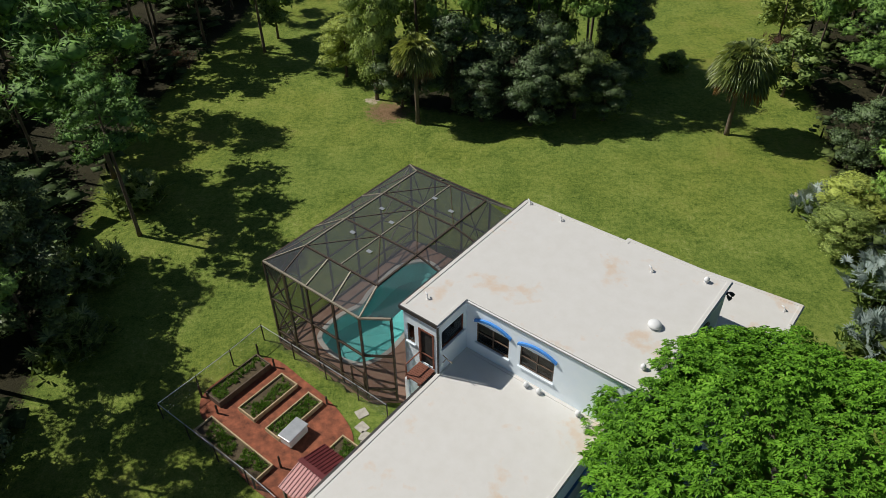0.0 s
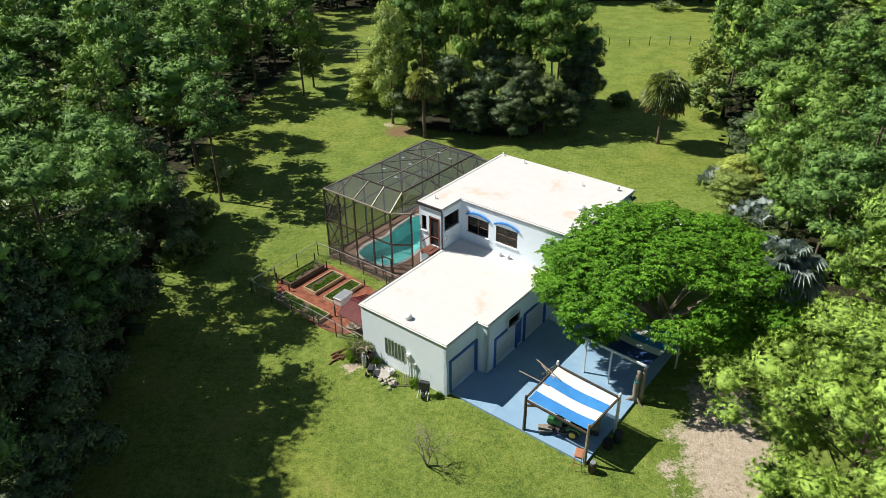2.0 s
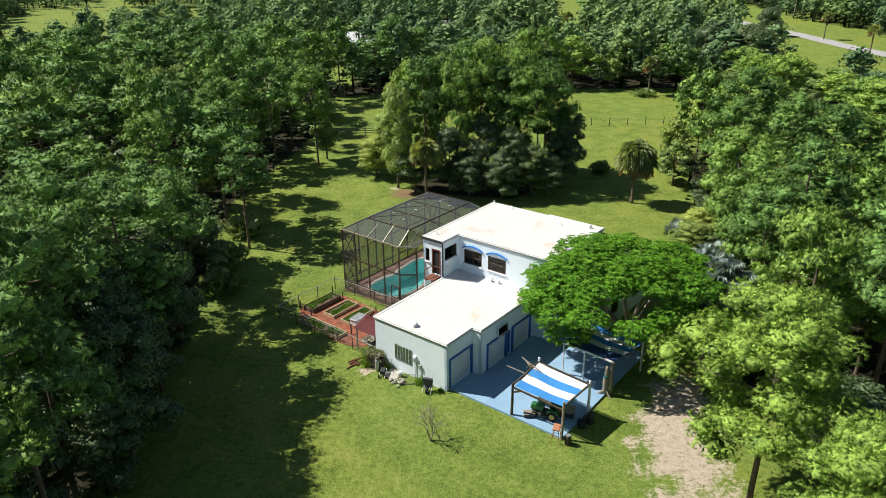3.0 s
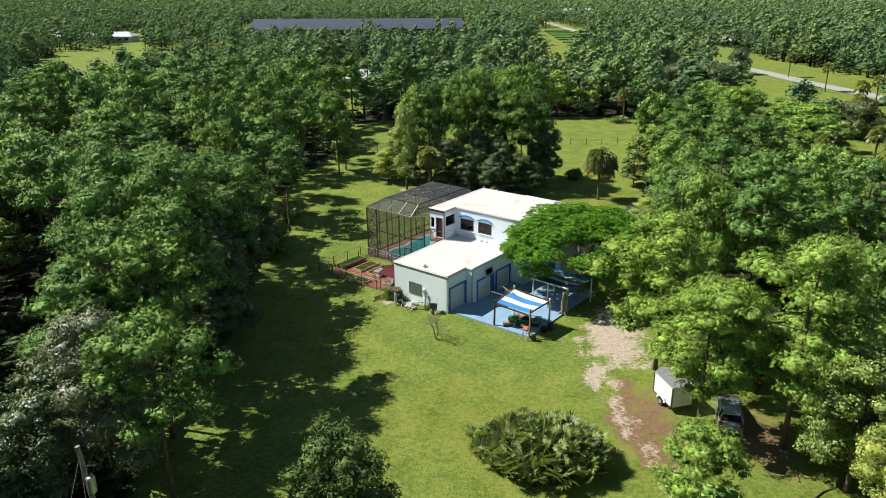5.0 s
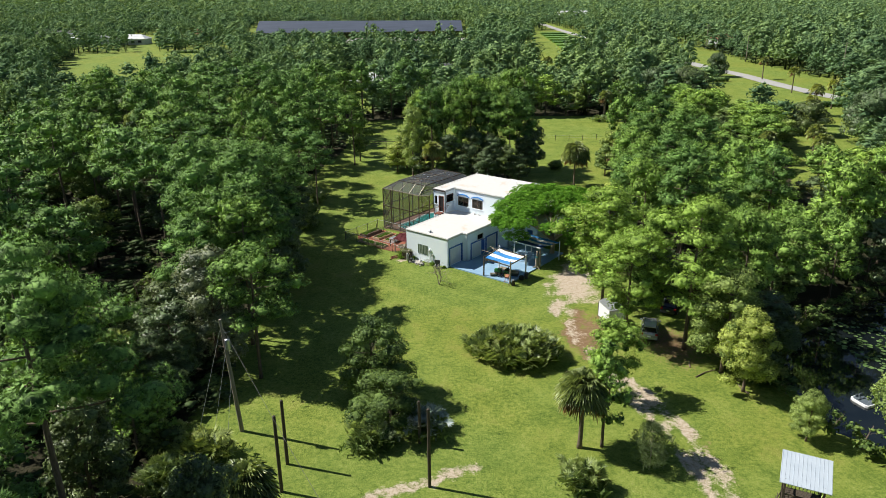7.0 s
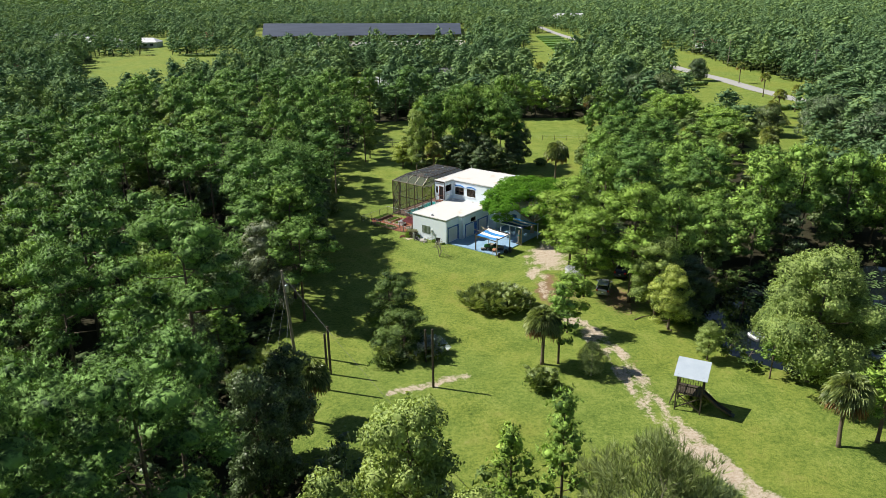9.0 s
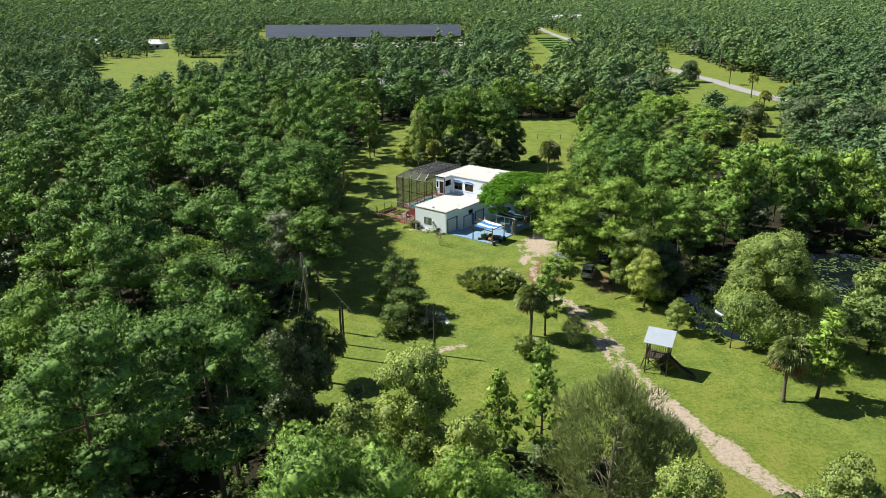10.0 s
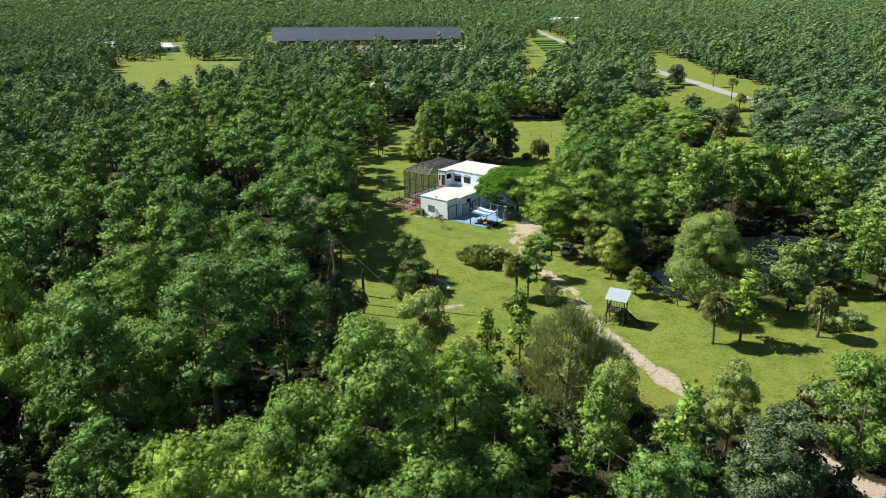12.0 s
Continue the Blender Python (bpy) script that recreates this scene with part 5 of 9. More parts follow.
part("rail", Geo().tube([(-0.42, -0.08, 0.06), (0.45, -0.08, 0.06)], 0.02, 5), GREY_WOOD, t)
part("rail", Geo().tube([(-0.32, 0.24, 0.62), (0.4, 0.24, 0.62)], 0.02, 5), GREY_WOOD, t)
for k in range(7):
    t = thing("firewood_branch", "dry brown branch on the grass", "branch", at_house(-7.6 + rng.normal() * 0.25, -1.3 + rng.normal() * 0.35, 0.05, 60 + rng.normal() * 25), "dry branches")
    part("wood", Geo().tube([(-0.6, 0, 0), (0, 0.05, 0.03), (0.7, 0, 0.02)], [0.05, 0.04, 0.02], 6), RED_WOOD, t)
for k, (u, v, s) in enumerate(((-7.2, -0.2, 0.9), (-6.8, -0.9, 0.6), (-5.3, -0.4, 0.45), (-2.2, -0.3, 0.4), (-1.7, -0.25, 0.35), (-0.4, -0.3, 0.25))):
    t = thing("weed_clump", "clump of long weeds against the house wall", "weeds", at_house(u, v), "weeds at the wall")
    r2 = np.random.default_rng(40 + k)
    c = np.stack([r2.normal(size=50) * 0.2 * s, r2.normal(size=50) * 0.15, np.zeros(50)], 1)
    tagged(part("foliage", tufts_of(c, r2, 9, s, 0.05), GARDEN_GREEN, t), kind="stuff")

t = thing("basketball_hoop", "basketball backboard and hoop on the garage wall", "basketball hoop", at_house(0.78, 5.55, 2.75))
part("backboard", Geo().box(0.12, 0.16, -0.65, 0.65, -0.33, 0.4), BOARD_GLASS, t, "clear smoky backboard")
part("border", Geo().bar((0.17, -0.65, -0.33), (0.17, 0.65, -0.33), 0.05).bar((0.17, -0.65, 0.4), (0.17, 0.65, 0.4), 0.05).bar((0.17, -0.65, -0.33), (0.17, -0.65, 0.4), 0.05).bar((0.17, 0.65, -0.33), (0.17, 0.65, 0.4), 0.05), WHITE_PAINT, t)
for y in (-0.3, 0.3):
    part("bracket", Geo().bar((0, y, 0), (0.12, y, 0), 0.06), DARK_EDGE, t)
part("rim", Geo().tube([(0.42 + 0.23 * math.cos(a * math.pi / 8), 0.23 * math.sin(a * math.pi / 8), -0.3) for a in range(17)], 0.015, 5, False), ORANGE, t, "orange rim")

# ---- striped canopies over the drive ----


def canopy(name, label, corners, stripes, mats, sag=0.12, nx=14):
    """Cloth stretched between four corners (a-b is one end, d-c the other), cut in stripes along it."""
    t = thing(name, label, "canopy", HOUSE)
    a, b, c, d = (Vector(p) for p in corners)
    for k in range(stripes):
        vs, fs = [], []
        m = 5
        for j in range(m + 1):
            s = (k + j / m) / stripes
            for i in range(nx + 1):
                r = i / nx
                p = a.lerp(b, r).lerp(d.lerp(c, r), s)
                p.z -= sag * math.sin(math.pi * r) * (0.4 + 0.6 * math.sin(math.pi * s)) + 0.015 * math.sin(9 * r + 5 * s)
                vs.append(p)
        w = nx + 1
        q = len(vs)
        vs += [p - Vector((0, 0, 0.012)) for p in vs]
        for j in range(m):
            for i in range(nx):
                o = j * w + i
                fs += [(o, o + 1, o + w + 1, o + w), (q + o + w, q + o + w + 1, q + o + 1, q + o)]
        part("cloth_stripe", Geo().add(vs, fs), mats[k % len(mats)], t, smooth=True)
    return t


cloth = canopy("striped_canopy", "blue and white striped cloth canopy on timber posts", [(5.25, 0.5, 2.42), (8.8, 0.45, 2.4), (9.0, 3.35, 2.5), (5.3, 3.4, 2.72)], 4, [CLOTH_BLUE, CLOTH_WHITE])
for u, v, h, m in ((5.1, 0.42, 2.62, DARK_WOOD), (8.87, 0.4, 2.78, PALE_BARK), (9.08, 3.45, 2.78, WHITE_PAINT), (5.22, 3.5, 3.05, WHITE_PAINT)):
    part("post", Geo().tube([(u, v, -0.05), (u + 0.02, v, h * 0.5), (u, v + 0.02, h - 0.03), (u, v + 0.02, h)], [0.1, 0.09, 0.08, 0.05], 9), m, cloth)
for a, b in (((5.1, 0.42, 2.3), (8.87, 0.4, 2.15)), ((8.87, 0.4, 2.42), (9.08, 3.45, 2.52)), ((5.22, 3.5, 2.7), (9.08, 3.45, 2.5)), ((5.1, 0.42, 2.45), (5.22, 3.5, 2.72)), ((5.1, 0.42, 1.9), (5.8, 0.42, 2.28))):
    part("beam", Geo().bar(a, b, 0.09, 0.11), DARK_WOOD, cloth)
for k, (p, q) in enumerate((((4.1, 3.1, 2.85), (5.9, 2.6, 2.66)), ((4.5, 3.0, 2.7), (5.6, 2.5, 2.6)), ((3.7, 1.9, 2.62), (5.6, 1.9, 2.55)))):
    part("pole", Geo().tube([p, q], 0.035, 7), PALE_BARK, cloth, "bare wooden pole tied to the canopy")
t = thing("bunting", "small coloured flags tied to the canopy post", "bunting", HOUSE)
for k, m in enumerate((TEAL, ORANGE, TRACTOR_YELLOW, RED_METAL)):
    u = 5.1 - 0.06 * k
    part("flag", Geo().add([(u, 3.3 - 0.25 * k, 2.75), (u, 3.12 - 0.25 * k, 2.72), (u, 3.2 - 0.25 * k, 2.45), (u + 0.01, 3.3 - 0.25 * k, 2.75), (u + 0.01, 3.12 - 0.25 * k, 2.72), (u + 0.01, 3.2 - 0.25 * k, 2.45)], [(0, 1, 2), (5, 4, 3), (0, 3, 4, 1), (1, 4, 5, 2), (2, 5, 3, 0)]), m, t)
part("string", Geo().tube([(5.2, 3.45, 2.85), (4.9, 2.3, 2.72)], 0.008, 4), WHITE_PAINT, t)

awn = canopy("striped_awning", "navy and white striped shade awning beside the house", [(5.2, 6.75, 2.72), (9.2, 6.6, 2.68), (9.6, 10.6, 2.35), (5.4, 10.8, 2.5)], 6, [CLOTH_NAVY, CLOTH_NAVY, CLOTH_WHITE, CLOTH_BLUE, CLOTH_WHITE, CLOTH_BLUE], 0.1)
part("beam", Geo().bar((5.1, 6.65, 2.72), (9.3, 6.5, 2.68), 0.1, 0.12), WHITE_PAINT, awn, "white front beam")
for u, v in ((5.36, 6.7), (7.0, 6.68), (9.6, 10.6), (5.4, 10.8)):
    part("post", Geo().box(u - 0.05, u + 0.05, v - 0.05, v + 0.05, 0, 2.7 if v < 8 else 2.5), WHITE_PAINT, awn, "white post")
t = thing("carved_post", "thick pale carved timber posts at the drive's edge", "timber post", at_house(8.85, 6.35, 0, 10))
part("trunk", Geo().tube([(0, 0, -0.05), (0.02, 0, 0.6), (0, 0.03, 1.2), (0.05, 0, 1.9), (0.02, 0, 2.3)], [0.2, 0.17, 0.19, 0.15, 0.12], 9), PALE_BARK, t, "", True)
part("trunk", Geo().tube([(0.3, 0.15, -0.05), (0.33, 0.13, 0.9), (0.3, 0.15, 1.7), (0.36, 0.15, 2.5)], [0.16, 0.15, 0.13, 0.1], 9), PALE_BARK, t, "", True)
part("band", Geo().tube([(0.0, 0, 1.5), (0.02, 0, 1.62)], 0.2, 10), TEAL, t)
for k in range(2):
    part("root", Geo().tube([(0.1, 0, 0.5), (0.4 * (1 - 2 * k), -0.2, 0.1), (0.6 * (1 - 2 * k), -0.3, 0)], [0.1, 0.07, 0.03], 6), PALE_BARK, t)

# ---- under the canopy ----
tr = thing("lawn_tractor", "green and yellow lawn tractor parked under the canopy", "tractor", at_house(7.0, 1.75, PAD, 195))


def wheel(parent, x, y, r, w, hub, tyre_mat=None):
    tyre = part("wheel", Geo().tube([(x, y - w / 2, r), (x, y - w / 2 + 0.03, r), (x, y + w / 2 - 0.03, r), (x, y + w / 2, r)], [r * 0.86, r, r, r * 0.86], 18), tyre_mat or RUBBER, parent)
    part("rim", Geo().tube([(x, y - w / 2 - 0.012, r), (x, y + w / 2 + 0.012, r)], r * 0.55, 14), hub, tyre)
    return tyre


wheel(tr, -0.45, -0.42, 0.33, 0.28, TRACTOR_YELLOW)
wheel(tr, -0.45, 0.42, 0.33, 0.28, TRACTOR_YELLOW)
wheel(tr, 0.75, -0.4, 0.21, 0.18, TRACTOR_YELLOW)
wheel(tr, 0.75, 0.4, 0.21, 0.18, TRACTOR_YELLOW)
part("hood", Geo().add([(0.2, -0.26, 0.4), (1.1, -0.22, 0.4), (1.1, 0.22, 0.4), (0.2, 0.26, 0.4), (0.2, -0.24, 0.86), (1.05, -0.18, 0.76), (1.05, 0.18, 0.76), (0.2, 0.24, 0.86)], [(3, 2, 1, 0), (4, 5, 6, 7), (0, 1, 5, 4), (1, 2, 6, 5), (2, 3, 7, 6), (3, 0, 4, 7)]), TRACTOR_GREEN, tr, round_edge=0.05)
part("chassis", Geo().box(-0.8, 1.0, -0.2, 0.2, 0.25, 0.42), DARK_EDGE, tr)
for s in (-1, 1):
    part("fender", Geo().tube([(-0.85, 0.42 * s, 0.5), (-0.65, 0.42 * s, 0.72), (-0.3, 0.42 * s, 0.72), (-0.1, 0.4 * s, 0.5)], 0.12, 7), TRACTOR_GREEN, tr)
part("seat", Geo().box(-0.6, -0.2, -0.22, 0.22, 0.72, 0.8).box(-0.66, -0.58, -0.22, 0.22, 0.76, 1.12), RUBBER, tr, "black seat", round_edge=0.03)
part("steering_wheel", Geo().tube([(0.1 + 0.02 * math.cos(a * math.pi / 6), 0.18 * math.sin(a * math.pi / 6), 1.0 + 0.18 * math.cos(a * math.pi / 6) * 0.5) for a in range(13)], 0.015, 5, False).tube([(0.25, 0, 0.8), (0.1, 0, 1.0)], 0.02, 5), DARK_EDGE, tr)
part("mower_deck", Geo().lathe([(0.45, 0.08), (0.5, 0.12), (0.48, 0.24), (0.2, 0.28)], (0.15, 0, 0), 16), DARK_EDGE, tr)

t = thing("tall_stool", "orange plastic seat on rusty metal legs by the post", "stool", at_house(8.75, -0.1, 0, 15))
part("seat", Geo().add([(-0.2, -0.2, 0.95), (0.2, -0.2, 0.95), (0.2, 0.2, 0.95), (-0.2, 0.2, 0.95), (-0.24, -0.24, 1.05), (0.24, -0.24, 1.05), (0.24, 0.24, 1.25), (-0.24, 0.24, 1.25)], [(3, 2, 1, 0), (4, 5, 6, 7), (0, 1, 5, 4), (1, 2, 6, 5), (2, 3, 7, 6), (3, 0, 4, 7)]), ORANGE, t, "faded orange seat", round_edge=0.04)
for x in (-1, 1):
    for y in (-1, 1):
        part("leg", Geo().tube([(0.15 * x, 0.15 * y, 0.96), (0.3 * x, 0.3 * y, -0.03)], 0.02, 6), ORANGE, t)
part("stretcher", Geo().bar((-0.22, -0.22, 0.5), (0.22, -0.22, 0.5), 0.02).bar((-0.22, 0.22, 0.5), (0.22, 0.22, 0.5), 0.02), ORANGE, t)
for u, v, r, h, m, lab in ((9.45, 0.15, 0.2, 0.7, DARK_WOOD, "short dark timber bollard in the grass"), (9.55, 2.9, 0.24, 0.75, DARK_TARP, "dark plastic barrel beside the canopy post"), (9.3, 2.2, 0.28, 0.5, RUBBER, "dark drum beside the canopy post")):
    t = thing("barrel", lab, "barrel", at_house(u, v, 0))
    part("shell", Geo().lathe([(r * 0.9, -0.03), (r, 0.06), (r * 1.05, h * 0.5), (r, h - 0.05), (r * 0.88, h)]), m, t, "", True)
    part("lid", Geo().lathe([(r * 0.8, h), (r * 0.78, h + 0.02)]), GALV if m is DARK_WOOD else m, t)
for k, (u, v, sx, sy, h) in enumerate(((6.3, 2.9, 0.5, 0.35, 0.45), (7.9, 2.6, 0.6, 0.4, 0.5), (6.1, 1.0, 0.35, 0.25, 0.3))):
    t = thing("tool_chest", "dark tool chest on the blue slab", "tool chest", at_house(u, v, PAD, 20 * k))
    part("body", Geo().box(-sx, sx, -sy, sy, 0, h * 0.75), DARK_TARP, t, round_edge=0.02)
    part("lid", Geo().box(-sx - 0.02, sx + 0.02, -sy - 0.02, sy + 0.02, h * 0.76, h), GREY_WOOD, t, round_edge=0.02)


# ---- cars and shed ----
def car(name, label, m, paint, length=4.4, width=1.74):
    t = thing(name, label, "car", m)
    h = width / 2
    # stations: x, half width, sill, waist
    st = [(-2.18, 0.66, 0.45, 0.80), (-2.12, 0.80, 0.28, 0.96), (-1.7, 0.86, 0.22, 1.0), (-0.6, 0.87, 0.2, 0.98), (0.6, 0.87, 0.2, 0.95), (1.3, 0.86, 0.22, 0.88), (1.9, 0.80, 0.28, 0.74), (2.15, 0.62, 0.38, 0.62)]
    k = length / 4.33
    vs, fs = [], []
    for x, w, lo, hi in st:
        vs += [(x * k, -w, lo), (x * k, -w * 1.0, (lo + hi) / 2), (x * k, -w * 0.95, hi), (x * k, 0, hi + 0.03), (x * k, w * 0.95, hi), (x * k, w, (lo + hi) / 2), (x * k, w, lo)]
    for i in range(len(st) - 1):
        for j in range(6):
            fs.append((i * 7 + j, i * 7 + 7 + j, i * 7 + 8 + j, i * 7 + 1 + j))
        fs.append((i * 7 + 6, i * 7 + 13, i * 7 + 7, i * 7))
    fs += [tuple(range(7)), tuple(range((len(st) - 1) * 7 + 6, (len(st) - 1) * 7 - 1, -1))]
    part("body", Geo().add(vs, fs), paint, t, smooth=False, round_edge=0.06)
    # cabin: base outline to roof outline
    base = [(-1.95, 0.74, 0.97), (-1.2, 0.80, 1.0), (0.2, 0.80, 0.98), (1.15, 0.72, 0.93)]
    roof = [(-1.5, 0.55, 1.40), (-0.9, 0.60, 1.46), (-0.1, 0.60, 1.48), (0.25, 0.56, 1.44)]
    vs = [(x * k, -w, z) for x, w, z in base] + [(x * k, w, z) for x, w, z in base] + [(x * k, -w, z) for x, w, z in roof] + [(x * k, w, z) for x, w, z in roof]
    fs = [(i, i + 1, 9 + i, 8 + i) for i in range(3)] + [(5 + i, 4 + i, 12 + i, 13 + i) for i in range(3)] + [(4, 0, 8, 12), (3, 7, 15, 11)]
    part("glazing", Geo().add(vs, fs), CAR_GLASS, t, "dark tinted windows")
    vs = [(x * k, s * w * 1.02, z + 0.005) for s in (-1, 1) for x, w, z in roof] + [(x * k, s * w * 0.9, z + 0.05) for s in (-1, 1) for x, w, z in roof]
    fs = [(8 + i, 9 + i, 13 + i, 12 + i) for i in range(3)] + [(i, i + 1, 9 + i, 8 + i) for i in range(3)] + [(5 + i, 4 + i, 12 + i, 13 + i) for i in range(3)] + [(4, 0, 8, 12), (3, 7, 15, 11)]
    part("roof", Geo().add(vs, fs), paint, t)
    for s in (-1, 1):
        for i in (0, 1, 3):
            part("pillar", Geo().bar((base[i][0] * k, s * base[i][1], base[i][2]), (roof[i][0] * k, s * roof[i][1], roof[i][2]), 0.07, 0.07), paint, t)
    part("spoiler", Geo().box(-1.72 * k, -1.42 * k, -0.56, 0.56, 1.40, 1.45), paint, t)
    for x in (-1.35, 1.35):
        for s in (-1, 1):
            wheel(t, x * k, s * (h - 0.12), 0.31, 0.2, GALV)
    for s in (-1, 1):
        part("tail_light", Geo().box(-2.19 * k, -2.02 * k, s * 0.68 - 0.13, s * 0.68 + 0.13, 0.78, 0.98), TAIL_RED, t, round_edge=0.02)
        part("headlight", Geo().box(1.95 * k, 2.1 * k, s * 0.6 - 0.14, s * 0.6 + 0.14, 0.58, 0.70), GLASS, t, round_edge=0.02)
        part("mirror", Geo().box(0.7 * k, 0.85 * k, s * 0.92 - 0.08, s * 0.92 + 0.08, 0.95, 1.07), paint, t, round_edge=0.02)
    part("rear_bumper", Geo().box(-2.22 * k, -2.1 * k, -0.78, 0.78, 0.35, 0.58), paint, t, round_edge=0.04)
    part("number_plate", Geo().box(-2.235 * k, -2.22 * k, -0.16, 0.16, 0.62, 0.74), WHITE_PAINT, t)
    return t


car("silver_hatchback", "silver hatchback car parked on straw under pines", pose(19.6, -6.9, 0, 0, 0, 72), SILVER)
car("dark_car", "dark blue car parked in deep shade under trees", pose(23.6, -1.2, 0, 0, 0, 62), BLACK_PAINT, 4.7)

def cargo_trailer():
    """A white enclosed box trailer on one axle, its long side along y."""
    t = thing("cargo_trailer", "white enclosed cargo trailer with a grey metal roof under pines", "trailer", pose(15.7, -6.1, 0, 0, 0, 14))
    w, ln, lo, hi = 1.72, 2.9, 0.42, 2.02
    nose = [(0, 0), (w, 0), (w, ln - 0.45), (w * 0.62, ln), (w * 0.38, ln), (0, ln - 0.45)]
    part("body", Geo().prism(nose, lo, hi), WHITE_PAINT, t, round_edge=0.02)
    cx, cy = w / 2, ln / 2
    lid = [(cx + (x - cx) * 1.03, cy + (y - cy) * 1.02) for x, y in nose]
    part("roof", Geo().prism(lid, hi + 0.003, hi + 0.05), GALV, t, "dull grey sheet metal roof", round_edge=0.015)
    for k in range(4):
        part("roof_bow", Geo().box(0.02, w - 0.02, 0.45 + 0.6 * k, 0.49 + 0.6 * k, hi + 0.05, hi + 0.062), GALV, t)
    for x, y in ((0, 0), (w, 0), (0, ln - 0.45), (w, ln - 0.45)):
        part("corner_trim", Geo().box(x - 0.035, x + 0.035, y - 0.035, y + 0.035, lo, hi), DARK_EDGE, t, "dark corner trim")
    for x in (0, w):
        d = 0.012 if x else -0.012
        part("sill_trim", Geo().box(min(x, x + d * 2), max(x, x + d * 2), 0.05, ln - 0.5, lo, lo + 0.08), DARK_EDGE, t)
    door = part("rear_door", Geo().box(0.1, w - 0.1, -0.03, -0.003, lo + 0.08, hi - 0.1), WHITE_PAINT, t, round_edge=0.008)
    part("latch_bar", Geo().bar((w * 0.5, -0.05, lo + 0.15), (w * 0.5, -0.05, hi - 0.15), 0.03), GALV, door, "steel latch bar")
    for x in (-0.1, w + 0.1):
        wh = part("wheel", Geo().tube([(x - 0.09, 1.2, 0.31), (x + 0.09, 1.2, 0.31)], 0.31, 18), RUBBER, t)
        part("rim", Geo().tube([(x - 0.095, 1.2, 0.31), (x + 0.095, 1.2, 0.31)], 0.17, 12), GALV, wh)
        part("fender", Geo().tube([(x, 0.72, 0.45), (x, 0.85, 0.66), (x, 1.2, 0.76), (x, 1.55, 0.66), (x, 1.68, 0.45)], 0.1, 6), WHITE_PAINT, t)
    part("tongue", Geo().bar((w * 0.2, ln - 0.4, 0.4), (w / 2, ln + 0.9, 0.4), 0.07).bar((w * 0.8, ln - 0.4, 0.4), (w / 2, ln + 0.9, 0.4), 0.07), DARK_EDGE, t)
    part("jack", Geo().tube([(w / 2, ln + 0.8, 0), (w / 2, ln + 0.8, 0.75)], 0.035), GALV, t)
    for x in (0.12, w - 0.12):
        part("tail_light", Geo().box(x - 0.05, x + 0.05, -0.02, 0.0, 0.5, 0.58), TAIL_RED, t)


cargo_trailer()

# ---- play tower ----
pt_ = thing("play_tower", "dark wooden play tower with a pale metal roof and slide", "play tower", pose(21.55, -33.8, 0, 0, 0, -26.5))
for x in (-1.1, 1.1):
    for y in (-0.95, 0.95):
        part("post", Geo().box(x - 0.06, x + 0.06, y - 0.06, y + 0.06, -0.05, 3.75 if y < 0 else 4.15), DARK_WOOD, pt_)
p = [(-1.45, -1.35, 3.62), (1.45, -1.35, 3.62), (1.45, 1.3, 4.28), (-1.45, 1.3, 4.28)]
rf = part("roof", Geo().add(p + [(x, y, z + 0.04) for x, y, z in p], [(3, 2, 1, 0), (4, 5, 6, 7), (0, 1, 5, 4), (1, 2, 6, 5), (2, 3, 7, 6), (3, 0, 4, 7)]), PALE_METAL, pt_, "pale corrugated metal roof")
for k in range(13):
    x = -1.42 + k * 0.236
    part("rib", Geo().bar((x, -1.35, 3.67), (x, 1.3, 4.33), 0.03, 0.008), PALE_METAL, rf)
for k in range(14):
    part("floor_board", Geo().box(-1.15, 1.15, -0.98 + k * 0.14, -0.85 + k * 0.14, 1.75, 1.8), DARK_WOOD, pt_)
for y in (-0.95, 0.95):
    part("rail", Geo().bar((-1.1, y, 2.6), (1.1, y, 2.6), 0.06, 0.09), DARK_WOOD, pt_)
    for k in range(10):
        x = -1.0 + k * 0.22
        part("baluster", Geo().bar((x, y, 1.8), (x, y, 2.58), 0.04), DARK_WOOD, pt_)
part("rail", Geo().bar((-1.1, -0.95, 2.6), (-1.1, 0.95, 2.6), 0.06, 0.09), DARK_WOOD, pt_)
for k in range(8):
    y = -0.8 + k * 0.23
    part("baluster", Geo().bar((-1.1, y, 1.8), (-1.1, y, 2.58), 0.04), DARK_WOOD, pt_)
for y in (-0.95, 0.95):
    for x0, x1 in ((-1.1, 1.1), (1.1, -1.1)):
        part("brace", Geo().bar((x0, y, 0.2), (x1, y, 1.7), 0.04, 0.09), DARK_WOOD, pt_)
sl = part("slide", Geo().add([(1.15, -0.3, 1.78), (1.15, 0.3, 1.78), (2.4, 0.3, 0.8), (3.6, 0.3, 0.2), (4.0, 0.3, 0.15), (4.0, -0.3, 0.15), (3.6, -0.3, 0.2), (2.4, -0.3, 0.8)] + [(1.15, -0.3, 1.72), (1.15, 0.3, 1.72), (2.4, 0.3, 0.74), (3.6, 0.3, 0.14), (4.0, 0.3, 0.09), (4.0, -0.3, 0.09), (3.6, -0.3, 0.14), (2.4, -0.3, 0.74)],
                         [(0, 1, 2, 7), (7, 2, 3, 6), (6, 3, 4, 5), (15, 10, 9, 8), (14, 11, 10, 15), (13, 12, 11, 14)]), DARK_TARP, pt_, "dark slide")
for y in (-0.32, 0.32):
    part("side", Geo().bar((1.15, y, 1.85), (2.4, y, 0.87), 0.04, 0.2).bar((2.4, y, 0.87), (3.7, y, 0.24), 0.04, 0.18), DARK_WOOD, sl)
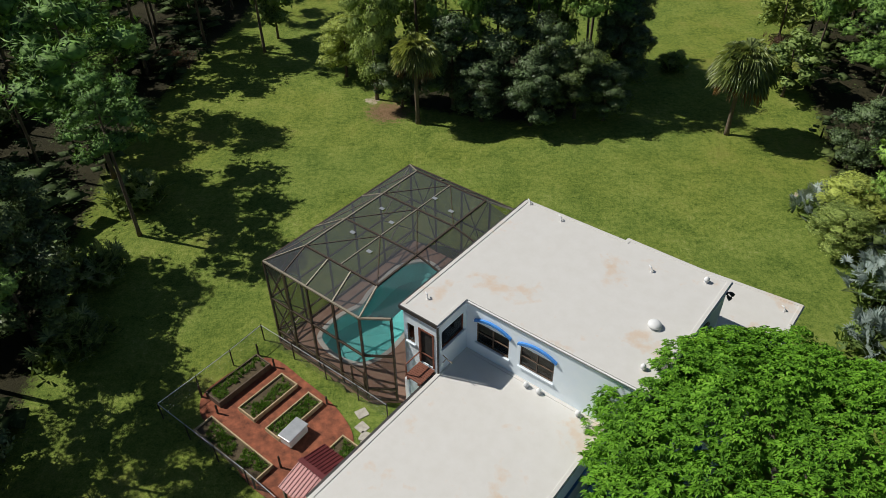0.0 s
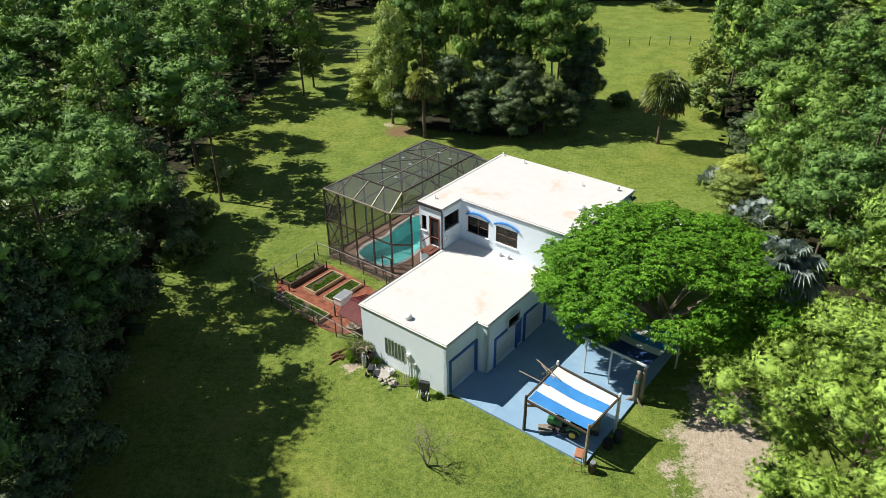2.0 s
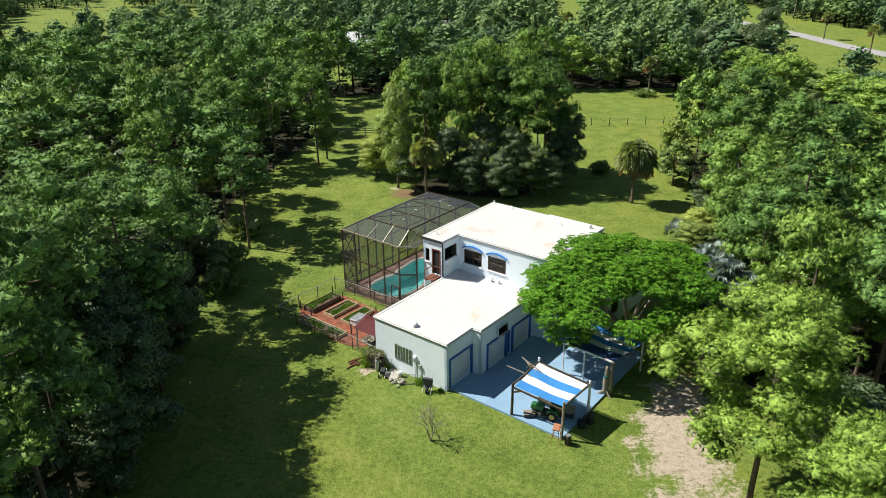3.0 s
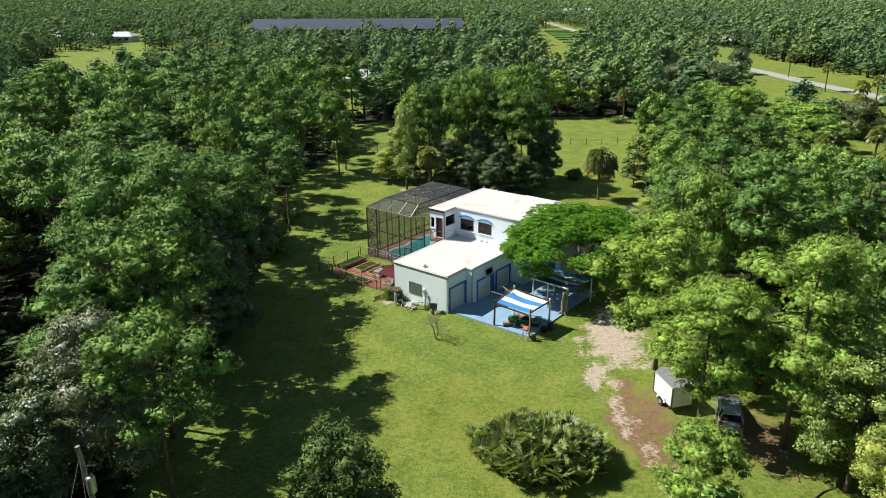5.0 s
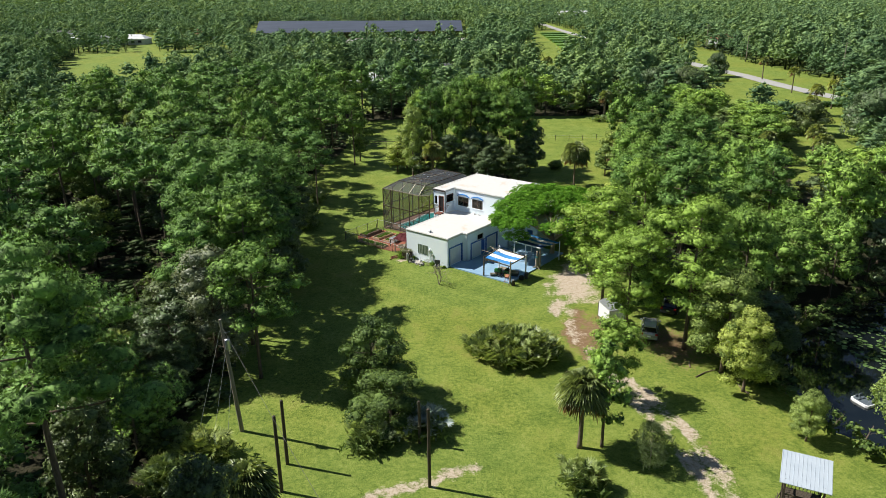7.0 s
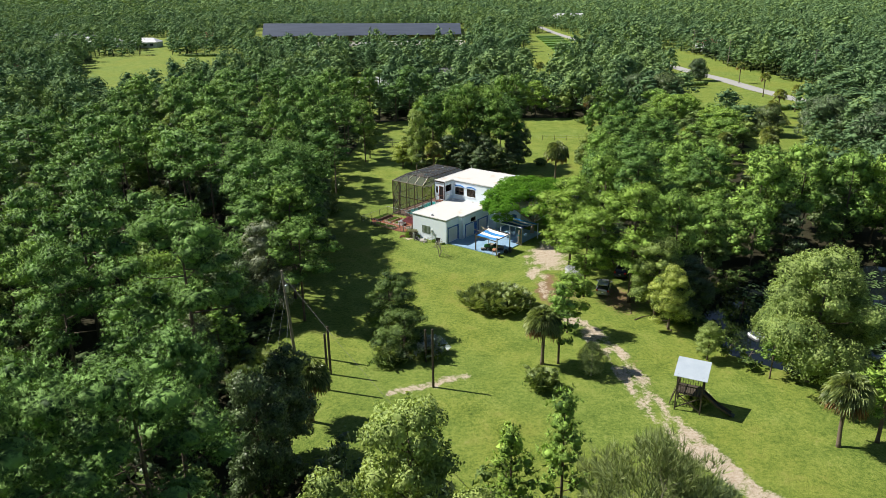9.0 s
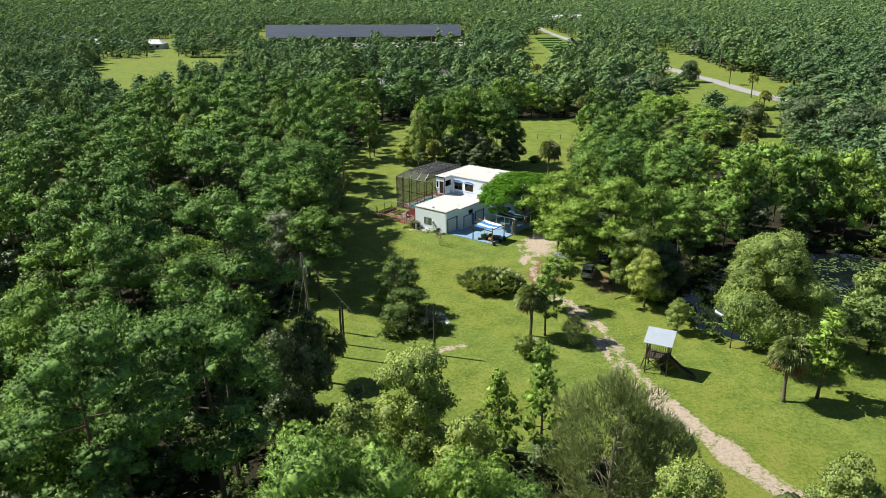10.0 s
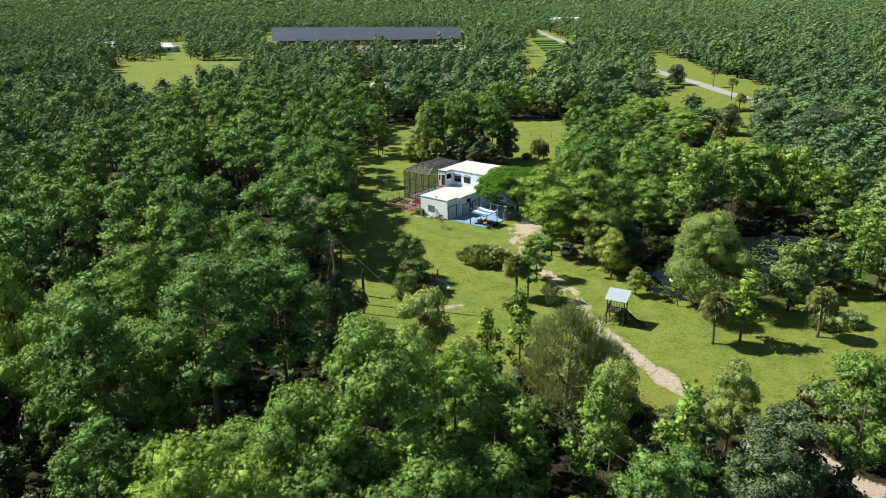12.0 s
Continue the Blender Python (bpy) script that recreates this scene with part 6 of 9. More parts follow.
for k in range(6):
    part("rung", Geo().bar((-1.35 - 0.06 * (5 - k), -0.3, 0.28 + 0.27 * k), (-1.35 - 0.06 * (5 - k), 0.3, 0.28 + 0.27 * k), 0.05), DARK_WOOD, pt_)
for y in (-0.32, 0.32):
    part("ladder_side", Geo().bar((-1.7, y, 0), (-1.15, y, 1.85), 0.05, 0.09), DARK_WOOD, pt_)

# ---- poles ----
def post_at(x, y, h, r=0.13, lean=(0, 0), name="timber_post", label="tall bare timber post standing in the lawn", mat=None):
    t = thing(name, label, "post", pose(x, y, 0), "timber posts")
    part("shaft", Geo().tube([(0, 0, -0.1), (lean[0] * 0.5, lean[1] * 0.5, h * 0.5), (lean[0], lean[1], h - 0.04), (lean[0], lean[1], h)], [r, r * 0.93, r * 0.85, r * 0.5], 10), mat or DARK_WOOD, t)
    return t


post_at(-12.3, -30.2, 6.1)
post_at(-12.5, -27.2, 5.4)
post_at(-2.1, -29.9, 6.3)
post_at(-2.9, -24.8, 3.7)
up = thing("utility_pole", "leaning timber utility pole with a grey transformer can", "utility pole", pose(-16.9, -23.0, 0))
part("shaft", Geo().tube([(0, 0, -0.1), (-0.3, 0, 5), (-0.62, 0, 9.7)], [0.17, 0.15, 0.11], 10), GREY_WOOD, up)
can = part("transformer", Geo().lathe([(0.17, 0), (0.2, 0.05), (0.2, 0.75), (0.21, 0.8), (0.08, 0.88)], (-0.2, -0.22, 7.35), 14), GALV, up, "pale grey transformer can", True)
for k in (-0.1, 0.1):
    part("bushing", Geo().lathe([(0.03, 0), (0.05, 0.06), (0.03, 0.1), (0.05, 0.16), (0.02, 0.24)], (-0.2 + k, -0.22, 8.2), 8), GREY_WOOD, can)
part("bracket", Geo().bar((-0.5, 0, 7.9), (-0.2, -0.15, 7.9), 0.06), GALV, up)
part("bracket", Geo().bar((-0.5, 0, 8.6), (0.05, -0.1, 8.75), 0.04), GALV, up)
for (x, y, z) in ((-2.9, -2.4, 9.3), (-1.6, -2.6, 7.2), (-0.6, -2.0, 5.0)):
    part("guy_wire", Geo().tube([(-0.6 * z / 9.7, 0, z), (x, y, 0.0)], 0.012, 5), GALV, up)
t = thing("power_line", "thin grey power line strung between poles", "cable", None)
part("wire", Geo().tube([(-17.5, -23.0, 9.3)] + [(-17.5 + 37 * s, -23 - 66 * s, 9.3 - 2.2 * math.sin(math.pi * s) + 1.5 * s) for s in (0.2, 0.4, 0.6, 0.8)] + [(19.5, -89, 10.8)], 0.014, 4), DARK_EDGE, t)

# paddock fence, brush pile and far gate
pad = thing("paddock_fence", "line of thin dark fence posts across the far lawn", "fence")
for k in range(11):
    x = 12.6 + 3.1 * k
    part("post", Geo().tube([(x, 88.2 + 0.09 * k, -0.05), (x, 88.2 + 0.09 * k, 1.3)], 0.06, 6), DARK_WOOD, pad)
part("wire", Geo().tube([(12.6, 88.2, 1.1), (43.6, 89.1, 1.1)], 0.01, 4), GALV, pad)
part("wire", Geo().tube([(12.6, 88.2, 0.6), (43.6, 89.1, 0.6)], 0.01, 4), GALV, pad)
gt = thing("paddock_gate", "grey timber rail fence at the end of the lawn", "fence")
for k in range(8):
    x = -19.5 + 2.2 * k
    part("post", Geo().tube([(x, 83.4, -0.05), (x, 83.4, 1.35)], 0.08, 6), GREY_WOOD, gt)
    if k < 7:
        for z in (0.45, 0.85, 1.22):
            part("rail", Geo().bar((x, 83.4, z), (x + 2.2, 83.4, z), 0.05, 0.12), GREY_WOOD, gt)
for x, y, r, seed in ((33.5, 65.9, 2.2, 71), (-26.5, 63.9, 1.6, 72)):
    rr = np.random.default_rng(seed)
    c = np.stack([rr.normal(size=260) * r * 0.5, rr.normal(size=260) * r * 0.35, np.abs(rr.normal(size=260)) * 0.35], 1)
    t = thing("brush_pile", "heap of dry reddish cut branches on the lawn", "brush pile", pose(x, y, 0))
    tagged(part("brushwood", tufts_of(c, rr, 6, 0.9, 0.05), DRY_STUFF, t), kind="stuff")
# old tub shell on the pond bank
t = thing("pedal_boat", "small white pedal boat with a dark well, afloat on the pond", "boat", pose(33.9, -19.6, -0.3, 0, 0, 20))
rim = [(-0.42, -0.85), (0.42, -0.85), (0.58, -0.65), (0.6, 0.5), (0.45, 0.85), (-0.45, 0.85), (-0.6, 0.5), (-0.58, -0.65)]
part("hull", Geo().prism(rim, 0.0, 0.3), WHITE_PAINT, t, "", False, 0.05)
part("well", Geo().prism([(a * 0.84, b * 0.88) for a, b in rim], 0.3, 0.312), BOAT_WELL, t, "dark blue-grey foot well")
for x in (-0.22, 0.22):
    part("seat", Geo().box(x - 0.16, x + 0.16, 0.15, 0.5, 0.312, 0.42).box(x - 0.16, x + 0.16, 0.46, 0.54, 0.4, 0.66), BOAT_WELL, t, "blue-grey plastic seat", False, 0.03)
part("handle", Geo().tube([(-0.2, -0.55, 0.3), (-0.2, -0.55, 0.5), (0.2, -0.55, 0.5), (0.2, -0.55, 0.3)], 0.02, 6), GALV, t)

# lily pads
rr = np.random.default_rng(9)
c = np.concatenate([np.stack([36 + rr.random(2600) * 30, -27 + rr.random(2600) * 26], 1), np.stack([44 + rr.random(2200) * 14, -24 + rr.random(2200) * 10], 1)])
keep = inside(POND, c[:, 0], c[:, 1]) & (np.array([noise.noise((a * 0.16, b * 0.16, 8)) for a, b in c]) > np.where(np.arange(len(c)) < 2600, -0.02, -0.3))
c = c[keep]
k = 7
a = np.arange(k) * 2 * math.pi / k
s = 0.12 + 0.16 * rr.random((len(c), 1, 1))
v = np.concatenate([c[:, None] + np.stack([np.cos(a), np.sin(a)], 1)[None] * s, np.full((len(c), k, 1), -0.205)], 2).reshape(-1, 3)
tri = np.array([(0, i, i + 1) for i in range(1, k - 1)])
f = (tri[None] + np.arange(len(c))[:, None, None] * k).reshape(-1, 3)
tagged(new("lily_pads", to_mesh("lily_pads", (v, f), LILY)), "round green lily pads floating on the pond", "lily pads", kind="stuff")

# ---- trees ----
RNG = np.random.default_rng(7)


def unit(a):
    return a / np.maximum(np.linalg.norm(a, axis=-1, keepdims=True), 1e-6)


def tufts(c, d, k, length, width, spread, rng):
    """Bundles of k narrow blades at each place c, leaning along d."""
    n = len(c)
    dirs = unit(d[:, None] + spread * rng.normal(size=(n, k, 3)))
    side = unit(np.cross(dirs, rng.normal(size=(n, k, 3)))) * width / 2
    tip = c[:, None] + dirs * length * (0.65 + 0.6 * rng.random((n, k, 1)))
    v = np.stack([c[:, None] - side, c[:, None] + side, tip], 2).reshape(-1, 3)
    return v, np.arange(len(v)).reshape(-1, 3)


def turned_out(v, f, nrm, soft=0.75):
    """Winds each triangle so that it faces along nrm, and lets its shading lean that way."""
    a, b, c = v[f[:, 0]], v[f[:, 1]], v[f[:, 2]]
    g = unit(np.cross(b - a, c - a))
    w = nrm[f[:, 0]]
    back = np.sum(g * w, 1) < 0
    f = f.copy()
    f[back] = f[back][:, ::-1]
    g[back] *= -1
    own = np.zeros_like(v)
    for k in range(3):
        own[f[:, k]] = g
    return v, f, unit(nrm * soft + own * (1 - soft))


def leaves(c, nrm, length, width, rng):
    """Leaf blades, each a bent lozenge, facing roughly along nrm."""
    n = len(c)
    out = unit(nrm)
    nrm = unit(out + 0.5 * rng.normal(size=(n, 3)))
    d = unit(np.cross(nrm, rng.normal(size=(n, 3))))
    s = np.cross(nrm, d)
    l = (length * (0.6 + 0.8 * rng.random((n, 1)))) / 2
    w = l * width / length
    v = np.stack([c - d * l, c + s * w + nrm * w * 0.35, c + d * l, c - s * w + nrm * w * 0.35], 1).reshape(-1, 3)
    i = np.arange(n)[:, None] * 4
    f = np.concatenate([i + [0, 1, 2], i + [0, 2, 3]], 1).reshape(-1, 3)
    return turned_out(v, f, np.repeat(out, 4, 0), 0.55)


def join(parts):
    vs, fs, ns, n = [], [], [], 0
    for p in parts:
        vs.append(p[0])
        fs.append(p[1] + n)
        ns += [p[2]] if len(p) > 2 else []
        n += len(p[0])
    both = np.concatenate(vs), np.concatenate(fs)
    return (*both, np.concatenate(ns)) if len(ns) == len(vs) else both


def ball_points(n, rng):
    return unit(rng.normal(size=(n, 3))) * (rng.random((n, 1)) ** (1 / 2.2))


PHI = (1 + 5 ** 0.5) / 2
ICO_V = unit(np.array([(-1, PHI, 0), (1, PHI, 0), (-1, -PHI, 0), (1, -PHI, 0), (0, -1, PHI), (0, 1, PHI), (0, -1, -PHI), (0, 1, -PHI), (PHI, 0, -1), (PHI, 0, 1), (-PHI, 0, -1), (-PHI, 0, 1)], float))
ICO_F = np.array([(0, 11, 5), (0, 5, 1), (0, 1, 7), (0, 7, 10), (0, 10, 11), (1, 5, 9), (5, 11, 4), (11, 10, 2), (10, 7, 6), (7, 1, 8), (3, 9, 4), (3, 4, 2), (3, 2, 6), (3, 6, 8), (3, 8, 9), (4, 9, 5), (2, 4, 11), (6, 2, 10), (8, 6, 7), (9, 8, 1)])


def puffs(c, size, rng, rough=0.3):
    """Uneven close lumps in place of twigs and old leaves, one at each place; size is (n, 3). In crowns they are added
    to block light.
    """
    n, iv, fi = len(c), ICO_V, ICO_F
    v = c[:, None] + iv[None] * size[:, None] * (1 - rough / 2 + rough * rng.random((n, len(iv), 1)))
    f = (fi[None] + np.arange(n)[:, None, None] * len(iv)).reshape(-1, 3)
    return v.reshape(-1, 3), f, np.tile(iv, (n, 1))


def clump_places(n, h, base, r, rng, top=2.0, lean=(0, 0)):
    """Places for clumps of foliage inside a crown of uneven outline."""
    out = []
    lobes = rng.random(5) * 2 * math.pi
    for i in range(n):
        s = (i + 0.5) / n
        z = base + (h - base) * s
        prof = max(0.12, (1 - abs((s - 0.38) / 0.66) ** top))
        a = i * 2.39996 + rng.normal() * 0.4
        uneven = 0.8 + 0.28 * math.cos(2 * (a - lobes[0])) * math.cos(a - lobes[1]) + 0.15 * math.cos(3 * (a - lobes[2]) + z)
        rad = r * prof * uneven * (0.55 + 0.45 * math.sqrt(rng.random()))
        out.append((rad * math.cos(a) + lean[0] * s, rad * math.sin(a) + lean[1] * s, z + rng.normal() * 0.2))
    return np.array(out)


def trunk_and_limbs(h, radius, places, base, rng, n_limbs, sides=7, bend=0.35, limb=0.3):
    g = Geo()
    b = rng.normal(size=2) * bend
    path = [(b[0] * s * s, b[1] * s * s, h * s - 0.1) for s in (0, 0.08, 0.25, 0.5, 0.75, 0.95)]
    g.tube(path, [radius * 1.35, radius, radius * 0.88, radius * 0.7, radius * 0.42, radius * 0.12], sides)
    pick = places[rng.permutation(len(places))[:n_limbs]]
    for p in pick:
        rad = math.hypot(p[0], p[1])
        z0 = max(min(p[2] - rad * 0.45, h * 0.92), base * 0.75)
        s = (z0 + 0.1) / h
        a = Vector((b[0] * s * s, b[1] * s * s, z0))
        e = Vector(p)
        m = a.lerp(e, 0.55) + Vector((0, 0, -0.06 * rad))
        r = radius * limb
        g.tube([a, m, e], [r, r * 0.6, r * 0.2], max(3, sides - 3), False)
    return g


def lobe_surface(c, R, squash, density, rng, under=-0.3):
    """Places and outward directions on the outside of a heap of lobes, and the lobe's own size."""
    pos, out = [], []
    sq = np.array([1, 1, squash])
    for i in range(len(c)):
        n = int(density * 4 * math.pi * R[i] ** 2 * (0.35 + 0.65 * squash))
        d = unit(rng.normal(size=(n, 3)))
        d = d[d[:, 2] > under]
        wob = 1 + 0.12 * np.sin(5 * d[:, 0] + 3 * i) * np.cos(4 * d[:, 1] + i)
        p = c[i] + d * sq * (R[i] * wob)[:, None]
        hidden = np.zeros(len(p), bool)
        for j in range(len(c)):
            if j != i and np.linalg.norm(c[i] - c[j]) < R[i] + R[j]:
                hidden |= np.linalg.norm((p - c[j]) / sq, axis=1) < R[j] * 0.88
        pos.append(p[~hidden])
        out.append(unit(d / sq)[~hidden])
    return np.concatenate(pos), np.concatenate(out)


def bodies(c, R, squash, rng, fine, shrink=0.8):
    """The close-set inner leaves of the lobes, turned every way."""
    per = 40 if fine else 14
    n = len(c)
    off = ball_points(n * per, rng).reshape(n, per, 3) * (R[:, None] * np.array([1, 1, squash]) * shrink)[:, None]
    size = np.repeat(np.minimum(R * 0.5, 0.5) if fine else R * 0.7, per)[:, None]
    p = (c[:, None] + off).reshape(-1, 3)
    d = unit(rng.normal(size=p.shape))
    e = unit(np.cross(d, rng.normal(size=p.shape)))
    ln, w = size * (0.7 + 0.6 * rng.random((n * per, 1))), size * 0.3
    v = np.stack([p - d * ln * 0.5 + e * w * 0.6, p - d * ln * 0.5 - e * w * 0.6, p + d * ln * 0.5], 1).reshape(-1, 3)
    nn = np.repeat(unit(off.reshape(-1, 3) + [0, 0, 0.05]), 3, 0)
    return turned_out(v, np.arange(len(v)).reshape(-1, 3), nn, 0.5)


def clustered(pos, out, k, spread, rng):
    """k places in a small rounded cluster at each of pos."""
    n = len(pos)
    off = rng.normal(size=(n, k, 3)) * spread
    off = off - out[:, None] * np.sum(off * out[:, None], 2, keepdims=True) * 0.55
    off = off - out[:, None] * np.sum(off ** 2, 2, keepdims=True) * (0.4 / spread)
    return (pos[:, None] + off).reshape(-1, 3), unit(np.repeat(out, k, 0) + off.reshape(-1, 3) * (0.45 / spread))


def needles(c, out, k, length, width, rng):
    """Rosettes of k needles round each twig end, splayed outwards and up."""
    n = len(c)
    o = out[:, None] + 0.3 * rng.normal(size=(n, k, 3))
    flat = np.cross(o, rng.normal(size=(n, k, 3)))
    dirs = unit(unit(flat) + out[:, None] * (0.15 + 1.3 * rng.random((n, k, 1)) ** 2))
    side = unit(np.cross(dirs, o)) * width / 2
    ln = length * (0.6 + 0.6 * rng.random((n, k, 1)))
    root = c[:, None] + dirs * ln * 0.05
    v = np.stack([root + side, root - side, c[:, None] + dirs * ln], 2).reshape(-1, 3)
    nn = np.repeat(unit(out[:, None] + dirs * 1.1).reshape(-1, 3), 3, 0)
    return turned_out(v, np.arange(len(v)).reshape(-1, 3), nn, 0.7)


def flakes(c, nrm, size, rng, turn=0.4):
    """Single small sprays that face roughly along nrm."""
    n = len(c)
    out = unit(nrm)
    nrm = unit(out + turn * rng.normal(size=(n, 3)))
    d = unit(np.cross(nrm, rng.normal(size=(n, 3))))
    e = np.cross(nrm, d)
    l = size * (0.6 + 0.8 * rng.random((n, 1)))
    v = np.stack([c - d * l * 0.45 + e * l * 0.28, c - d * l * 0.4 - e * l * 0.3, c + d * l * 0.6], 1).reshape(-1, 3)
    return turned_out(v, np.arange(len(v)).reshape(-1, 3), np.repeat(out, 3, 0), 0.7)


def pine_frame(rng, h, r, base, n_limbs, per, pad, shape):
    """A straight trunk whose limbs end in flat pads of foliage: the pads' places and sizes, and the wood."""
    g = Geo()
    b = rng.normal(size=2) * 0.02 * h
    radius = 0.0085 * h + 0.03

    def stem(z):
        u = z / h
        return np.array([b[0] * u * u, b[1] * u * u, z])
    g.tube([tuple(stem(h * u - 0.1)) for u in (0, 0.06, 0.3, 0.6, 0.85, 0.97)], [radius * 1.35, radius, radius * 0.9, radius * 0.68, radius * 0.35, radius * 0.12], 7)
    c, R = [], []
    side_on = rng.random() * 6.28
    for i in range(n_limbs):
        s = (i + 0.3 + 0.5 * rng.random()) / n_limbs
        a = i * 2.39996 + rng.normal() * 0.35
        if shape == "umbrella":
            reach = r * (0.98 - 0.72 * s ** 2.6) * (0.68 + 0.4 * rng.random())
            rise = 0.10 + 0.75 * s
        elif shape == "round":
            reach = r * math.sin(math.pi * (0.16 + 0.76 * s)) * (0.72 + 0.36 * rng.random())
            rise = 0.05 + 0.6 * s
        else:
            reach = r * (1.02 - 0.86 * s) * (0.7 + 0.4 * rng.random())
            rise = 0.35 + 0.4 * s
        reach *= 1 + 0.22 * math.cos(a - side_on)
        z0 = h * (base + (0.95 - base) * s)
        a0 = stem(z0)
        way = np.array([math.cos(a), math.sin(a), 0.0])
        across = np.array([-way[1], way[0], 0.0])
        tip = a0 + way * reach + [0, 0, reach * rise * 0.55]
        tip[2] = min(tip[2], h - pad * 0.35)
        bend = a0 + way * reach * 0.5 + [0, 0, reach * rise * 0.12]
        k = radius * (0.42 - 0.26 * s)
        g.tube([tuple(a0), tuple(bend), tuple(tip)], [k, k * 0.62, k * 0.22], 4, False)
        for j in range(per):
            u = (1.0, 0.72, 0.86, 0.5, 0.95)[j % 5]
            w = (0.0, 0.34, -0.36, 0.12, 0.5)[j % 5] * reach * (0.7 + 0.5 * rng.random())
            q = a0 * (1 - u) ** 2 + 2 * u * (1 - u) * bend + u * u * tip
            e = q + across * w * (1 if i % 2 else -1) + [0, 0, 0.25 * pad * rng.normal() + 0.15 * abs(w)]
            if j and rng.random() < 0.14:
                continue
            if abs(w) > 0.1:
                g.tube([tuple(q), tuple(e)], [k * 0.34, k * 0.14], 3, False)
            c.append(e)
            R.append(pad * (0.72 + 0.5 * rng.random()) * (1.0 if j == 0 else 0.85))
    c.append(stem(h - pad * 0.4))
    R.append(pad * 0.85)
    return np.array(c), np.array(R), g


#         limbs, pads on each, pad size, twig ends, needles, their length and width, inner sprays, their size
PINE_DETAIL = {"finest": (16, 4, 0.24, 9.0, 24, 0.25, 0.034, 16.0, 0.22), "fine": (14, 4, 0.26, 6.5, 16, 0.29, 0.050, 11.0, 0.28), "far": (10, 3, 0.33, 2.2, 8, 0.50, 0.14, 6.0, 0.45)}


def make_pine(seed, h, r, detail="fine", mat=None, base=0.42, shape="umbrella", thick=1.0):
    """A pine whose foliage stands in separate pads of needle rosettes, open between them."""
    rng = np.random.default_rng(seed)
    n_limbs, per, share, twigs, k, ln, wd, inner, spray = PINE_DETAIL[detail]
    n_limbs = round(n_limbs * thick)
    c, R, wood_geo = pine_frame(rng, h, r, base, n_limbs, per, r * share, shape)
    squash = 0.66 if shape == "umbrella" else 0.85
    pos, out = lobe_surface(c, R, squash, twigs, rng, -0.35)
    pos = pos + out * (rng.random((len(pos), 1)) - 0.4) * 0.45
    crown = [needles(pos, unit(out + [0, 0, 0.25]), k, ln, wd, rng)]
    pos, out = lobe_surface(c, R * 0.8, squash, inner, rng, -0.6)
    crown.append(flakes(pos, out + [0, 0, 0.15], spray, rng, 0.6))
    crown.append(puffs(c - [0, 0, 0.12], R[:, None] * [0.66, 0.66, 0.62 * squash], rng, 0.6))
    return wood_geo, join(crown), mat or PINE, BARK


def make_broad(seed, h, r, fine=True, mat=None, base=0.22, leaf_len=0.3, n=None, bark=None):
    """Leafy crowns of separate lobes, with the leaves in sprays."""
    rng = np.random.default_rng(seed)
    n = n or (32 if fine else 16)
    c = clump_places(n, h - r * 0.14, h * base, r * 0.86, rng, 2.6)
    R = r * (0.32 if fine else 0.34) * (0.6 + 0.75 * rng.random(n))
    squash = 0.75
    ll = leaf_len * 0.72 if fine else leaf_len * 1.6
    pos, out = lobe_surface(c, R, squash, 3.6 if fine else 1.5, rng, -0.45)
    pos = pos + out * (rng.random((len(pos), 1)) - 0.55) * 0.4
    pos, out = clustered(pos, out, 13 if fine else 8, 0.2 if fine else 0.32, rng)
    crown = [leaves(pos, out + [0, 0, 0.25], ll, ll * 0.55, rng)]
    pos, out = lobe_surface(c, R * 0.88, squash, 20.0 if fine else 5.0, rng, -0.5)
    crown.append(flakes(pos, out, 0.2 if fine else 0.45, rng, 0.6))
    crown.append(puffs(c, R[:, None] * [0.6, 0.6, 0.58 * squash], rng, 0.7))
    return trunk_and_limbs(h * 0.85, 0.014 * h + 0.03, c, h * base, rng, n if fine else 6, 7 if fine else 5), join(crown), mat or OAK, bark or BARK


def make_wispy(seed, h, r):
    """A grey feathery tree of fine upright and drooping shoots."""
    rng = np.random.default_rng(seed)
    n, per = 96, 40
    c = clump_places(n, h - 0.5, h * 0.15, r, rng, 3.0)
    off = ball_points(n * per, rng) * [0.9, 0.9, 0.8]
    cc = np.repeat(c, per, 0)
    out = unit(off * 0.6 + [0.1, 0, 0.7] + 0.5 * unit(cc - [0, 0, h * 0.3]))
    crown = tufts(cc + off, out, 6, 0.62, 0.046, 0.45, rng)
    return trunk_and_limbs(h * 0.9, 0.15, c, h * 0.15, rng, 40, 7, limb=0.28), crown, WISPY, PALE_BARK


def fan(at, way, up, radius, blades, rng, droop=0.25, stiff=0.06):
    """A palmate fan leaf: narrow pointed blades round the end of a stalk."""
    way = unit(way)
    side = unit(np.cross(way, up))
    nrm = np.cross(side, way)
    ang = np.linspace(-1.75, 1.75, blades)
    d = np.cos(ang)[:, None] * way + np.sin(ang)[:, None] * side
    d = unit(d + nrm * 0.12 * np.abs(np.sin(ang))[:, None])
    ln = radius * (0.75 + 0.3 * np.cos(ang))[:, None] * (0.9 + 0.2 * rng.random((blades, 1)))
    w = unit(np.cross(d, nrm)) * radius * 0.085
    mid = at + d * ln * 0.55
    tip = at + d * ln + np.array([0, 0, -droop * radius]) * (0.6 + 0.8 * rng.random((blades, 1)))
    v = np.stack([np.repeat(at[None], blades, 0), mid + w, tip, mid - w], 1).reshape(-1, 3)
    i = np.arange(blades)[:, None] * 4
    return v, np.concatenate([i + [0, 1, 2], i + [0, 2, 3]], 1).reshape(-1, 3)


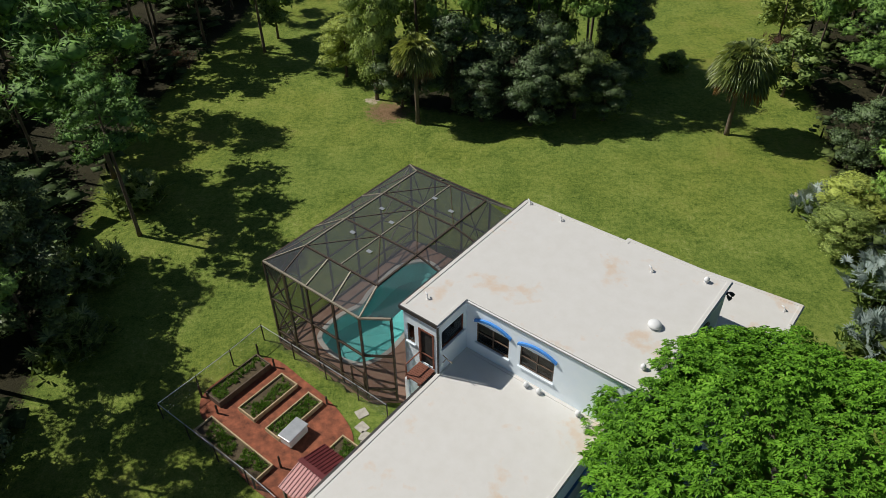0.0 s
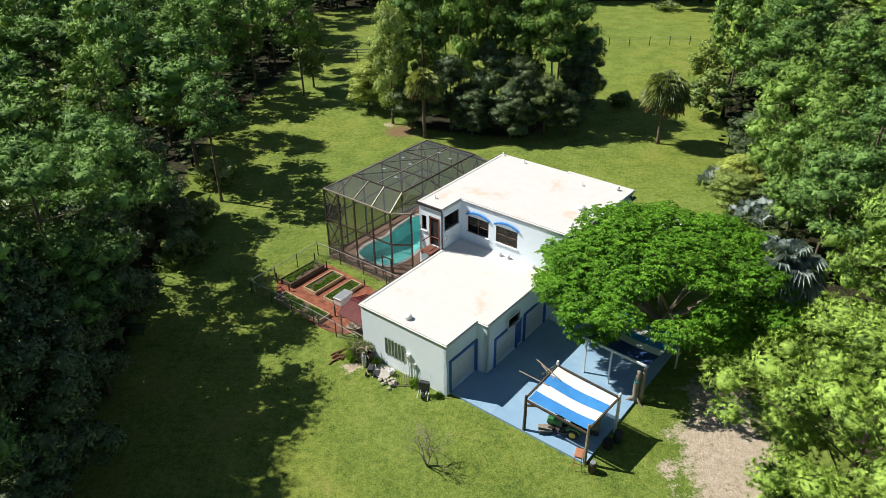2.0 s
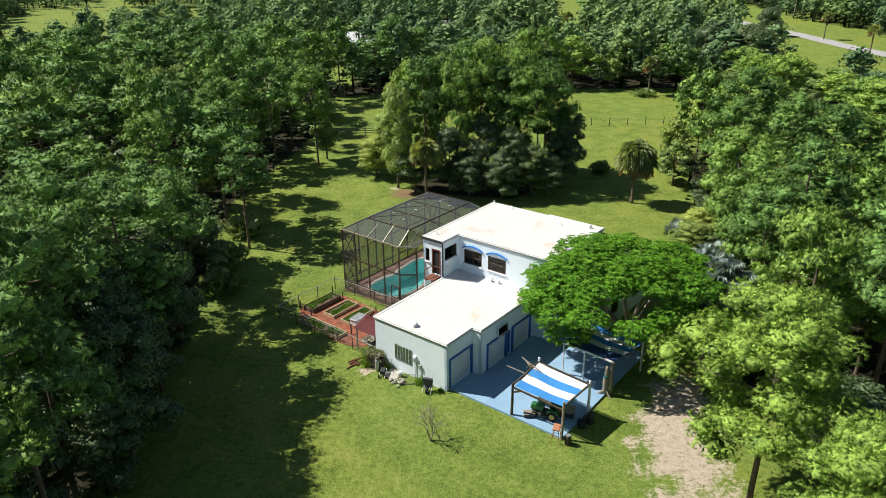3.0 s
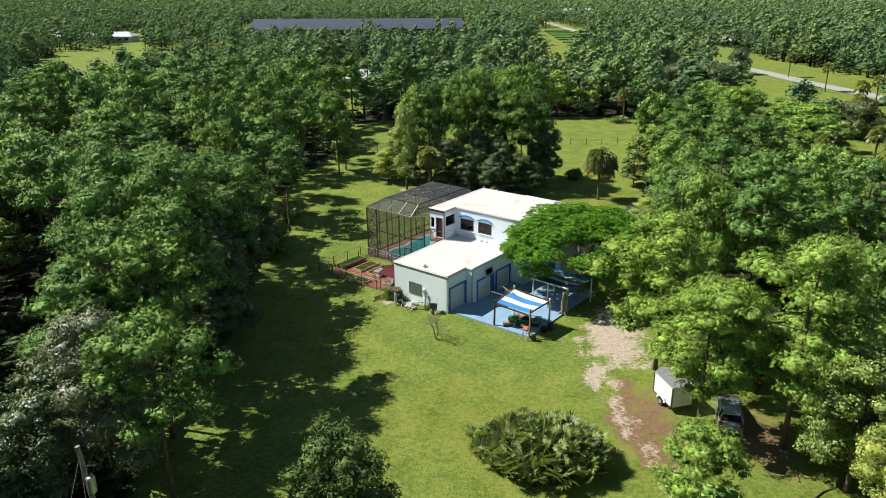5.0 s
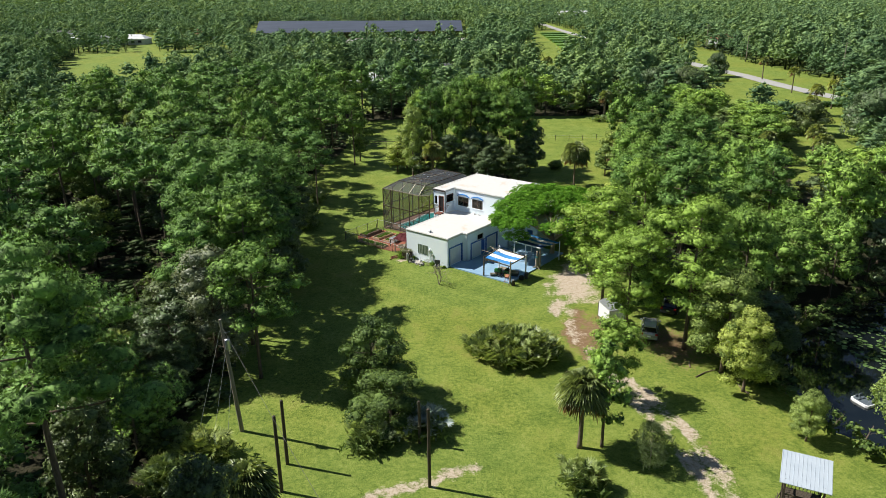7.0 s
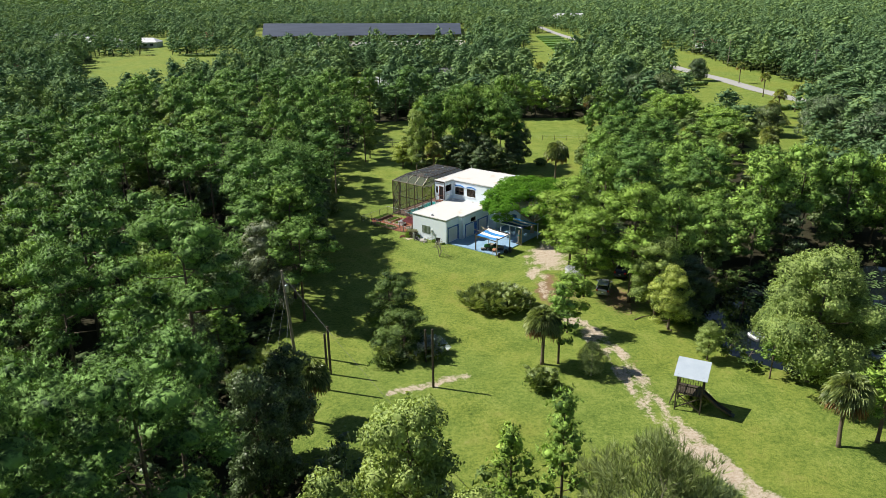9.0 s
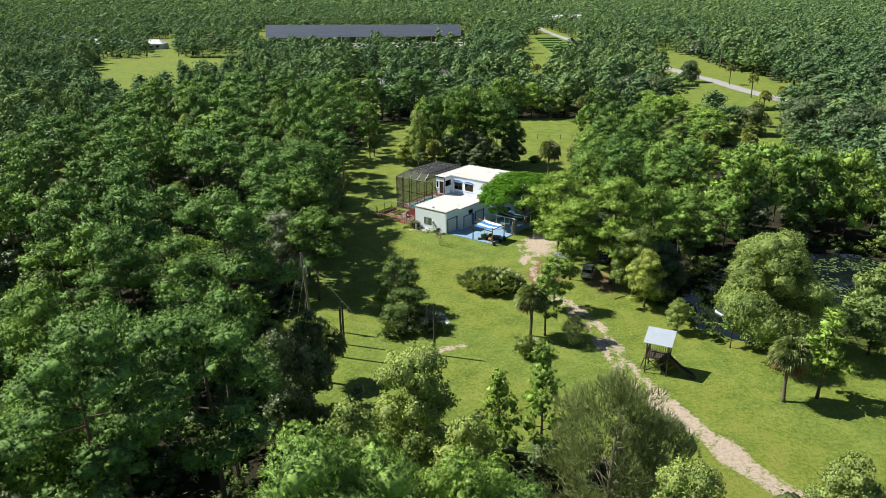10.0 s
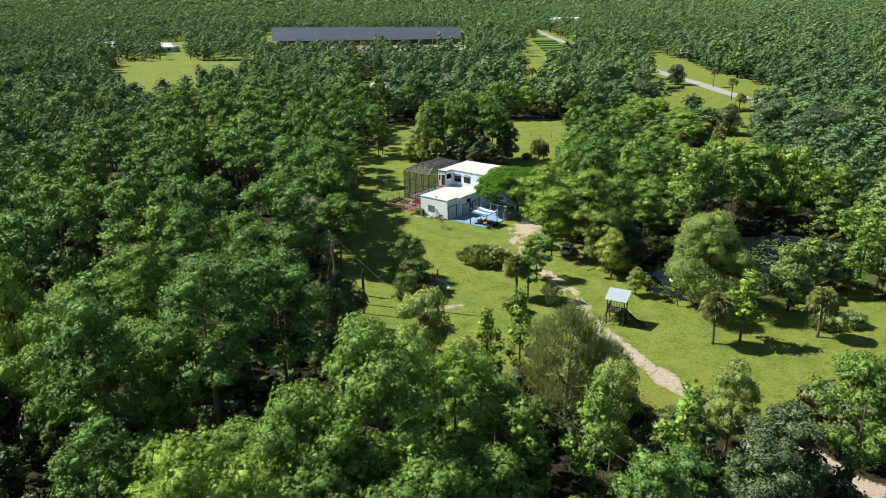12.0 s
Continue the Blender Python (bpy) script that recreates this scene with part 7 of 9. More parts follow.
def make_palm(seed, h, fronds=46, radius=0.85, stalk=0.95, blades=17):
    """A cabbage palm: bare trunk, round head of fans, skirt of dead ones."""
    rng = np.random.default_rng(seed)
    top = np.array([0, 0, h - 1.3])
    live, dead, g = [], [], Geo()
    b = rng.normal(size=2) * 0.12
    g.tube([(b[0] * s * (1 - s) * 3, b[1] * s * (1 - s) * 3, (h - 1.3) * s - 0.1) for s in (0, 0.1, 0.35, 0.65, 1.0)], [0.24, 0.19, 0.17, 0.17, 0.2], 9)
    stalks = Geo()
    for i in range(fronds):
        s = (i + 0.5) / fronds
        e = radians(82 - 112 * s)
        a = i * 2.39996 + rng.normal() * 0.2
        d = np.array([math.cos(a) * math.cos(e), math.sin(a) * math.cos(e), math.sin(e)])
        at = top + d * stalk * (0.85 + 0.3 * rng.random())
        fallen = e < radians(-12)
        (dead if fallen else live).append(fan(at, d + [0, 0, -0.45], np.array([0, 0, 1.0]), radius * (1.0 if not fallen else 0.85), blades, rng, 0.6 if not fallen else 0.8))
        stalks.bar(top, at, 0.03, 0.02)
    return g, join(live), join(dead), stalks


def make_bush_of_fans(seed, rx, ry, h, count, radius=0.62, blades=11):
    """A thicket of saw palmetto: fans on short stalks over a mound."""
    rng = np.random.default_rng(seed)
    out = []
    for i in range(count):
        rr, a = math.sqrt((i + 0.5) / count), i * 2.39996
        x, y = rx * rr * math.cos(a) + rng.normal() * 0.25, ry * rr * math.sin(a) + rng.normal() * 0.25
        z = h * (1 - 0.55 * rr ** 3) * (0.7 + 0.45 * rng.random()) - 0.15
        d = unit(np.array([x / rx * 0.7 + rng.normal() * 0.5, y / ry * 0.7 + rng.normal() * 0.5, 0.9]))
        out.append(fan(np.array([x, y, max(z, 0.15)]), d, unit(np.array([rng.normal() * 0.4, rng.normal() * 0.4, 1])), radius * (0.8 + 0.4 * rng.random()), blades, rng, 0.15))
    c = np.stack([rng.normal(size=60) * rx * 0.4, rng.normal(size=60) * ry * 0.4, np.full(60, h * 0.25)], 1)
    return join(out), c


def make_poinciana(seed, r, h):
    """A wide umbrella of drooping leaf sprays."""
    rng = np.random.default_rng(seed)
    lob = rng.random(4) * 6.28
    n = 84
    i = np.arange(n)
    rr = np.sqrt((i + 0.5) / n)
    a = i * 2.39996 + rng.normal(size=n) * 0.15
    wide = 1 + 0.10 * np.cos(3 * a + lob[0]) + 0.08 * np.cos(5 * a + lob[1]) + 0.05 * np.cos(9 * a + lob[2])
    rad = (r - 1.2) * rr * wide
    c = np.stack([rad * np.cos(a), rad * np.sin(a), h - 0.75 - h * 0.40 * rr ** 2.4 + 0.3 * rng.normal(size=n)], 1)
    low = c[rr > 0.82] * [0.97, 0.97, 1] - [0, 0, 1.1] + rng.normal(size=(int((rr > 0.82).sum()), 3)) * 0.3
    c = np.concatenate([c, low])
    c = c[~((c[:, 0] < -0.12 * r) & (c[:, 1] < -0.5 * r) & (c[:, 2] < h * 0.62))]
    R = 1.25 * (0.75 + 0.5 * rng.random(len(c)))
    pos, out = lobe_surface(c, R, 0.5, 21.0, rng, -0.25)
    pos = pos + out * (rng.random((len(pos), 1)) - 0.6) * 0.5
    k = 8
    turn = rng.random((len(pos), 1)) * 6.28 + np.arange(k)[None] * 6.28 / k + rng.normal(size=(len(pos), k)) * 0.25
    flat = np.stack([np.cos(turn), np.sin(turn), np.zeros_like(turn)], 2)
    d = unit(flat + out[:, None] * 0.55)
    e = unit(np.cross(d, out[:, None] + [0, 0, 0.6] + 0.3 * rng.normal(size=d.shape)))
    ln = 0.27 * (0.6 + 0.6 * rng.random((len(pos), k, 1)))
    p = pos[:, None]
    drop = np.array([0, 0, -1.0])
    v = np.stack([p + d * ln * 0.08, p + d * ln * 0.5 + e * ln * 0.19, p + d * ln + drop * ln * 0.45, p + d * ln * 0.5 - e * ln * 0.19], 2).reshape(-1, 3)
    q = np.arange(len(v) // 4)[:, None] * 4
    f = np.concatenate([q + [0, 1, 2], q + [0, 2, 3]], 1).reshape(-1, 3)
    v, f = join([(v, f), bodies(c, R, 0.45, rng, True, 0.85)[:2]])
    g = Geo()
    g.tube([(0, 0, -0.1), (0.1, 0, 0.8), (0.15, 0.05, 2.0)], [0.38, 0.3, 0.26], 9)
    for k in range(8):
        b = k * 0.79 + rng.normal() * 0.15
        m = (r * 0.35 * math.cos(b), r * 0.35 * math.sin(b), h * 0.5)
        g.tube([(0.15, 0.05, 1.9), m, (r * 0.72 * math.cos(b), r * 0.72 * math.sin(b), h * 0.62)], [0.19, 0.12, 0.05], 6)
        for j in range(4):
            near = np.argsort(np.hypot(c[:, 0] - m[0] * 1.9, c[:, 1] - m[1] * 1.9))[j]
            g.tube([m, tuple((np.array(m) + c[near]) / 2 + [0, 0, 0.2]), tuple(c[near])], [0.09, 0.055, 0.02], 4)
    return g, (v, f)


def grown(name, label, category, trunk, crown, crown_mat, bark, group, crown_label=""):
    t = thing(name, label, category, None, group)
    part("trunk", trunk, bark, t, "", True)
    part("crown", crown, crown_mat, t, crown_label)
    return t


STOCK = {}


def plant(kind, x, y, h=None, r=None, turn=None, seed=0):
    """Sets one tree of a kind; the first of each kind is built, the rest share its meshes."""
    maker, h0, r0, words = KINDS[kind]
    h, r = h or h0, r or r0
    turn = RNG.random() * 360 if turn is None else turn
    m = pose(x, y, 0, 0, 0, turn) @ Matrix.Diagonal((r / r0, r / r0, h / h0, 1))
    if kind in STOCK:
        t = copy_thing(STOCK[kind], m)
        t.matrix_basis = m
        return t
    trunk, crown, mat, bark = maker()
    t = grown(words[0], words[1], words[2], trunk, crown, mat, bark, words[3])
    t.matrix_basis = m
    STOCK[kind] = t
    return t


PINE_WORDS = ("pine_tree", "tall pine with tufted green needles on a bare trunk", "pine tree", "pines of the woods")
YOUNG_WORDS = ("young_pine_tree", "slim young pine with light green needles", "pine tree", "young pines")
OAK_WORDS = ("oak_tree", "dense dark green leafy tree among pines", "tree", "leafy trees of the woods")
LIGHT_WORDS = ("leafy_tree", "leafy tree with light yellow-green foliage", "tree", "light leafy trees")
GREY_WORDS = ("grey_leafed_tree", "rounded tree with dull grey-green leaves", "tree", "grey leafy trees")
SHRUB_WORDS = ("shrub", "leafy green shrub under the trees", "shrub", "shrubs under the trees")
KINDS = {}
for k in range(4):
    KINDS[f"pine{k}"] = ((lambda k=k: make_pine(10 + k, 15, 3.1 + 0.2 * k, "fine", None, (0.55, 0.62, 0.48, 0.58)[k], "umbrella" if k % 2 else "round")), 15, 3.1 + 0.2 * k, PINE_WORDS)
    KINDS[f"farpine{k}"] = ((lambda k=k: make_pine(30 + k, 14, 3.0 + 0.2 * k, "far", None, (0.5, 0.6, 0.45, 0.56)[k], "umbrella" if k % 2 else "round")), 14, 3.0 + 0.2 * k, PINE_WORDS)
for k in range(2):
    KINDS[f"young{k}"] = ((lambda k=k: make_pine(50 + k, 8, 1.5, "fine", PINE_LIGHT, 0.3, "cone", 1.2)), 8, 1.5, YOUNG_WORDS)
    KINDS[f"oak{k}"] = ((lambda k=k: make_broad(60 + k, 10, 3.2, True, OAK)), 10, 3.2, OAK_WORDS)
    KINDS[f"light{k}"] = ((lambda k=k: make_broad(70 + k, 10, 3.2, True, LIGHT_LEAF, 0.2, 0.27)), 10, 3.2, LIGHT_WORDS)
    KINDS[f"faroak{k}"] = ((lambda k=k: make_broad(80 + k, 10, 3.4, False, OAK)), 10, 3.4, OAK_WORDS)
    KINDS[f"farlight{k}"] = ((lambda k=k: make_broad(85 + k, 10, 3.4, False, MID_LEAF)), 10, 3.4, LIGHT_WORDS)
    KINDS[f"shrub{k}"] = ((lambda k=k: make_broad(90 + k, 3, 1.6, False, SHRUB, 0.1, 0.2, 6)), 3, 1.6, SHRUB_WORDS)
    KINDS[f"sapling{k}"] = ((lambda k=k: make_broad(93 + k, 4, 1.7, False, OAK if k else SHRUB, 0.1, 0.2, 8)), 4, 1.7, ("sapling", "dense leafy green sapling in the undergrowth", "sapling", "saplings of the undergrowth"))
for k in range(3):
    KINDS[f"farsun{k}"] = ((lambda k=k: make_pine(40 + k, 12, 3.2 + 0.2 * k, "far", PINE_LIGHT, (0.3, 0.4, 0.22)[k], "round", 1.3)), 12, 3.2 + 0.2 * k, PINE_WORDS)
for k in range(2):
    KINDS[f"sunpine{k}"] = ((lambda k=k: make_pine(14 + k, 13, 3.6, "fine", PINE_LIGHT, 0.32 - 0.06 * k, "round", 1.35)), 13, 3.6, PINE_WORDS)
    KINDS[f"bigpine{k}"] = ((lambda k=k: make_pine(110 + k, 20, 5.0, "finest", PINE, 0.6 - 0.06 * k, "umbrella")), 20, 5.0, PINE_WORDS)
    KINDS[f"bigsun{k}"] = ((lambda k=k: make_pine(115 + k, 18, 4.6, "finest", PINE_LIGHT, 0.3, "round", 1.35)), 18, 4.6, PINE_WORDS)
KINDS["biglight0"] = ((lambda: make_broad(120, 13, 5.8, True, LIGHT_LEAF, 0.12, 0.28, 40)), 13, 5.8, LIGHT_WORDS)
KINDS["bigoak0"] = ((lambda: make_broad(130, 12, 7.0, False, OAK, 0.1, 0.2, 44)), 12, 7.0, ("oak_tree", "broad dark green oak with a rounded crown", "tree", "broad oaks"))
KINDS["grey0"] = ((lambda: make_broad(95, 11, 3.4, True, GREY_LEAF, 0.15, 0.24, 30)), 11, 3.4, GREY_WORDS)
KINDS["roundbush0"] = ((lambda: make_broad(97, 7, 3.0, True, SHRUB, 0.08, 0.22, 30)), 7, 3.0, GREY_WORDS)
KINDS["wispy0"] = ((lambda: make_wispy(98, 11, 4.2)), 11, 4.2, ("wispy_tree", "feathery grey-green tree with fine drooping shoots", "tree", "wispy trees"))
KINDS["wispy1"] = ((lambda: make_wispy(99, 11, 4.2)), 11, 4.2, ("wispy_tree", "feathery grey-green tree with fine drooping shoots", "tree", "wispy trees"))

FIXED = [  # kind, x, y, height, spread
    ("pine2", -17.3, -14.9, 12.6, 3.5), ("grey0", -21.6, -13.0, 11.6, 3.7), ("pine1", -21.5, 1.2, 17.6, 3.6), ("oak1", -21.6, 16.6, 10, 3), ("pine3", -21.8, 20.1, 12.6, 3),
    ("pine0", -20.4, 11.7, 11, 2.8), ("oak1", -27.4, -8.6, 6.5, 3), ("oak0", -25.6, -18.1, 5.5, 2.6), ("pine2", -29.7, 8.6, 17, 3.6), ("pine3", -24.0, 24.2, 12.4, 3.3),
    ("pine0", -20.5, 37.2, 11.5, 2.6), ("pine1", -26.4, 53.3, 14.5, 3), ("pine2", -17.9, 66.5, 13.5, 3), ("pine3", -26, 52.7, 8.5, 2.6), ("farlight0", -17.2, 70, 9, 2.6),
    ("pine0", -19.6, -8.4, 14.5, 3.3), ("pine3", -20.6, -2.6, 15, 3.5), ("pine1", -23.4, 6.0, 16, 3.5), ("oak0", -20.4, 6.6, 10.8, 3.2), ("pine1", -23.0, -6.4, 15, 3.4), ("pine3", -26.4, -1.6, 16, 3.6),
    ("oak1", -21.6, 11.0, 7, 2.8), ("oak0", -19.4, 1.8, 6.5, 2.6), ("oak1", -22.8, -1.0, 8, 3),
    ("roundbush0", -7.0, -17.8, 7.2, 3.3), ("roundbush0", -5.2, -22.9, 5, 3.2),
    ("bigsun1", 16.4, 0.2, 13, 4.3), ("bigsun0", 21.9, -10.4, 15, 4.7), ("pine1", 26.5, 7.0, 16, 3.6), ("light0", 23.8, -14.8, 9.6, 3.3), ("light1", 24.5, -18.0, 7.5, 2.6),
    ("bigsun1", 16.7, -8.7, 11.4, 3.5), ("pine2", 36.1, 53.6, 15, 3.4), ("pine3", 37.6, 46.1, 13, 3), ("pine0", 39.7, 13.7, 14, 3.2), ("sunpine0", 34.0, -1.2, 11, 3.2),
    ("sunpine0", 27.5, 33.7, 12.4, 3.6), ("pine2", 32.2, 47.7, 12, 3.4), ("pine1", 41.1, 43.1, 13, 3.3), ("pine0", 30.5, 27.0, 13.5, 3.3), ("sunpine0", 25.6, 26.5, 11.5, 3.2), ("pine3", 24.0, 19.5, 12, 3),
    ("sunpine0", 12.9, -18.7, 7.0, 2.2), ("young1", 10.8, -25.5, 9, 1.9), ("young0", 3.2, -52.3, 10.8, 1.9), ("young1", 6.8, -50.8, 12.2, 1.9), ("young0", 35.7, -39.6, 9.5, 2.6),
    ("light0", -3.3, -55.0, 13.8, 3.6), ("light1", -7.6, -58.5, 11.5, 3.4), ("light1", 0.4, -58.5, 10.5, 3), ("wispy0", 10.6, -58.0, 13.3, 4.8), ("wispy1", 14.6, -56.0, 9, 3),
    ("biglight0", 34.6, -29.6, 13.6, 6), ("biglight0", 37.0, -28.2, 9, 3.4), ("light1", 26.4, -25.1, 4.2, 1.5), ("young1", 31.2, -29.0, 6.2, 1.2), ("wispy1", 13.7, -28.0, 3.6, 1.5),
    ("bigpine0", -21.0, -66.3, 21.2, 5), ("bigpine1", -16.2, -60.3, 19.7, 5.2), ("bigpine0", -20.3, -41.1, 21.2, 5.2), ("bigsun0", -5.8, -75.7, 20.2, 5), ("bigpine1", -32.0, -37.6, 17.2, 3.8),
    ("sunpine0", -26.4, -63.6, 14.6, 3.4), ("bigsun1", -15.8, -85.8, 18.6, 4.8), ("bigsun0", -11.0, -80.5, 17.6, 4.4), ("bigsun1", -0.6, -69.5, 15.5, 3.4), ("light0", 13.5, -65.3, 11.6, 2.8),
    ("young0", 18.3, -69.4, 11.8, 2.6), ("oak0", 26.8, -69.0, 9.6, 3.8), ("light1", 25.3, -62.1, 9.6, 2.6), ("sunpine0", 33.4, -68.7, 13.6, 3.4), ("young1", 10.9, -69.8, 13, 2.4),
    ("oak1", 23.2, -73.5, 9, 3.8), ("young1", 4.7, -72.3, 12.4, 2.4), ("bigsun0", -34.0, -63.6, 18.6, 4), ("pine3", -29.1, -67.5, 19, 3.6), ("pine2", -23.8, -58.0, 18.6, 3.6),
    ("pine1", -18.0, -52.0, 17.5, 3.4), ("bigsun1", -33.8, -48.1, 16.4, 3.8), ("oak1", -14.6, -47.4, 11.5, 2.8), ("oak0", -14.0, -40.5, 10, 2.8),
    ("pine0", -2.5, 59.1, 15.9, 3), ("pine1", 8.7, 63.0, 17.1, 3.2), ("pine2", 3.0, 64.0, 17.1, 3), ("light0", -6.1, 56.3, 12.8, 2.7), ("pine3", 11.6, 55.6, 14.6, 2.8), ("oak0", 5.0, 55.0, 9, 3.2),
    ("oak1", 0.5, 54.5, 8, 2.8), ("pine0", 7.5, 57.5, 15.2, 2.8), ("light1", -9.2, 60.8, 5.5, 2.6), ("oak0", 10.5, 52.5, 6.5, 2.6), ("oak1", 6.8, 51.5, 5.5, 2.6), ("pine2", 13.5, 59, 14.2, 3.2),
    ("oak1", 2.8, 52.3, 5, 2.4), ("pine2", 0.0, 60.5, 15.9, 2.7), ("pine1", 13.5, 64, 14.6, 2.7), ("pine3", 4.4, 59.5, 17.3, 2.8),
    ("light0", -7.5, 63.5, 8, 2.8), ("oak1", 16, 62, 9, 2.8), ("oak0", 12.8, 52.0, 5, 2.2), ("oak0", -3.8, 54.8, 6, 2.4), ("sunpine0", 1.5, 56.6, 15.2, 2.8), ("sunpine1", 9.4, 59.5, 16.1, 3),
    ("sunpine0", 5.8, 62.0, 17.1, 3), ("oak1", 7.9, 53.6, 8, 2.6), ("sunpine0", -5.0, 61.5, 14.6, 2.8), ("oak1", 14.8, 56.6, 8, 2.8),
    ("pine2", -22.8, 14.2, 15, 4.0), ("oak0", -23.2, 27.8, 8.5, 3.2), ("oak1", -24.6, 31.5, 9, 3.2), ("oak0", -21.8, 9.6, 11, 3.2), ("pine0", -24.6, 10.6, 16.5, 3.5), ("oak1", -19.4, 4.2, 9.5, 3),
    ("young0", -23.8, -26.0, 7, 1.8), ("young1", -22.6, -24.4, 5.2, 1.5), ("sunpine0", -29.0, -23.0, 11.5, 3.2), ("oak1", -27.5, -17.5, 4.5, 2.2), ("oak0", -23.6, -18.6, 3.2, 1.8), ("oak1", -30.5, -15.0, 8, 3), ("roundbush0", -24.6, -22.4, 2.6, 1.8), ("roundbush0", -21.0, -17.6, 1.8, 1.5), ("roundbush0", -26.8, -28.6, 3.6, 2.2),
    ("young0", 58.3, -25.2, 11.5, 2.3), ("young1", 61.4, -24.8, 12.5, 2.4), ("young0", 56.6, -26.0, 8, 1.9), ("sunpine0", 65.5, -24.0, 12, 3.4),
    ("farsun0", 44.0, 6.5, 14, 3.6), ("farsun1", 50.5, 7.5, 15, 3.8), ("farlight0", 56.0, 6.5, 7, 3.2), ("farsun2", 62.0, 5.0, 14, 3.8), ("farlight1", 47.5, 12.0, 8, 3.4), ("farsun0", 56.5, 5.8, 14.5, 3.8), ("farlight0", 39.5, 3.8, 6, 2.8), ("farlight1", 36.0, -0.5, 5, 2.6), ("faroak0", 59.0, 10.5, 8, 3.6), ("farlight0", 66.5, 0.5, 7, 3.2),
    ("bigoak0", 95.0, 62.0, 12, 8), ("bigoak0", 94.0, 83.0, 11, 7), ("bigoak0", 106.0, 68.0, 11.5, 7), ("bigoak0", 69.0, 133.0, 11, 6.6), ("bigoak0", 105.0, 206.0, 8.5, 4.2), ("bigoak0", 84.0, 92.0, 7.5, 4.6), ("bigoak0", 62.0, 141.0, 10, 5.4),
    ("light1", 26.0, 37.5, 3.6, 2.6), ("light0", 24.6, 35.0, 3, 2.2), ("farlight1", 29.0, 56, 6, 2.6), ("farlight0", 33, 68, 6, 2.6),
]
TAKEN = []
for kind, x, y, h, r in FIXED:
    plant(kind, x, y, h, r)
    TAKEN.append((x, y, r))


def open_ground(x, y, margin=0.0):
    if bool(inside(LAWN, x, y)) and not bool(inside(MIDDLE_CLUMP, x, y)):
        return True
    if bool(inside(POND, x, y)) or (margin and float(off_line(POND + POND[:1], x, y)) < 0.8):
        return True
    if margin and float(off_line(LAWN + LAWN[:1], x, y)) < margin:
        return True
    if float(off_line(ROAD, x, y)) < 6 or float(off_line(DRIVE, x, y)) < 2.5:
        return True
    return any(bool(inside(g, x, y)) for g in GAPS)


def in_sight(x, y, slack=12):
    """Inside the wide wedge of land that lies before the flight line."""
    return y > -103 and -0.66 * (y + 122) - slack - 16 < x + 1 < 0.66 * (y + 122) + slack


def fill(x0, x1, y0, y1, step, choose):
    for a in np.arange(x0, x1, step):
        for b in np.arange(y0, y1, step):
            x, y = a + (RNG.random() - 0.5) * step * 0.9, b + (RNG.random() - 0.5) * step * 0.9
            if not in_sight(x, y) or open_ground(x, y, 1.2):
                continue
            k = choose(x, y)
            if k is None:
                continue
            kind, h, r = k
            if any((x - p) ** 2 + (y - q) ** 2 < ((0.66 if x < 17 else 0.6) * (r + s)) ** 2 for p, q, s in TAKEN):
                continue
            if 14 < x < 31 and -63 < y < -44:  # open grass on both sides of the track
                RNG.random()
            else:
                plant(kind, x, y, h, r)
            TAKEN.append((x, y, r))


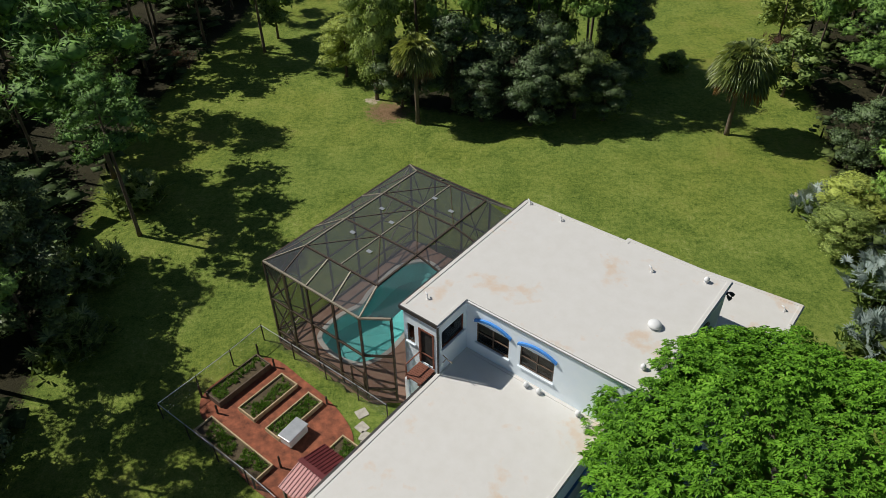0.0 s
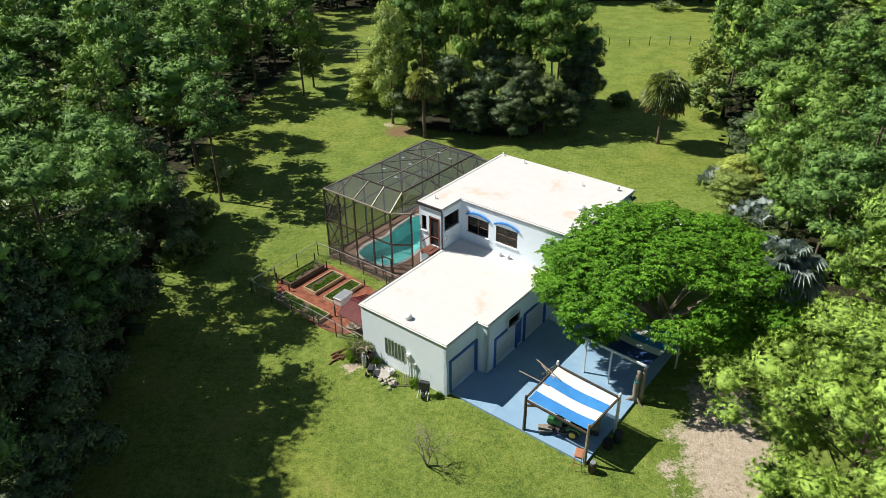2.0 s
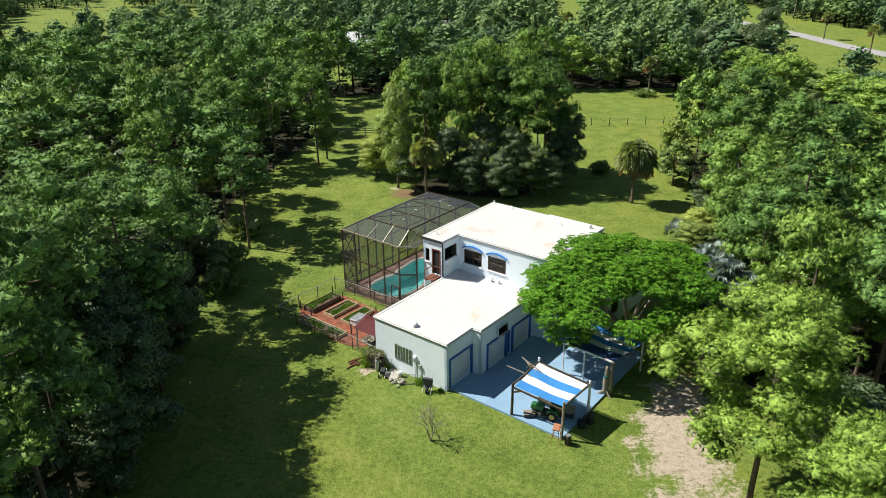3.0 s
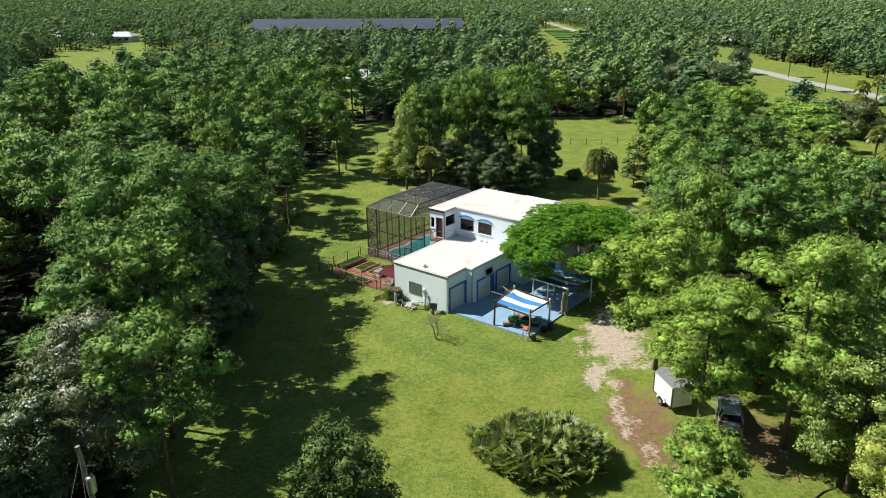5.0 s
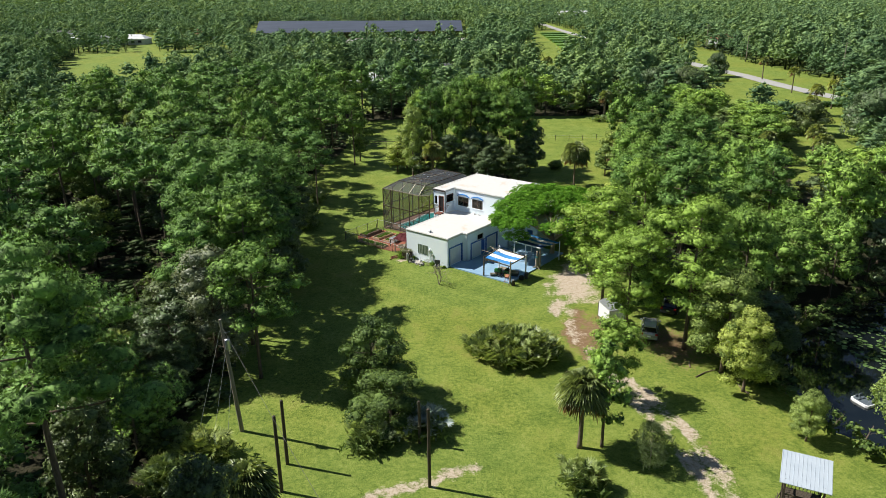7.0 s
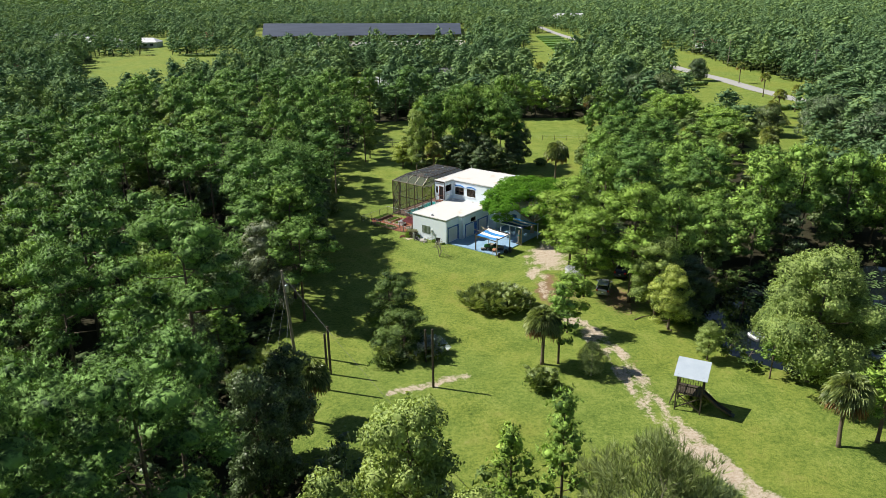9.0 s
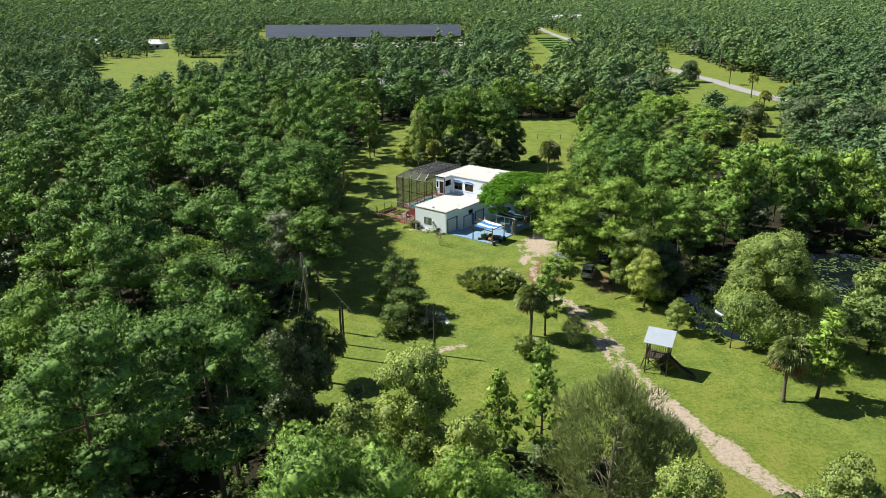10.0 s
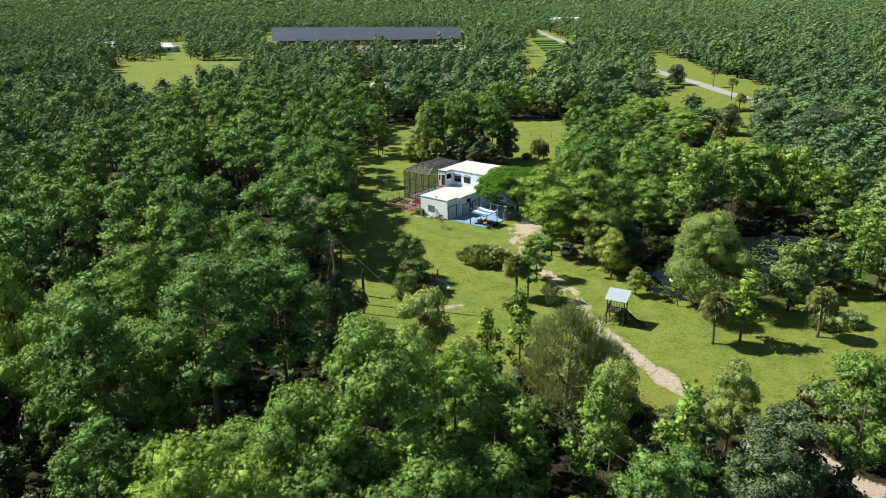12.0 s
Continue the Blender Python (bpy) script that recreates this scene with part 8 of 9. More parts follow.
def near_choice(x, y):
    s = RNG.random()
    if RNG.random() < 0.1:
        return None
    if -13 < x < 14 and -55 < y < -40:
        return f"shrub{RNG.integers(2)}", 2.2 + RNG.random(), 1.6
    near = -97 < y < 42 and abs(x) < 31
    if (-20 < x < -9 and -40 < y < -25) or (-36 < x < -17 and -32 < y < -9):
        return f"shrub{RNG.integers(2)}", 2.0 + RNG.random(), 1.6
    if -38 < x < -29 and -8 < y < 12:
        return f"shrub{RNG.integers(2)}", 1.8 + RNG.random(), 1.5
    tall = 11.5 if (y < -33 and -42 < x < 6) else 16.0 if (y < -33 and x < 5) else 14.5 if x < 0 else 12.5
    if x > 5 and y < -40:
        tall = 11.0
    if x > 42 and y > 9:
        tall = 8.5
    if -27 < x < -17 and 12 < y < 44:
        tall = 12.6 if y < 20 else 10.0
    if x > 17 and y > -40:
        if s < 0.55:
            k = RNG.integers(3)
            if x < 37 and y < 46:
                return ("sunpine0" if s < 0.4 else "light1"), tall * (0.7 + 0.4 * RNG.random()), 2.6 + 1.2 * RNG.random()
            return f"farsun{k}", tall * (0.7 + 0.4 * RNG.random()), 2.6 + 1.3 * RNG.random()
        k = RNG.integers(2)
        if x < 37 and y < 46:
            return (f"light{k}" if s < 0.7 else f"oak{k}"), tall * (0.4 + 0.3 * RNG.random()), 2.4 + 1.0 * RNG.random()
        return (f"farlight{k}" if s < 0.85 else f"faroak{k}"), tall * (0.4 + 0.3 * RNG.random()), 2.4 + 1.1 * RNG.random()
    if s < (0.64 if x < -17 and y > -22 else 0.45):
        k = RNG.integers(4)
        if y < -58 and abs(x) < 26 and RNG.random() < 0.55:
            return "sunpine0", tall * (0.62 + 0.4 * RNG.random()), 3.0 + 1.2 * RNG.random()
        # The lighter needle colour makes tall crowns here look sunlit.
        if -64 < y < -38 and x < -13 and int(abs(x) * 7) % 5 < 3:
            return "sunpine1", tall * (0.72 + 0.4 * RNG.random()), 2.6 + 1.7 * RNG.random()
        return (f"pine{k}" if near else f"farpine{k}"), tall * (0.72 + 0.4 * RNG.random()), 2.6 + 1.7 * RNG.random()
    if s < 0.86:
        k = RNG.integers(2)
        return (f"oak{k}" if near else f"faroak{k}"), tall * (0.42 + 0.22 * RNG.random()), 2.3 + 1.1 * RNG.random()
    k = RNG.integers(2)
    return (f"light{k}" if near else f"farlight{k}"), tall * (0.45 + 0.25 * RNG.random()), 2.2 + RNG.random()


fill(-78, 74, -100, 124, 4.6, near_choice)
for kind, x, y, h, r in (("oak0", -25.2, 15.2, 10.5, 3.8), ("oak1", -23.6, 18.4, 8.5, 3.2), ("oak0", -24.8, 7.2, 10.5, 3.6), ("oak1", -25.6, 11.4, 9, 3.6),
                         ("oak0", -22.6, 4.0, 9, 3.2), ("oak1", -24.8, -9.6, 8, 3.2), ("oak1", -24.2, -15.6, 7.5, 3.0), ("oak0", -27.6, -13.4, 6.5, 3.0), ("pine3", -23.6, -10.4, 13, 3.2)):
    plant(kind, x, y, h, r)
for kind, x, y, h, r in (("bigsun0", -15.1, -78.3, 13.6, 4.0), ("bigsun1", -10.0, -82.9, 14.6, 4.4), ("bigsun0", -7.1, -78.5, 13.6, 4.0), ("bigsun1", -3.0, -81.5, 13.6, 4.4), ("bigsun0", 1.0, -77.2, 11.6, 4.0)):
    plant(kind, x, y, h, r, abs(x) * 37)
TAKEN = []


for i, (x, y) in enumerate(spline(POND, 5)):
    if i % 2 == 0 or y > -8:
        plant(f"shrub{i % 2}", x + RNG.normal() * 0.5, y + RNG.normal() * 0.5, 1.2 + 1.6 * RNG.random(), 1.0 + 0.9 * RNG.random())


def sapling_choice(x, y):
    k = RNG.integers(2)
    return f"sapling{k}", 3.0 + 3.0 * RNG.random(), 1.4 + 1.0 * RNG.random()


fill(-46, 40, -96, -36, 4.0, sapling_choice)


# ---- far woods ----
EIGHT_V = np.array([(1, 0, 0), (0, 1, 0), (-1, 0, 0), (0, -1, 0), (0, 0, 1), (0, 0, -1)], float)
EIGHT_F = np.array([(0, 1, 4), (1, 2, 4), (2, 3, 4), (3, 0, 4), (1, 0, 5), (2, 1, 5), (3, 2, 5), (0, 3, 5)])


def far_tree(seed, shape, pads, sprays, size):
    """A tree 12 m high and 3.4 m wide of foliage pads with a few large sprays on each, for the joined woods."""
    rng = np.random.default_rng(seed)
    h, r = 12.0, 3.4
    base = {"umbrella": 0.5, "round": 0.34, "broad": 0.2, "palm": 0.78}[shape]
    trunk = Geo().tube([(0, 0, -0.1), (0, 0, h * (base + 0.25))], [0.28, 0.14], 3, False)
    tv, tf = np.array(trunk.v), np.array([(f[0], f[1], f[2]) for f in trunk.f] + [(f[0], f[2], f[3]) for f in trunk.f])
    parts = [(tv, tf, unit(tv * [1, 1, 0] + [0.01, 0, 0]))]
    if shape == "palm":
        n = pads * 3
        a = np.arange(n) * 2.39996
        e = np.linspace(1.2, -0.7, n)
        d = np.stack([np.cos(a) * np.cos(e), np.sin(a) * np.cos(e), np.sin(e)], 1)
        top = np.array([0, 0, h - 1.6])
        w = unit(np.cross(d, [0, 0, 1.0])) * 0.6
        v = np.stack([top + d * 0.4, top + d * 1.6 + w, top + d * 2.4 - [0, 0, 0.3], top + d * 1.6 - w], 1).reshape(-1, 3)
        i = np.arange(n)[:, None] * 4
        parts.append(turned_out(v, np.concatenate([i + [0, 1, 2], i + [0, 2, 3]], 1).reshape(-1, 3), np.repeat(unit(d + [0, 0, 0.3]), 4, 0), 0.4))
        return join(parts)
    i = np.arange(pads)
    s = (i + 0.5) / pads
    a = i * 2.39996 + rng.normal(size=pads) * 0.3
    prof = np.sqrt(np.clip(1 - (2 * np.abs(s - 0.36)) ** 2.2, 0.05, 1)) if shape != "umbrella" else np.clip(1 - s ** 3, 0.1, 1)
    rad = r * 0.72 * prof * (0.55 + 0.5 * rng.random(pads)) * (pads > 2)
    pad = r * 1.4 / math.sqrt(pads) * (0.75 + 0.5 * rng.random(pads)) + 0.3
    c = np.stack([rad * np.cos(a), rad * np.sin(a), h * base + (h - h * base - pad * 0.5) * s], 1)
    squash = 0.8
    parts.append(((c[:, None] + EIGHT_V[None] * (pad[:, None] * [0.56, 0.56, 0.54 * squash])[:, None] * (0.7 + 0.6 * rng.random((pads, 6, 1)))).reshape(-1, 3),
                  (EIGHT_F[None] + np.arange(pads)[:, None, None] * 6).reshape(-1, 3), np.tile(EIGHT_V, (pads, 1))))
    d = unit(rng.normal(size=(pads, sprays, 3)) + [0, 0, 0.35])
    q = c[:, None] + d * [1, 1, squash] * (pad[:, None, None] * (0.8 + 0.3 * rng.random((pads, sprays, 1))))
    parts.append(flakes(q.reshape(-1, 3), d.reshape(-1, 3), size, rng, 0.35))
    return join(parts)


def far_woods(name, x0, x1, y0, y1, step, pads, sprays, size, label, seed, grow_by=1.0, skip=None, rise=1.0, low_growth=False):
    """One joined mesh of many trees of six builds, spaced unevenly, with a tone of its own for each tree."""
    rng = np.random.default_rng(seed)
    gx, gy = np.meshgrid(np.arange(x0, x1, step), np.arange(y0, y1, step))
    x = gx.ravel() + (rng.random(gx.size) - 0.5) * step * 1.1
    y = gy.ravel() + (rng.random(gx.size) - 0.5) * step * 1.1
    keep = np.abs(x + 1) < 0.66 * (y + 122) + 25
    if skip:
        keep &= (x < skip[0]) | (x > skip[1])
    for gp in GAPS:
        keep &= ~inside(gp, x, y)
    keep &= off_line(ROAD, x, y) > 7
    keep &= ~inside(LAWN, x, y) & ~inside(POND, x, y)
    if low_growth:
        keep &= (off_line(LAWN + LAWN[:1], x, y) > 1.6) & (off_line(POND + POND[:1], x, y) > 3.0) & (off_line(DRIVE, x, y) > 3.0)
    x, y = x[keep], y[keep]
    patch = np.array([noise.noise((p * 0.012, q * 0.012, 3.0)) for p, q in zip(x, y)])
    kind = np.where(rng.random(len(x)) < 0.08, 5, np.where(rng.random(len(x)) < 0.34 - 0.7 * patch, 4, rng.integers(0, 4, len(x))))
    if low_growth:
        kind[:] = 4
    low = np.where(kind == 4, 0.62, np.where(kind == 5, 0.66, 1.0))
    clump = np.array([noise.noise((p * 0.05, q * 0.05, 8.0)) for p, q in zip(x, y)])
    high = (0.62 + 0.5 * rng.random(len(x)) + 0.28 * patch + 0.45 * clump).clip(0.35, 1.5) * low * rise
    wide = np.exp(0.34 * rng.normal(size=len(x)) + 0.35 * clump).clip(0.4, 1.9) * np.where(kind == 4, 1.15, 1.0) * grow_by
    turn = rng.random(len(x)) * 6.28
    tone = np.clip(0.45 + 0.9 * patch + 0.5 * clump + 0.26 * rng.normal(size=len(x)) - 0.12 * (kind == 4), 0, 1)
    parts, tones = [], []
    for k, shape in enumerate(("umbrella", "round", "umbrella", "round", "broad", "palm")):
        v, f, n = far_tree(seed + k, shape, pads, sprays, size)
        at = np.flatnonzero(kind == k)
        cs, sn = np.cos(turn[at])[:, None], np.sin(turn[at])[:, None]
        w, hh = wide[at][:, None], high[at][:, None]
        p = np.stack([(v[:, 0] * cs - v[:, 1] * sn) * w + x[at][:, None], (v[:, 0] * sn + v[:, 1] * cs) * w + y[at][:, None], v[:, 2] * hh], 2)
        m = np.stack([n[:, 0] * cs - n[:, 1] * sn, n[:, 0] * sn + n[:, 1] * cs, np.repeat(n[None, :, 2], len(at), 0)], 2)
        parts.append((p.reshape(-1, 3), (f[None] + np.arange(len(at))[:, None, None] * len(v)).reshape(-1, 3), m.reshape(-1, 3)))
        tones.append(np.repeat(tone[at], len(v)))
    # Low growth takes the leaf copy with canopy shade in its colour.
    me = to_mesh(name, join(parts), UNDERGROWTH_SHADED if low_growth else FAR_LEAF)
    me.attributes.new("tone", 'FLOAT', 'POINT').data.foreach_set("value", np.concatenate(tones).astype(np.float32))
    return tagged(new(name, me), label, "woods", kind="stuff")


far_woods("far_woods", -230, 240, 121, 330, 6.2, 12, 20, 0.72, "green pine and palm woods behind the clearing", 21)
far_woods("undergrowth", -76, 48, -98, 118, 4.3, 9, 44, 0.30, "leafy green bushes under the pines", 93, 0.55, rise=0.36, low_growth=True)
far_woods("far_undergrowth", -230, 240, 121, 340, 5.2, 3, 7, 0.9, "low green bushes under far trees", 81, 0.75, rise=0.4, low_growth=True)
far_woods("side_woods", -180, 180, 0, 121, 6.2, 14, 34, 0.6, "green pine woods on both sides of the land", 33, skip=(-79, 75))
far_woods("distant_woods", -520, 560, 330, 720, 7.6, 7, 8, 1.15, "distant green woods in low flat country", 45)
far_woods("horizon_woods", -1150, 1150, 720, 1500, 11.0, 3, 5, 2.0, "unbroken green woods towards the horizon", 57, 1.2)
far_woods("last_woods", -1900, 1900, 1500, 2900, 19.0, 1, 4, 5.0, "green treetops out to the horizon", 69, 2.2)

# ---- single trees and plants ----
t = thing("spreading_tree", "wide spreading tree with drooping bright green leaf sprays", "tree", pose(13.2, 15.7, 0) @ Matrix.Diagonal((1.0, 0.76, 1.0, 1.0)))
tk, cr = make_poinciana(4, 8.9, 8.9)
part("trunk", tk, PALE_BARK, t, "", True)
part("crown", cr, FEATHER, t, "drooping bright green leaf sprays")


def palm(x, y, h, seed, label="cabbage palm with a round head of fan leaves", fronds=66, radius=1.05, stalk=1.05, leaf_mat=None):
    t = thing("palm_tree", label, "palm tree", pose(x, y, 0, 0, 0, seed * 47), "palms")
    tk, live, dead, stalks = make_palm(seed, h, fronds, radius, stalk)
    part("trunk", tk, PALM_TRUNK, t, "", True)
    part("crown", live, leaf_mat or PALM_LEAF, t)
    part("dead_fronds", dead, DEAD_FROND if leaf_mat is None else leaf_mat, t, "hanging dead brown fans" if leaf_mat is None else "")
    part("frond_base", stalks, leaf_mat or PALM_LEAF, t)
    return t


palm(22.2, 49.6, 6.9, 1, "cabbage palm with a skirt of dead brown fans", 84, 1.25, 1.35)
palm(9.1, -25.6, 6.2, 2)
palm(32.1, -40.2, 6.6, 3, "cabbage palm standing alone on the mown lawn")
palm(46.0, -38.5, 6.4, 4, "cabbage palm at the edge of the far lawn", 50, 1.0, 1.1)
palm(-2.4, 52.0, 7.2, 5, "cabbage palm at the edge of a clump of trees")
palm(19.2, 14.3, 7.8, 6, "silvery blue fan palm behind the house tree", 34, 1.25, 1.4, SILVER_PALM)
palm(-27.8, -18.9, 6.4, 7)
palm(41.6, 113.9, 7.5, 8, fronds=36)
palm(36.5, 44.0, 6.0, 9, fronds=36)
palm(-13.0, -35.5, 6.0, 10)
palm(38.5, -22.0, 6.0, 11, fronds=36)
for k, (x, y, h) in enumerate(((60, 60, 7), (66, 52, 8), (72, 66, 7), (84, 92, 8), (90, 104, 7), (98, 118, 8), (70, 84, 7), (56, 72, 6), (108, 128, 8), (112, 160, 8), (77, 40, 7), (118, 196, 8), (94, 250, 9), (98, 262, 9), (103, 255, 9), (-52, 100, 8), (34, 200, 9), (40, 205, 8))):
    palm(x, y, h, 20 + k, "cabbage palm rising among distant trees", 26, 1.0, 1.1)


def fans(x, y, rx, ry, h, count, seed, mat=None, label="thicket of saw palmetto with spiky green fans", turn=0.0, radius=0.62):
    t = thing("palmetto_thicket", label, "palmetto", pose(x, y, 0, 0, 0, turn), "palmettos")
    fol, c = make_bush_of_fans(seed, rx, ry, h, count, radius)
    tagged(part("foliage", fol, mat or PALMETTO, t), kind="stuff")
    rng = np.random.default_rng(seed)
    tagged(part("understory", bodies(c + [0, 0, 0.1 * h], np.full(len(c), 0.42 * h), 0.6, rng, False), SHRUB, t, "dark leaves under the fans"), kind="stuff")


fans(5.6, -11.4, 4.2, 3.0, 2.3, 620, 1, turn=-10, radius=0.68)
fans(8.4, -30.2, 1.5, 1.4, 1.9, 90, 2)
fans(-6.6, -25.2, 1.6, 1.3, 1.6, 80, 3)
fans(-18.8, -26.6, 2.3, 1.8, 2.0, 150, 5)
fans(-21.8, -25.4, 1.7, 1.5, 1.7, 100, 6)
fans(-20.4, -29.6, 2.0, 1.7, 1.8, 120, 7)
fans(-2.6, -23.4, 1.6, 1.6, 1.8, 80, 4, SILVER_PALM, "silvery palmetto fans beside dark shrubs")
for k, (x, y, r, h) in enumerate(((25.2, 38.6, 1.8, 2.0), (25.0, 30.8, 2.0, 2.2), (27.8, 33.0, 1.8, 2.2), (23.2, 26.5, 1.7, 2.0), (22.5, 22.5, 1.6, 2.0))):
    fans(x, y, r, r * 0.9, h, 90, 10 + k, SILVER_PALM, "pale silvery palmetto fans at the wood's edge")
for k, (x, y, r, h) in enumerate(((40.2, 112.6, 2.2, 1.4), (20.8, 61.4, 1.0, 1.4), (-21.5, 33, 1.8, 2.0), (-22, 41, 2.0, 2.0), (-20.5, 27, 1.6, 1.8), (22.6, -33.2, 0.8, 1.0), (27, -16.5, 1.6, 1.8), (-16.5, -33, 2.0, 2.0), (48, -36, 1.8, 1.6), (52, -35.5, 1.6, 1.6))):
    fans(x, y, r, r * 0.9, h, 70, 30 + k)

# bare little tree on the lawn, and a stump
t = thing("bare_tree", "small leafless grey tree on the lawn", "bare tree", pose(-1.4, 5.95, 0))
g = Geo()
rng = np.random.default_rng(2)


def twig(p, d, length, r, depth):
    q = p + d * length
    g.tube([p, p.lerp(q, 0.5) + Vector(rng.normal(size=3) * 0.03), q], [r, r * 0.8, r * 0.55], 5, False)
    if depth:
        for _ in range(3 if depth > 1 else 2):
            e = (d + Vector(rng.normal(size=3)) * 0.55 + Vector((0, 0, 0.15))).normalized()
            twig(q, e, length * (0.6 + 0.25 * rng.random()), r * 0.55, depth - 1)


for a in (0.3, 2.2, 4.1, 5.3):
    twig(Vector((0, 0, -0.03)), Vector((0.35 * math.cos(a), 0.35 * math.sin(a), 1)).normalized(), 0.95, 0.05, 4)
part("branch", g, PALE_BARK, t)
for k, (x, y, ln, a) in enumerate(((21.6, -13.2, 1.6, 70), (22.4, -15.0, 2.6, 30), (24.6, -17.6, 1.8, 100))):
    t = thing("fallen_branch", "dark fallen branch on the grass", "branch", pose(x, y, 0.06, 0, 0, a), "fallen branches")
    part("wood", Geo().tube([(-ln / 2, 0, 0), (0, 0.12, 0.03), (ln / 2, -0.05, 0.0)], [0.07, 0.05, 0.025], 6), BARK, t)

# ---- beyond the clearing ----
r = Geo()
pts = [Vector(p) for p in ROAD]
vs = []
for i, p in enumerate(pts):
    d = (pts[min(i + 1, len(pts) - 1)] - pts[max(i - 1, 0)]).normalized()
    s = Vector((-d.y, d.x)) * 3.2
    vs += [(p.x + s.x, p.y + s.y, 0.09), (p.x - s.x, p.y - s.y, 0.09)]
r.add(vs, [(2 * i, 2 * i + 1, 2 * i + 3, 2 * i + 2) for i in range(len(pts) - 1)])
tagged(new("road", to_mesh("road", r, ASPHALT)), "pale grey country road through woods", "road", kind="structure")

nur = thing("shade_house", "very large dark shade-net nursery roof beyond the woods", "shade house", pose(0, 0, 0))
ROWS_N = 16
for k in range(ROWS_N):
    s0, s1 = k / ROWS_N, (k + 0.94) / ROWS_N
    a, b, c, d = Vector((-131, 455)), Vector((16, 462)), Vector((20, 626)), Vector((-176, 655))
    p0, p1, p2, p3 = a.lerp(d, s0), b.lerp(c, s0), b.lerp(c, s1), a.lerp(d, s1)
    m0, m1 = (p0 + p3) / 2, (p1 + p2) / 2
    part("net_bay", Geo().add([(p0.x, p0.y, 4.0), (p1.x, p1.y, 4.0), (m1.x, m1.y, 4.9), (m0.x, m0.y, 4.9), (p2.x, p2.y, 4.0), (p3.x, p3.y, 4.0)], [(0, 1, 2, 3), (3, 2, 4, 5)]), SHADE_NET, nur)
for k in range(14):
    q = Vector((-131, 455)).lerp(Vector((16, 462)), k / 13)
    part("post", Geo().box(q.x - 0.15, q.x + 0.15, q.y - 0.15, q.y + 0.15, 0, 4.0), GALV, nur)


yard = tagged(new("nursery_yard", to_mesh("nursery_yard", Geo().prism([(-118, 408), (18, 402), (18, 453), (-126, 447)], -0.2, 0.12), CONCRETE)), "pale gravel yard before the shade house", "yard", kind="structure")
for k, (x, y, w) in enumerate(((-104, 430, 20), (-78, 424, 24), (-46, 428, 26), (-14, 422, 24), (-60, 440, 30), (-20, 440, 28))):
    t = thing("plant_bench", "long low bench with rows of potted plants in the nursery yard", "bench", pose(x, y, 0.12), "plant benches")
    part("bench_top", Geo().box(-w / 2, w / 2, -2.2, 2.2, 0.7, 0.85), (FAR_ROOF, SOIL, GALV)[k % 3], t)
    part("leg", Geo().box(-w / 2 + 0.5, -w / 2 + 0.8, -1.8, 1.8, 0, 0.7), GALV, t)
    part("leg", Geo().box(w / 2 - 0.8, w / 2 - 0.5, -1.8, 1.8, 0, 0.7), GALV, t)


def far_house(x, y, sx, sy, h, roof_mat, turn, label):
    t = thing("far_house", label, "house", pose(x, y, 0, 0, 0, turn), "houses beyond the woods")
    wl = part("wall", Geo().box(-sx, sx, -sy, sy, 0, h), FAR_ROOF, t)
    part("roof", Geo().add([(-sx - 0.5, -sy - 0.5, h), (sx + 0.5, -sy - 0.5, h), (sx + 0.5, sy + 0.5, h), (-sx - 0.5, sy + 0.5, h), (-sx * 0.6, 0, h + sy * 0.45), (sx * 0.6, 0, h + sy * 0.45)],
                           [(0, 1, 5, 4), (2, 3, 4, 5), (1, 2, 5), (3, 0, 4), (3, 2, 1, 0)]), roof_mat, t)
    for k in range(4):
        x0 = -sx * 0.8 + k * sx * 0.45
        part("window", Geo().box(x0, x0 + sx * 0.22, -sy - 0.06, -sy + 0.02, h * 0.35, h * 0.75), WINDOW_DARK, t)


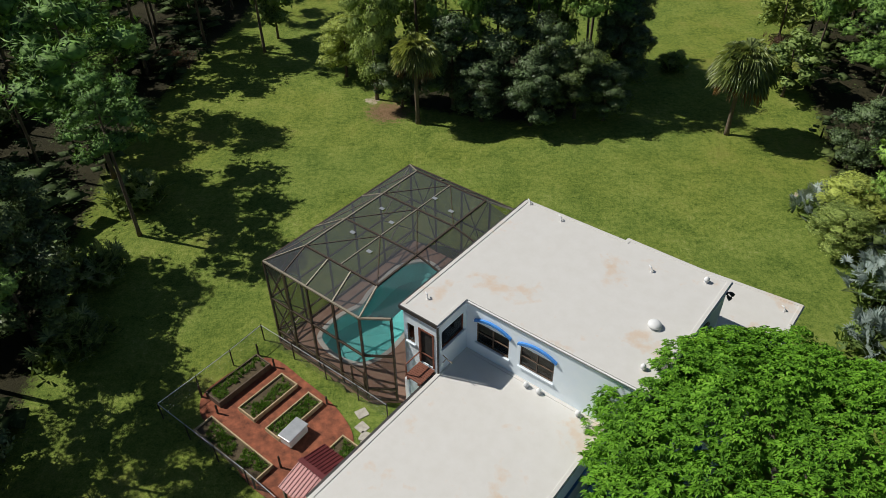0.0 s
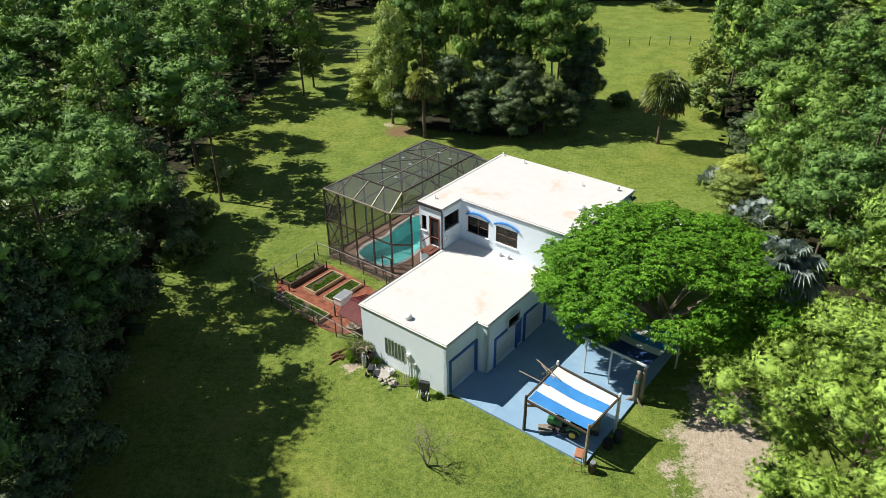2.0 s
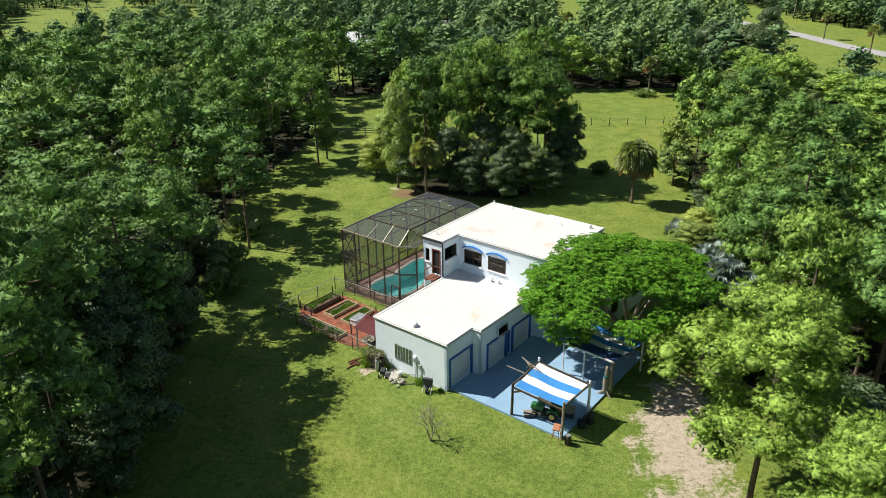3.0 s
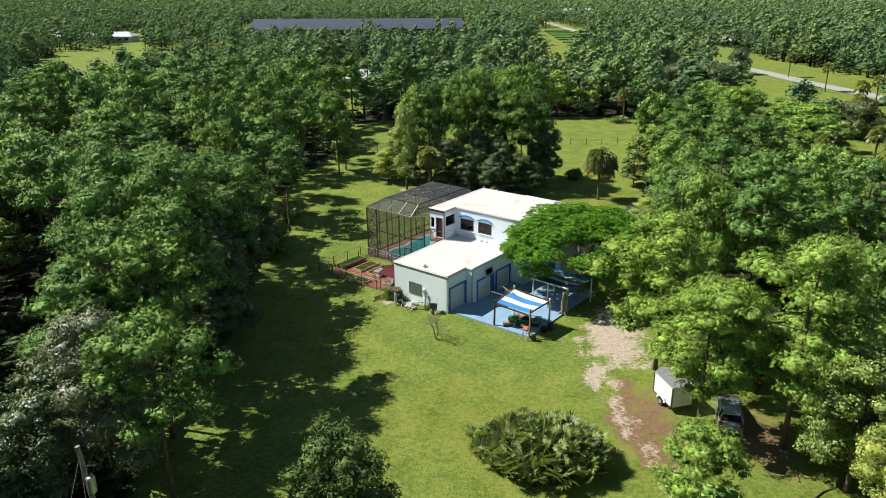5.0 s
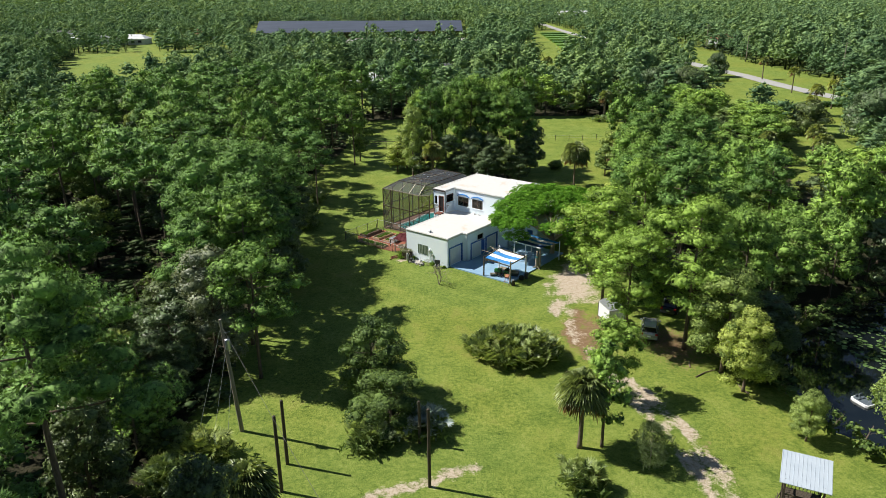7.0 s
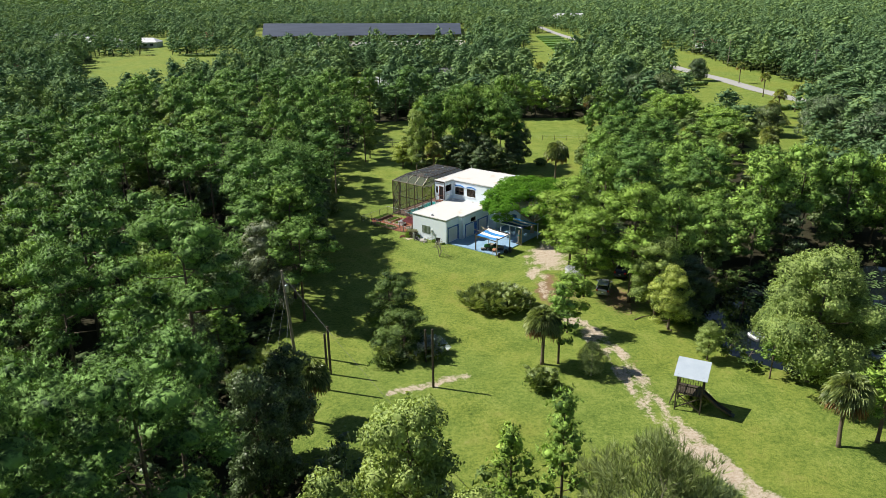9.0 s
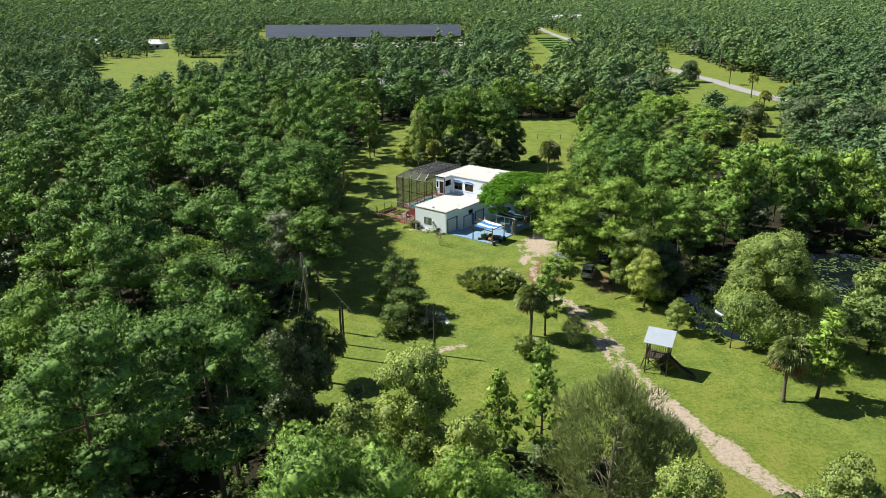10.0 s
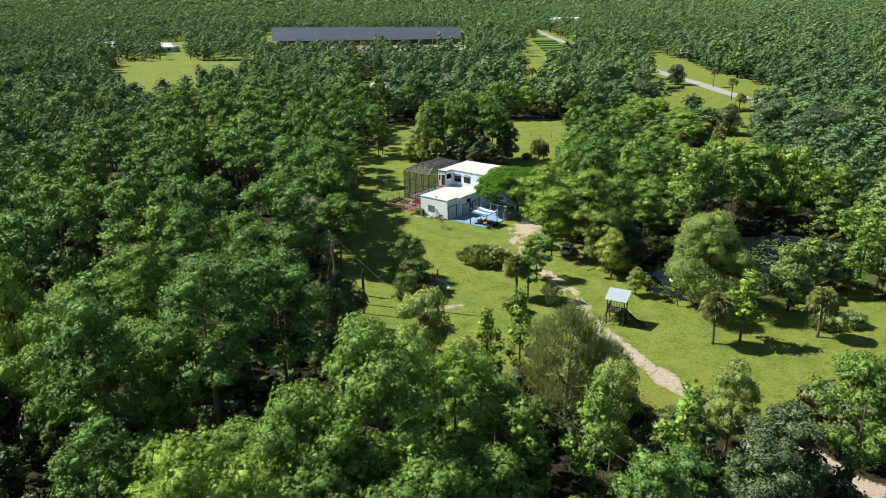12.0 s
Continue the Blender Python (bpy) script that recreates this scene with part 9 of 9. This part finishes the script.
for x, y, sx, sy, h, m, a, lab in ((-24, 184, 8, 5, 3, FAR_ROOF, 5, "low house with a pale roof behind trees"), (-6, 190, 6, 4, 3, SHINGLE, -8, "low house with a grey roof behind trees"),
                                   (-239, 425, 16, 8, 3.5, FAR_ROOF, 0, "long pale-roofed farm building"), (-203, 418, 10, 6, 3.5, FAR_ROOF, 0, "pale-roofed farm building behind trees"), (-262, 446, 22, 10, 4, SHINGLE, 0, "long dark-roofed farm building"),
                                   (-172, 466, 9, 6, 4, RED_ROOF, 20, "red-roofed farm house behind trees"), (-206, 280, 8, 6, 3, FAR_ROOF, 12, "white-roofed house among trees"), (-211, 258, 7, 5, 3, RED_ROOF, 0, "red-roofed barn among trees"),
                                   (158, 344, 5, 5, 5, RED_ROOF, 15, "red-roofed house by the road"), (176, 350, 13, 6, 3.5, FAR_ROOF, 0, "long white-roofed house by the road"), (142, 720, 22, 10, 5, FAR_ROOF, 0, "long white-roofed shed by the road"),
                                   (31, 236, 6, 5, 3, FAR_ROOF, 0, "pale-roofed house by a drive"), (4, 214, 7, 5, 3, SHINGLE, 0, "grey-roofed house by a drive")):
    far_house(x, y, sx, sy, h, m, a, lab)
for k, (x, y, h) in enumerate(((143, 499, 13), (145, 331, 13), (138, 260, 13), (146, 194, 13), (150, 151, 13), (150, 100, 12))):
    t = thing("roadside_pole", "tall grey utility pole beside the far road", "utility pole", pose(x, y, 0, 0, 0, 0), "roadside poles")
    part("shaft", Geo().tube([(0, 0, -0.1), (0, 0, h)], [0.2, 0.13], 7), GREY_WOOD, t)
    for z in (h - 0.5, h - 1.6):
        part("cross_arm", Geo().bar((-1.4, 0, z), (1.4, 0, z), 0.14, 0.14), GREY_WOOD, t)
crop = Geo()
for k in range(9):
    s = k / 9
    a, b = Vector((66, 300)).lerp(Vector((76, 500)), s), Vector((84, 300)).lerp(Vector((94, 500)), s)
    crop.prism([(a.x, a.y), (b.x, b.y), (b.x + 0.4, b.y + 11), (a.x + 0.4, a.y + 11)], 0.0, 0.8)
tagged(new("crop_rows", to_mesh("crop_rows", crop, GARDEN_GREEN)), "rows of green crops in a far field", "crops", kind="stuff")
hedge = []
rng = np.random.default_rng(77)
for line in ([(88, 128), (106, 131), (116, 134)], [(-150, 340), (-90, 338)], [(96, 190), (104, 192)]):
    for a, b in zip(line, line[1:]):
        n = int(math.hypot(b[0] - a[0], b[1] - a[1]) / 1.2)
        s = (np.arange(n) + 0.5)[:, None] / n
        c = np.array(a)[None] * (1 - s) + np.array(b)[None] * s
        hedge.append(puffs(np.c_[c, np.full(n, 0.8)], np.full((n, 3), 1.0), rng, 0.5))
tagged(new("field_hedges", to_mesh("field_hedges", join(hedge), SHRUB)), "low clipped green hedges along far fields", "hedge", kind="stuff")
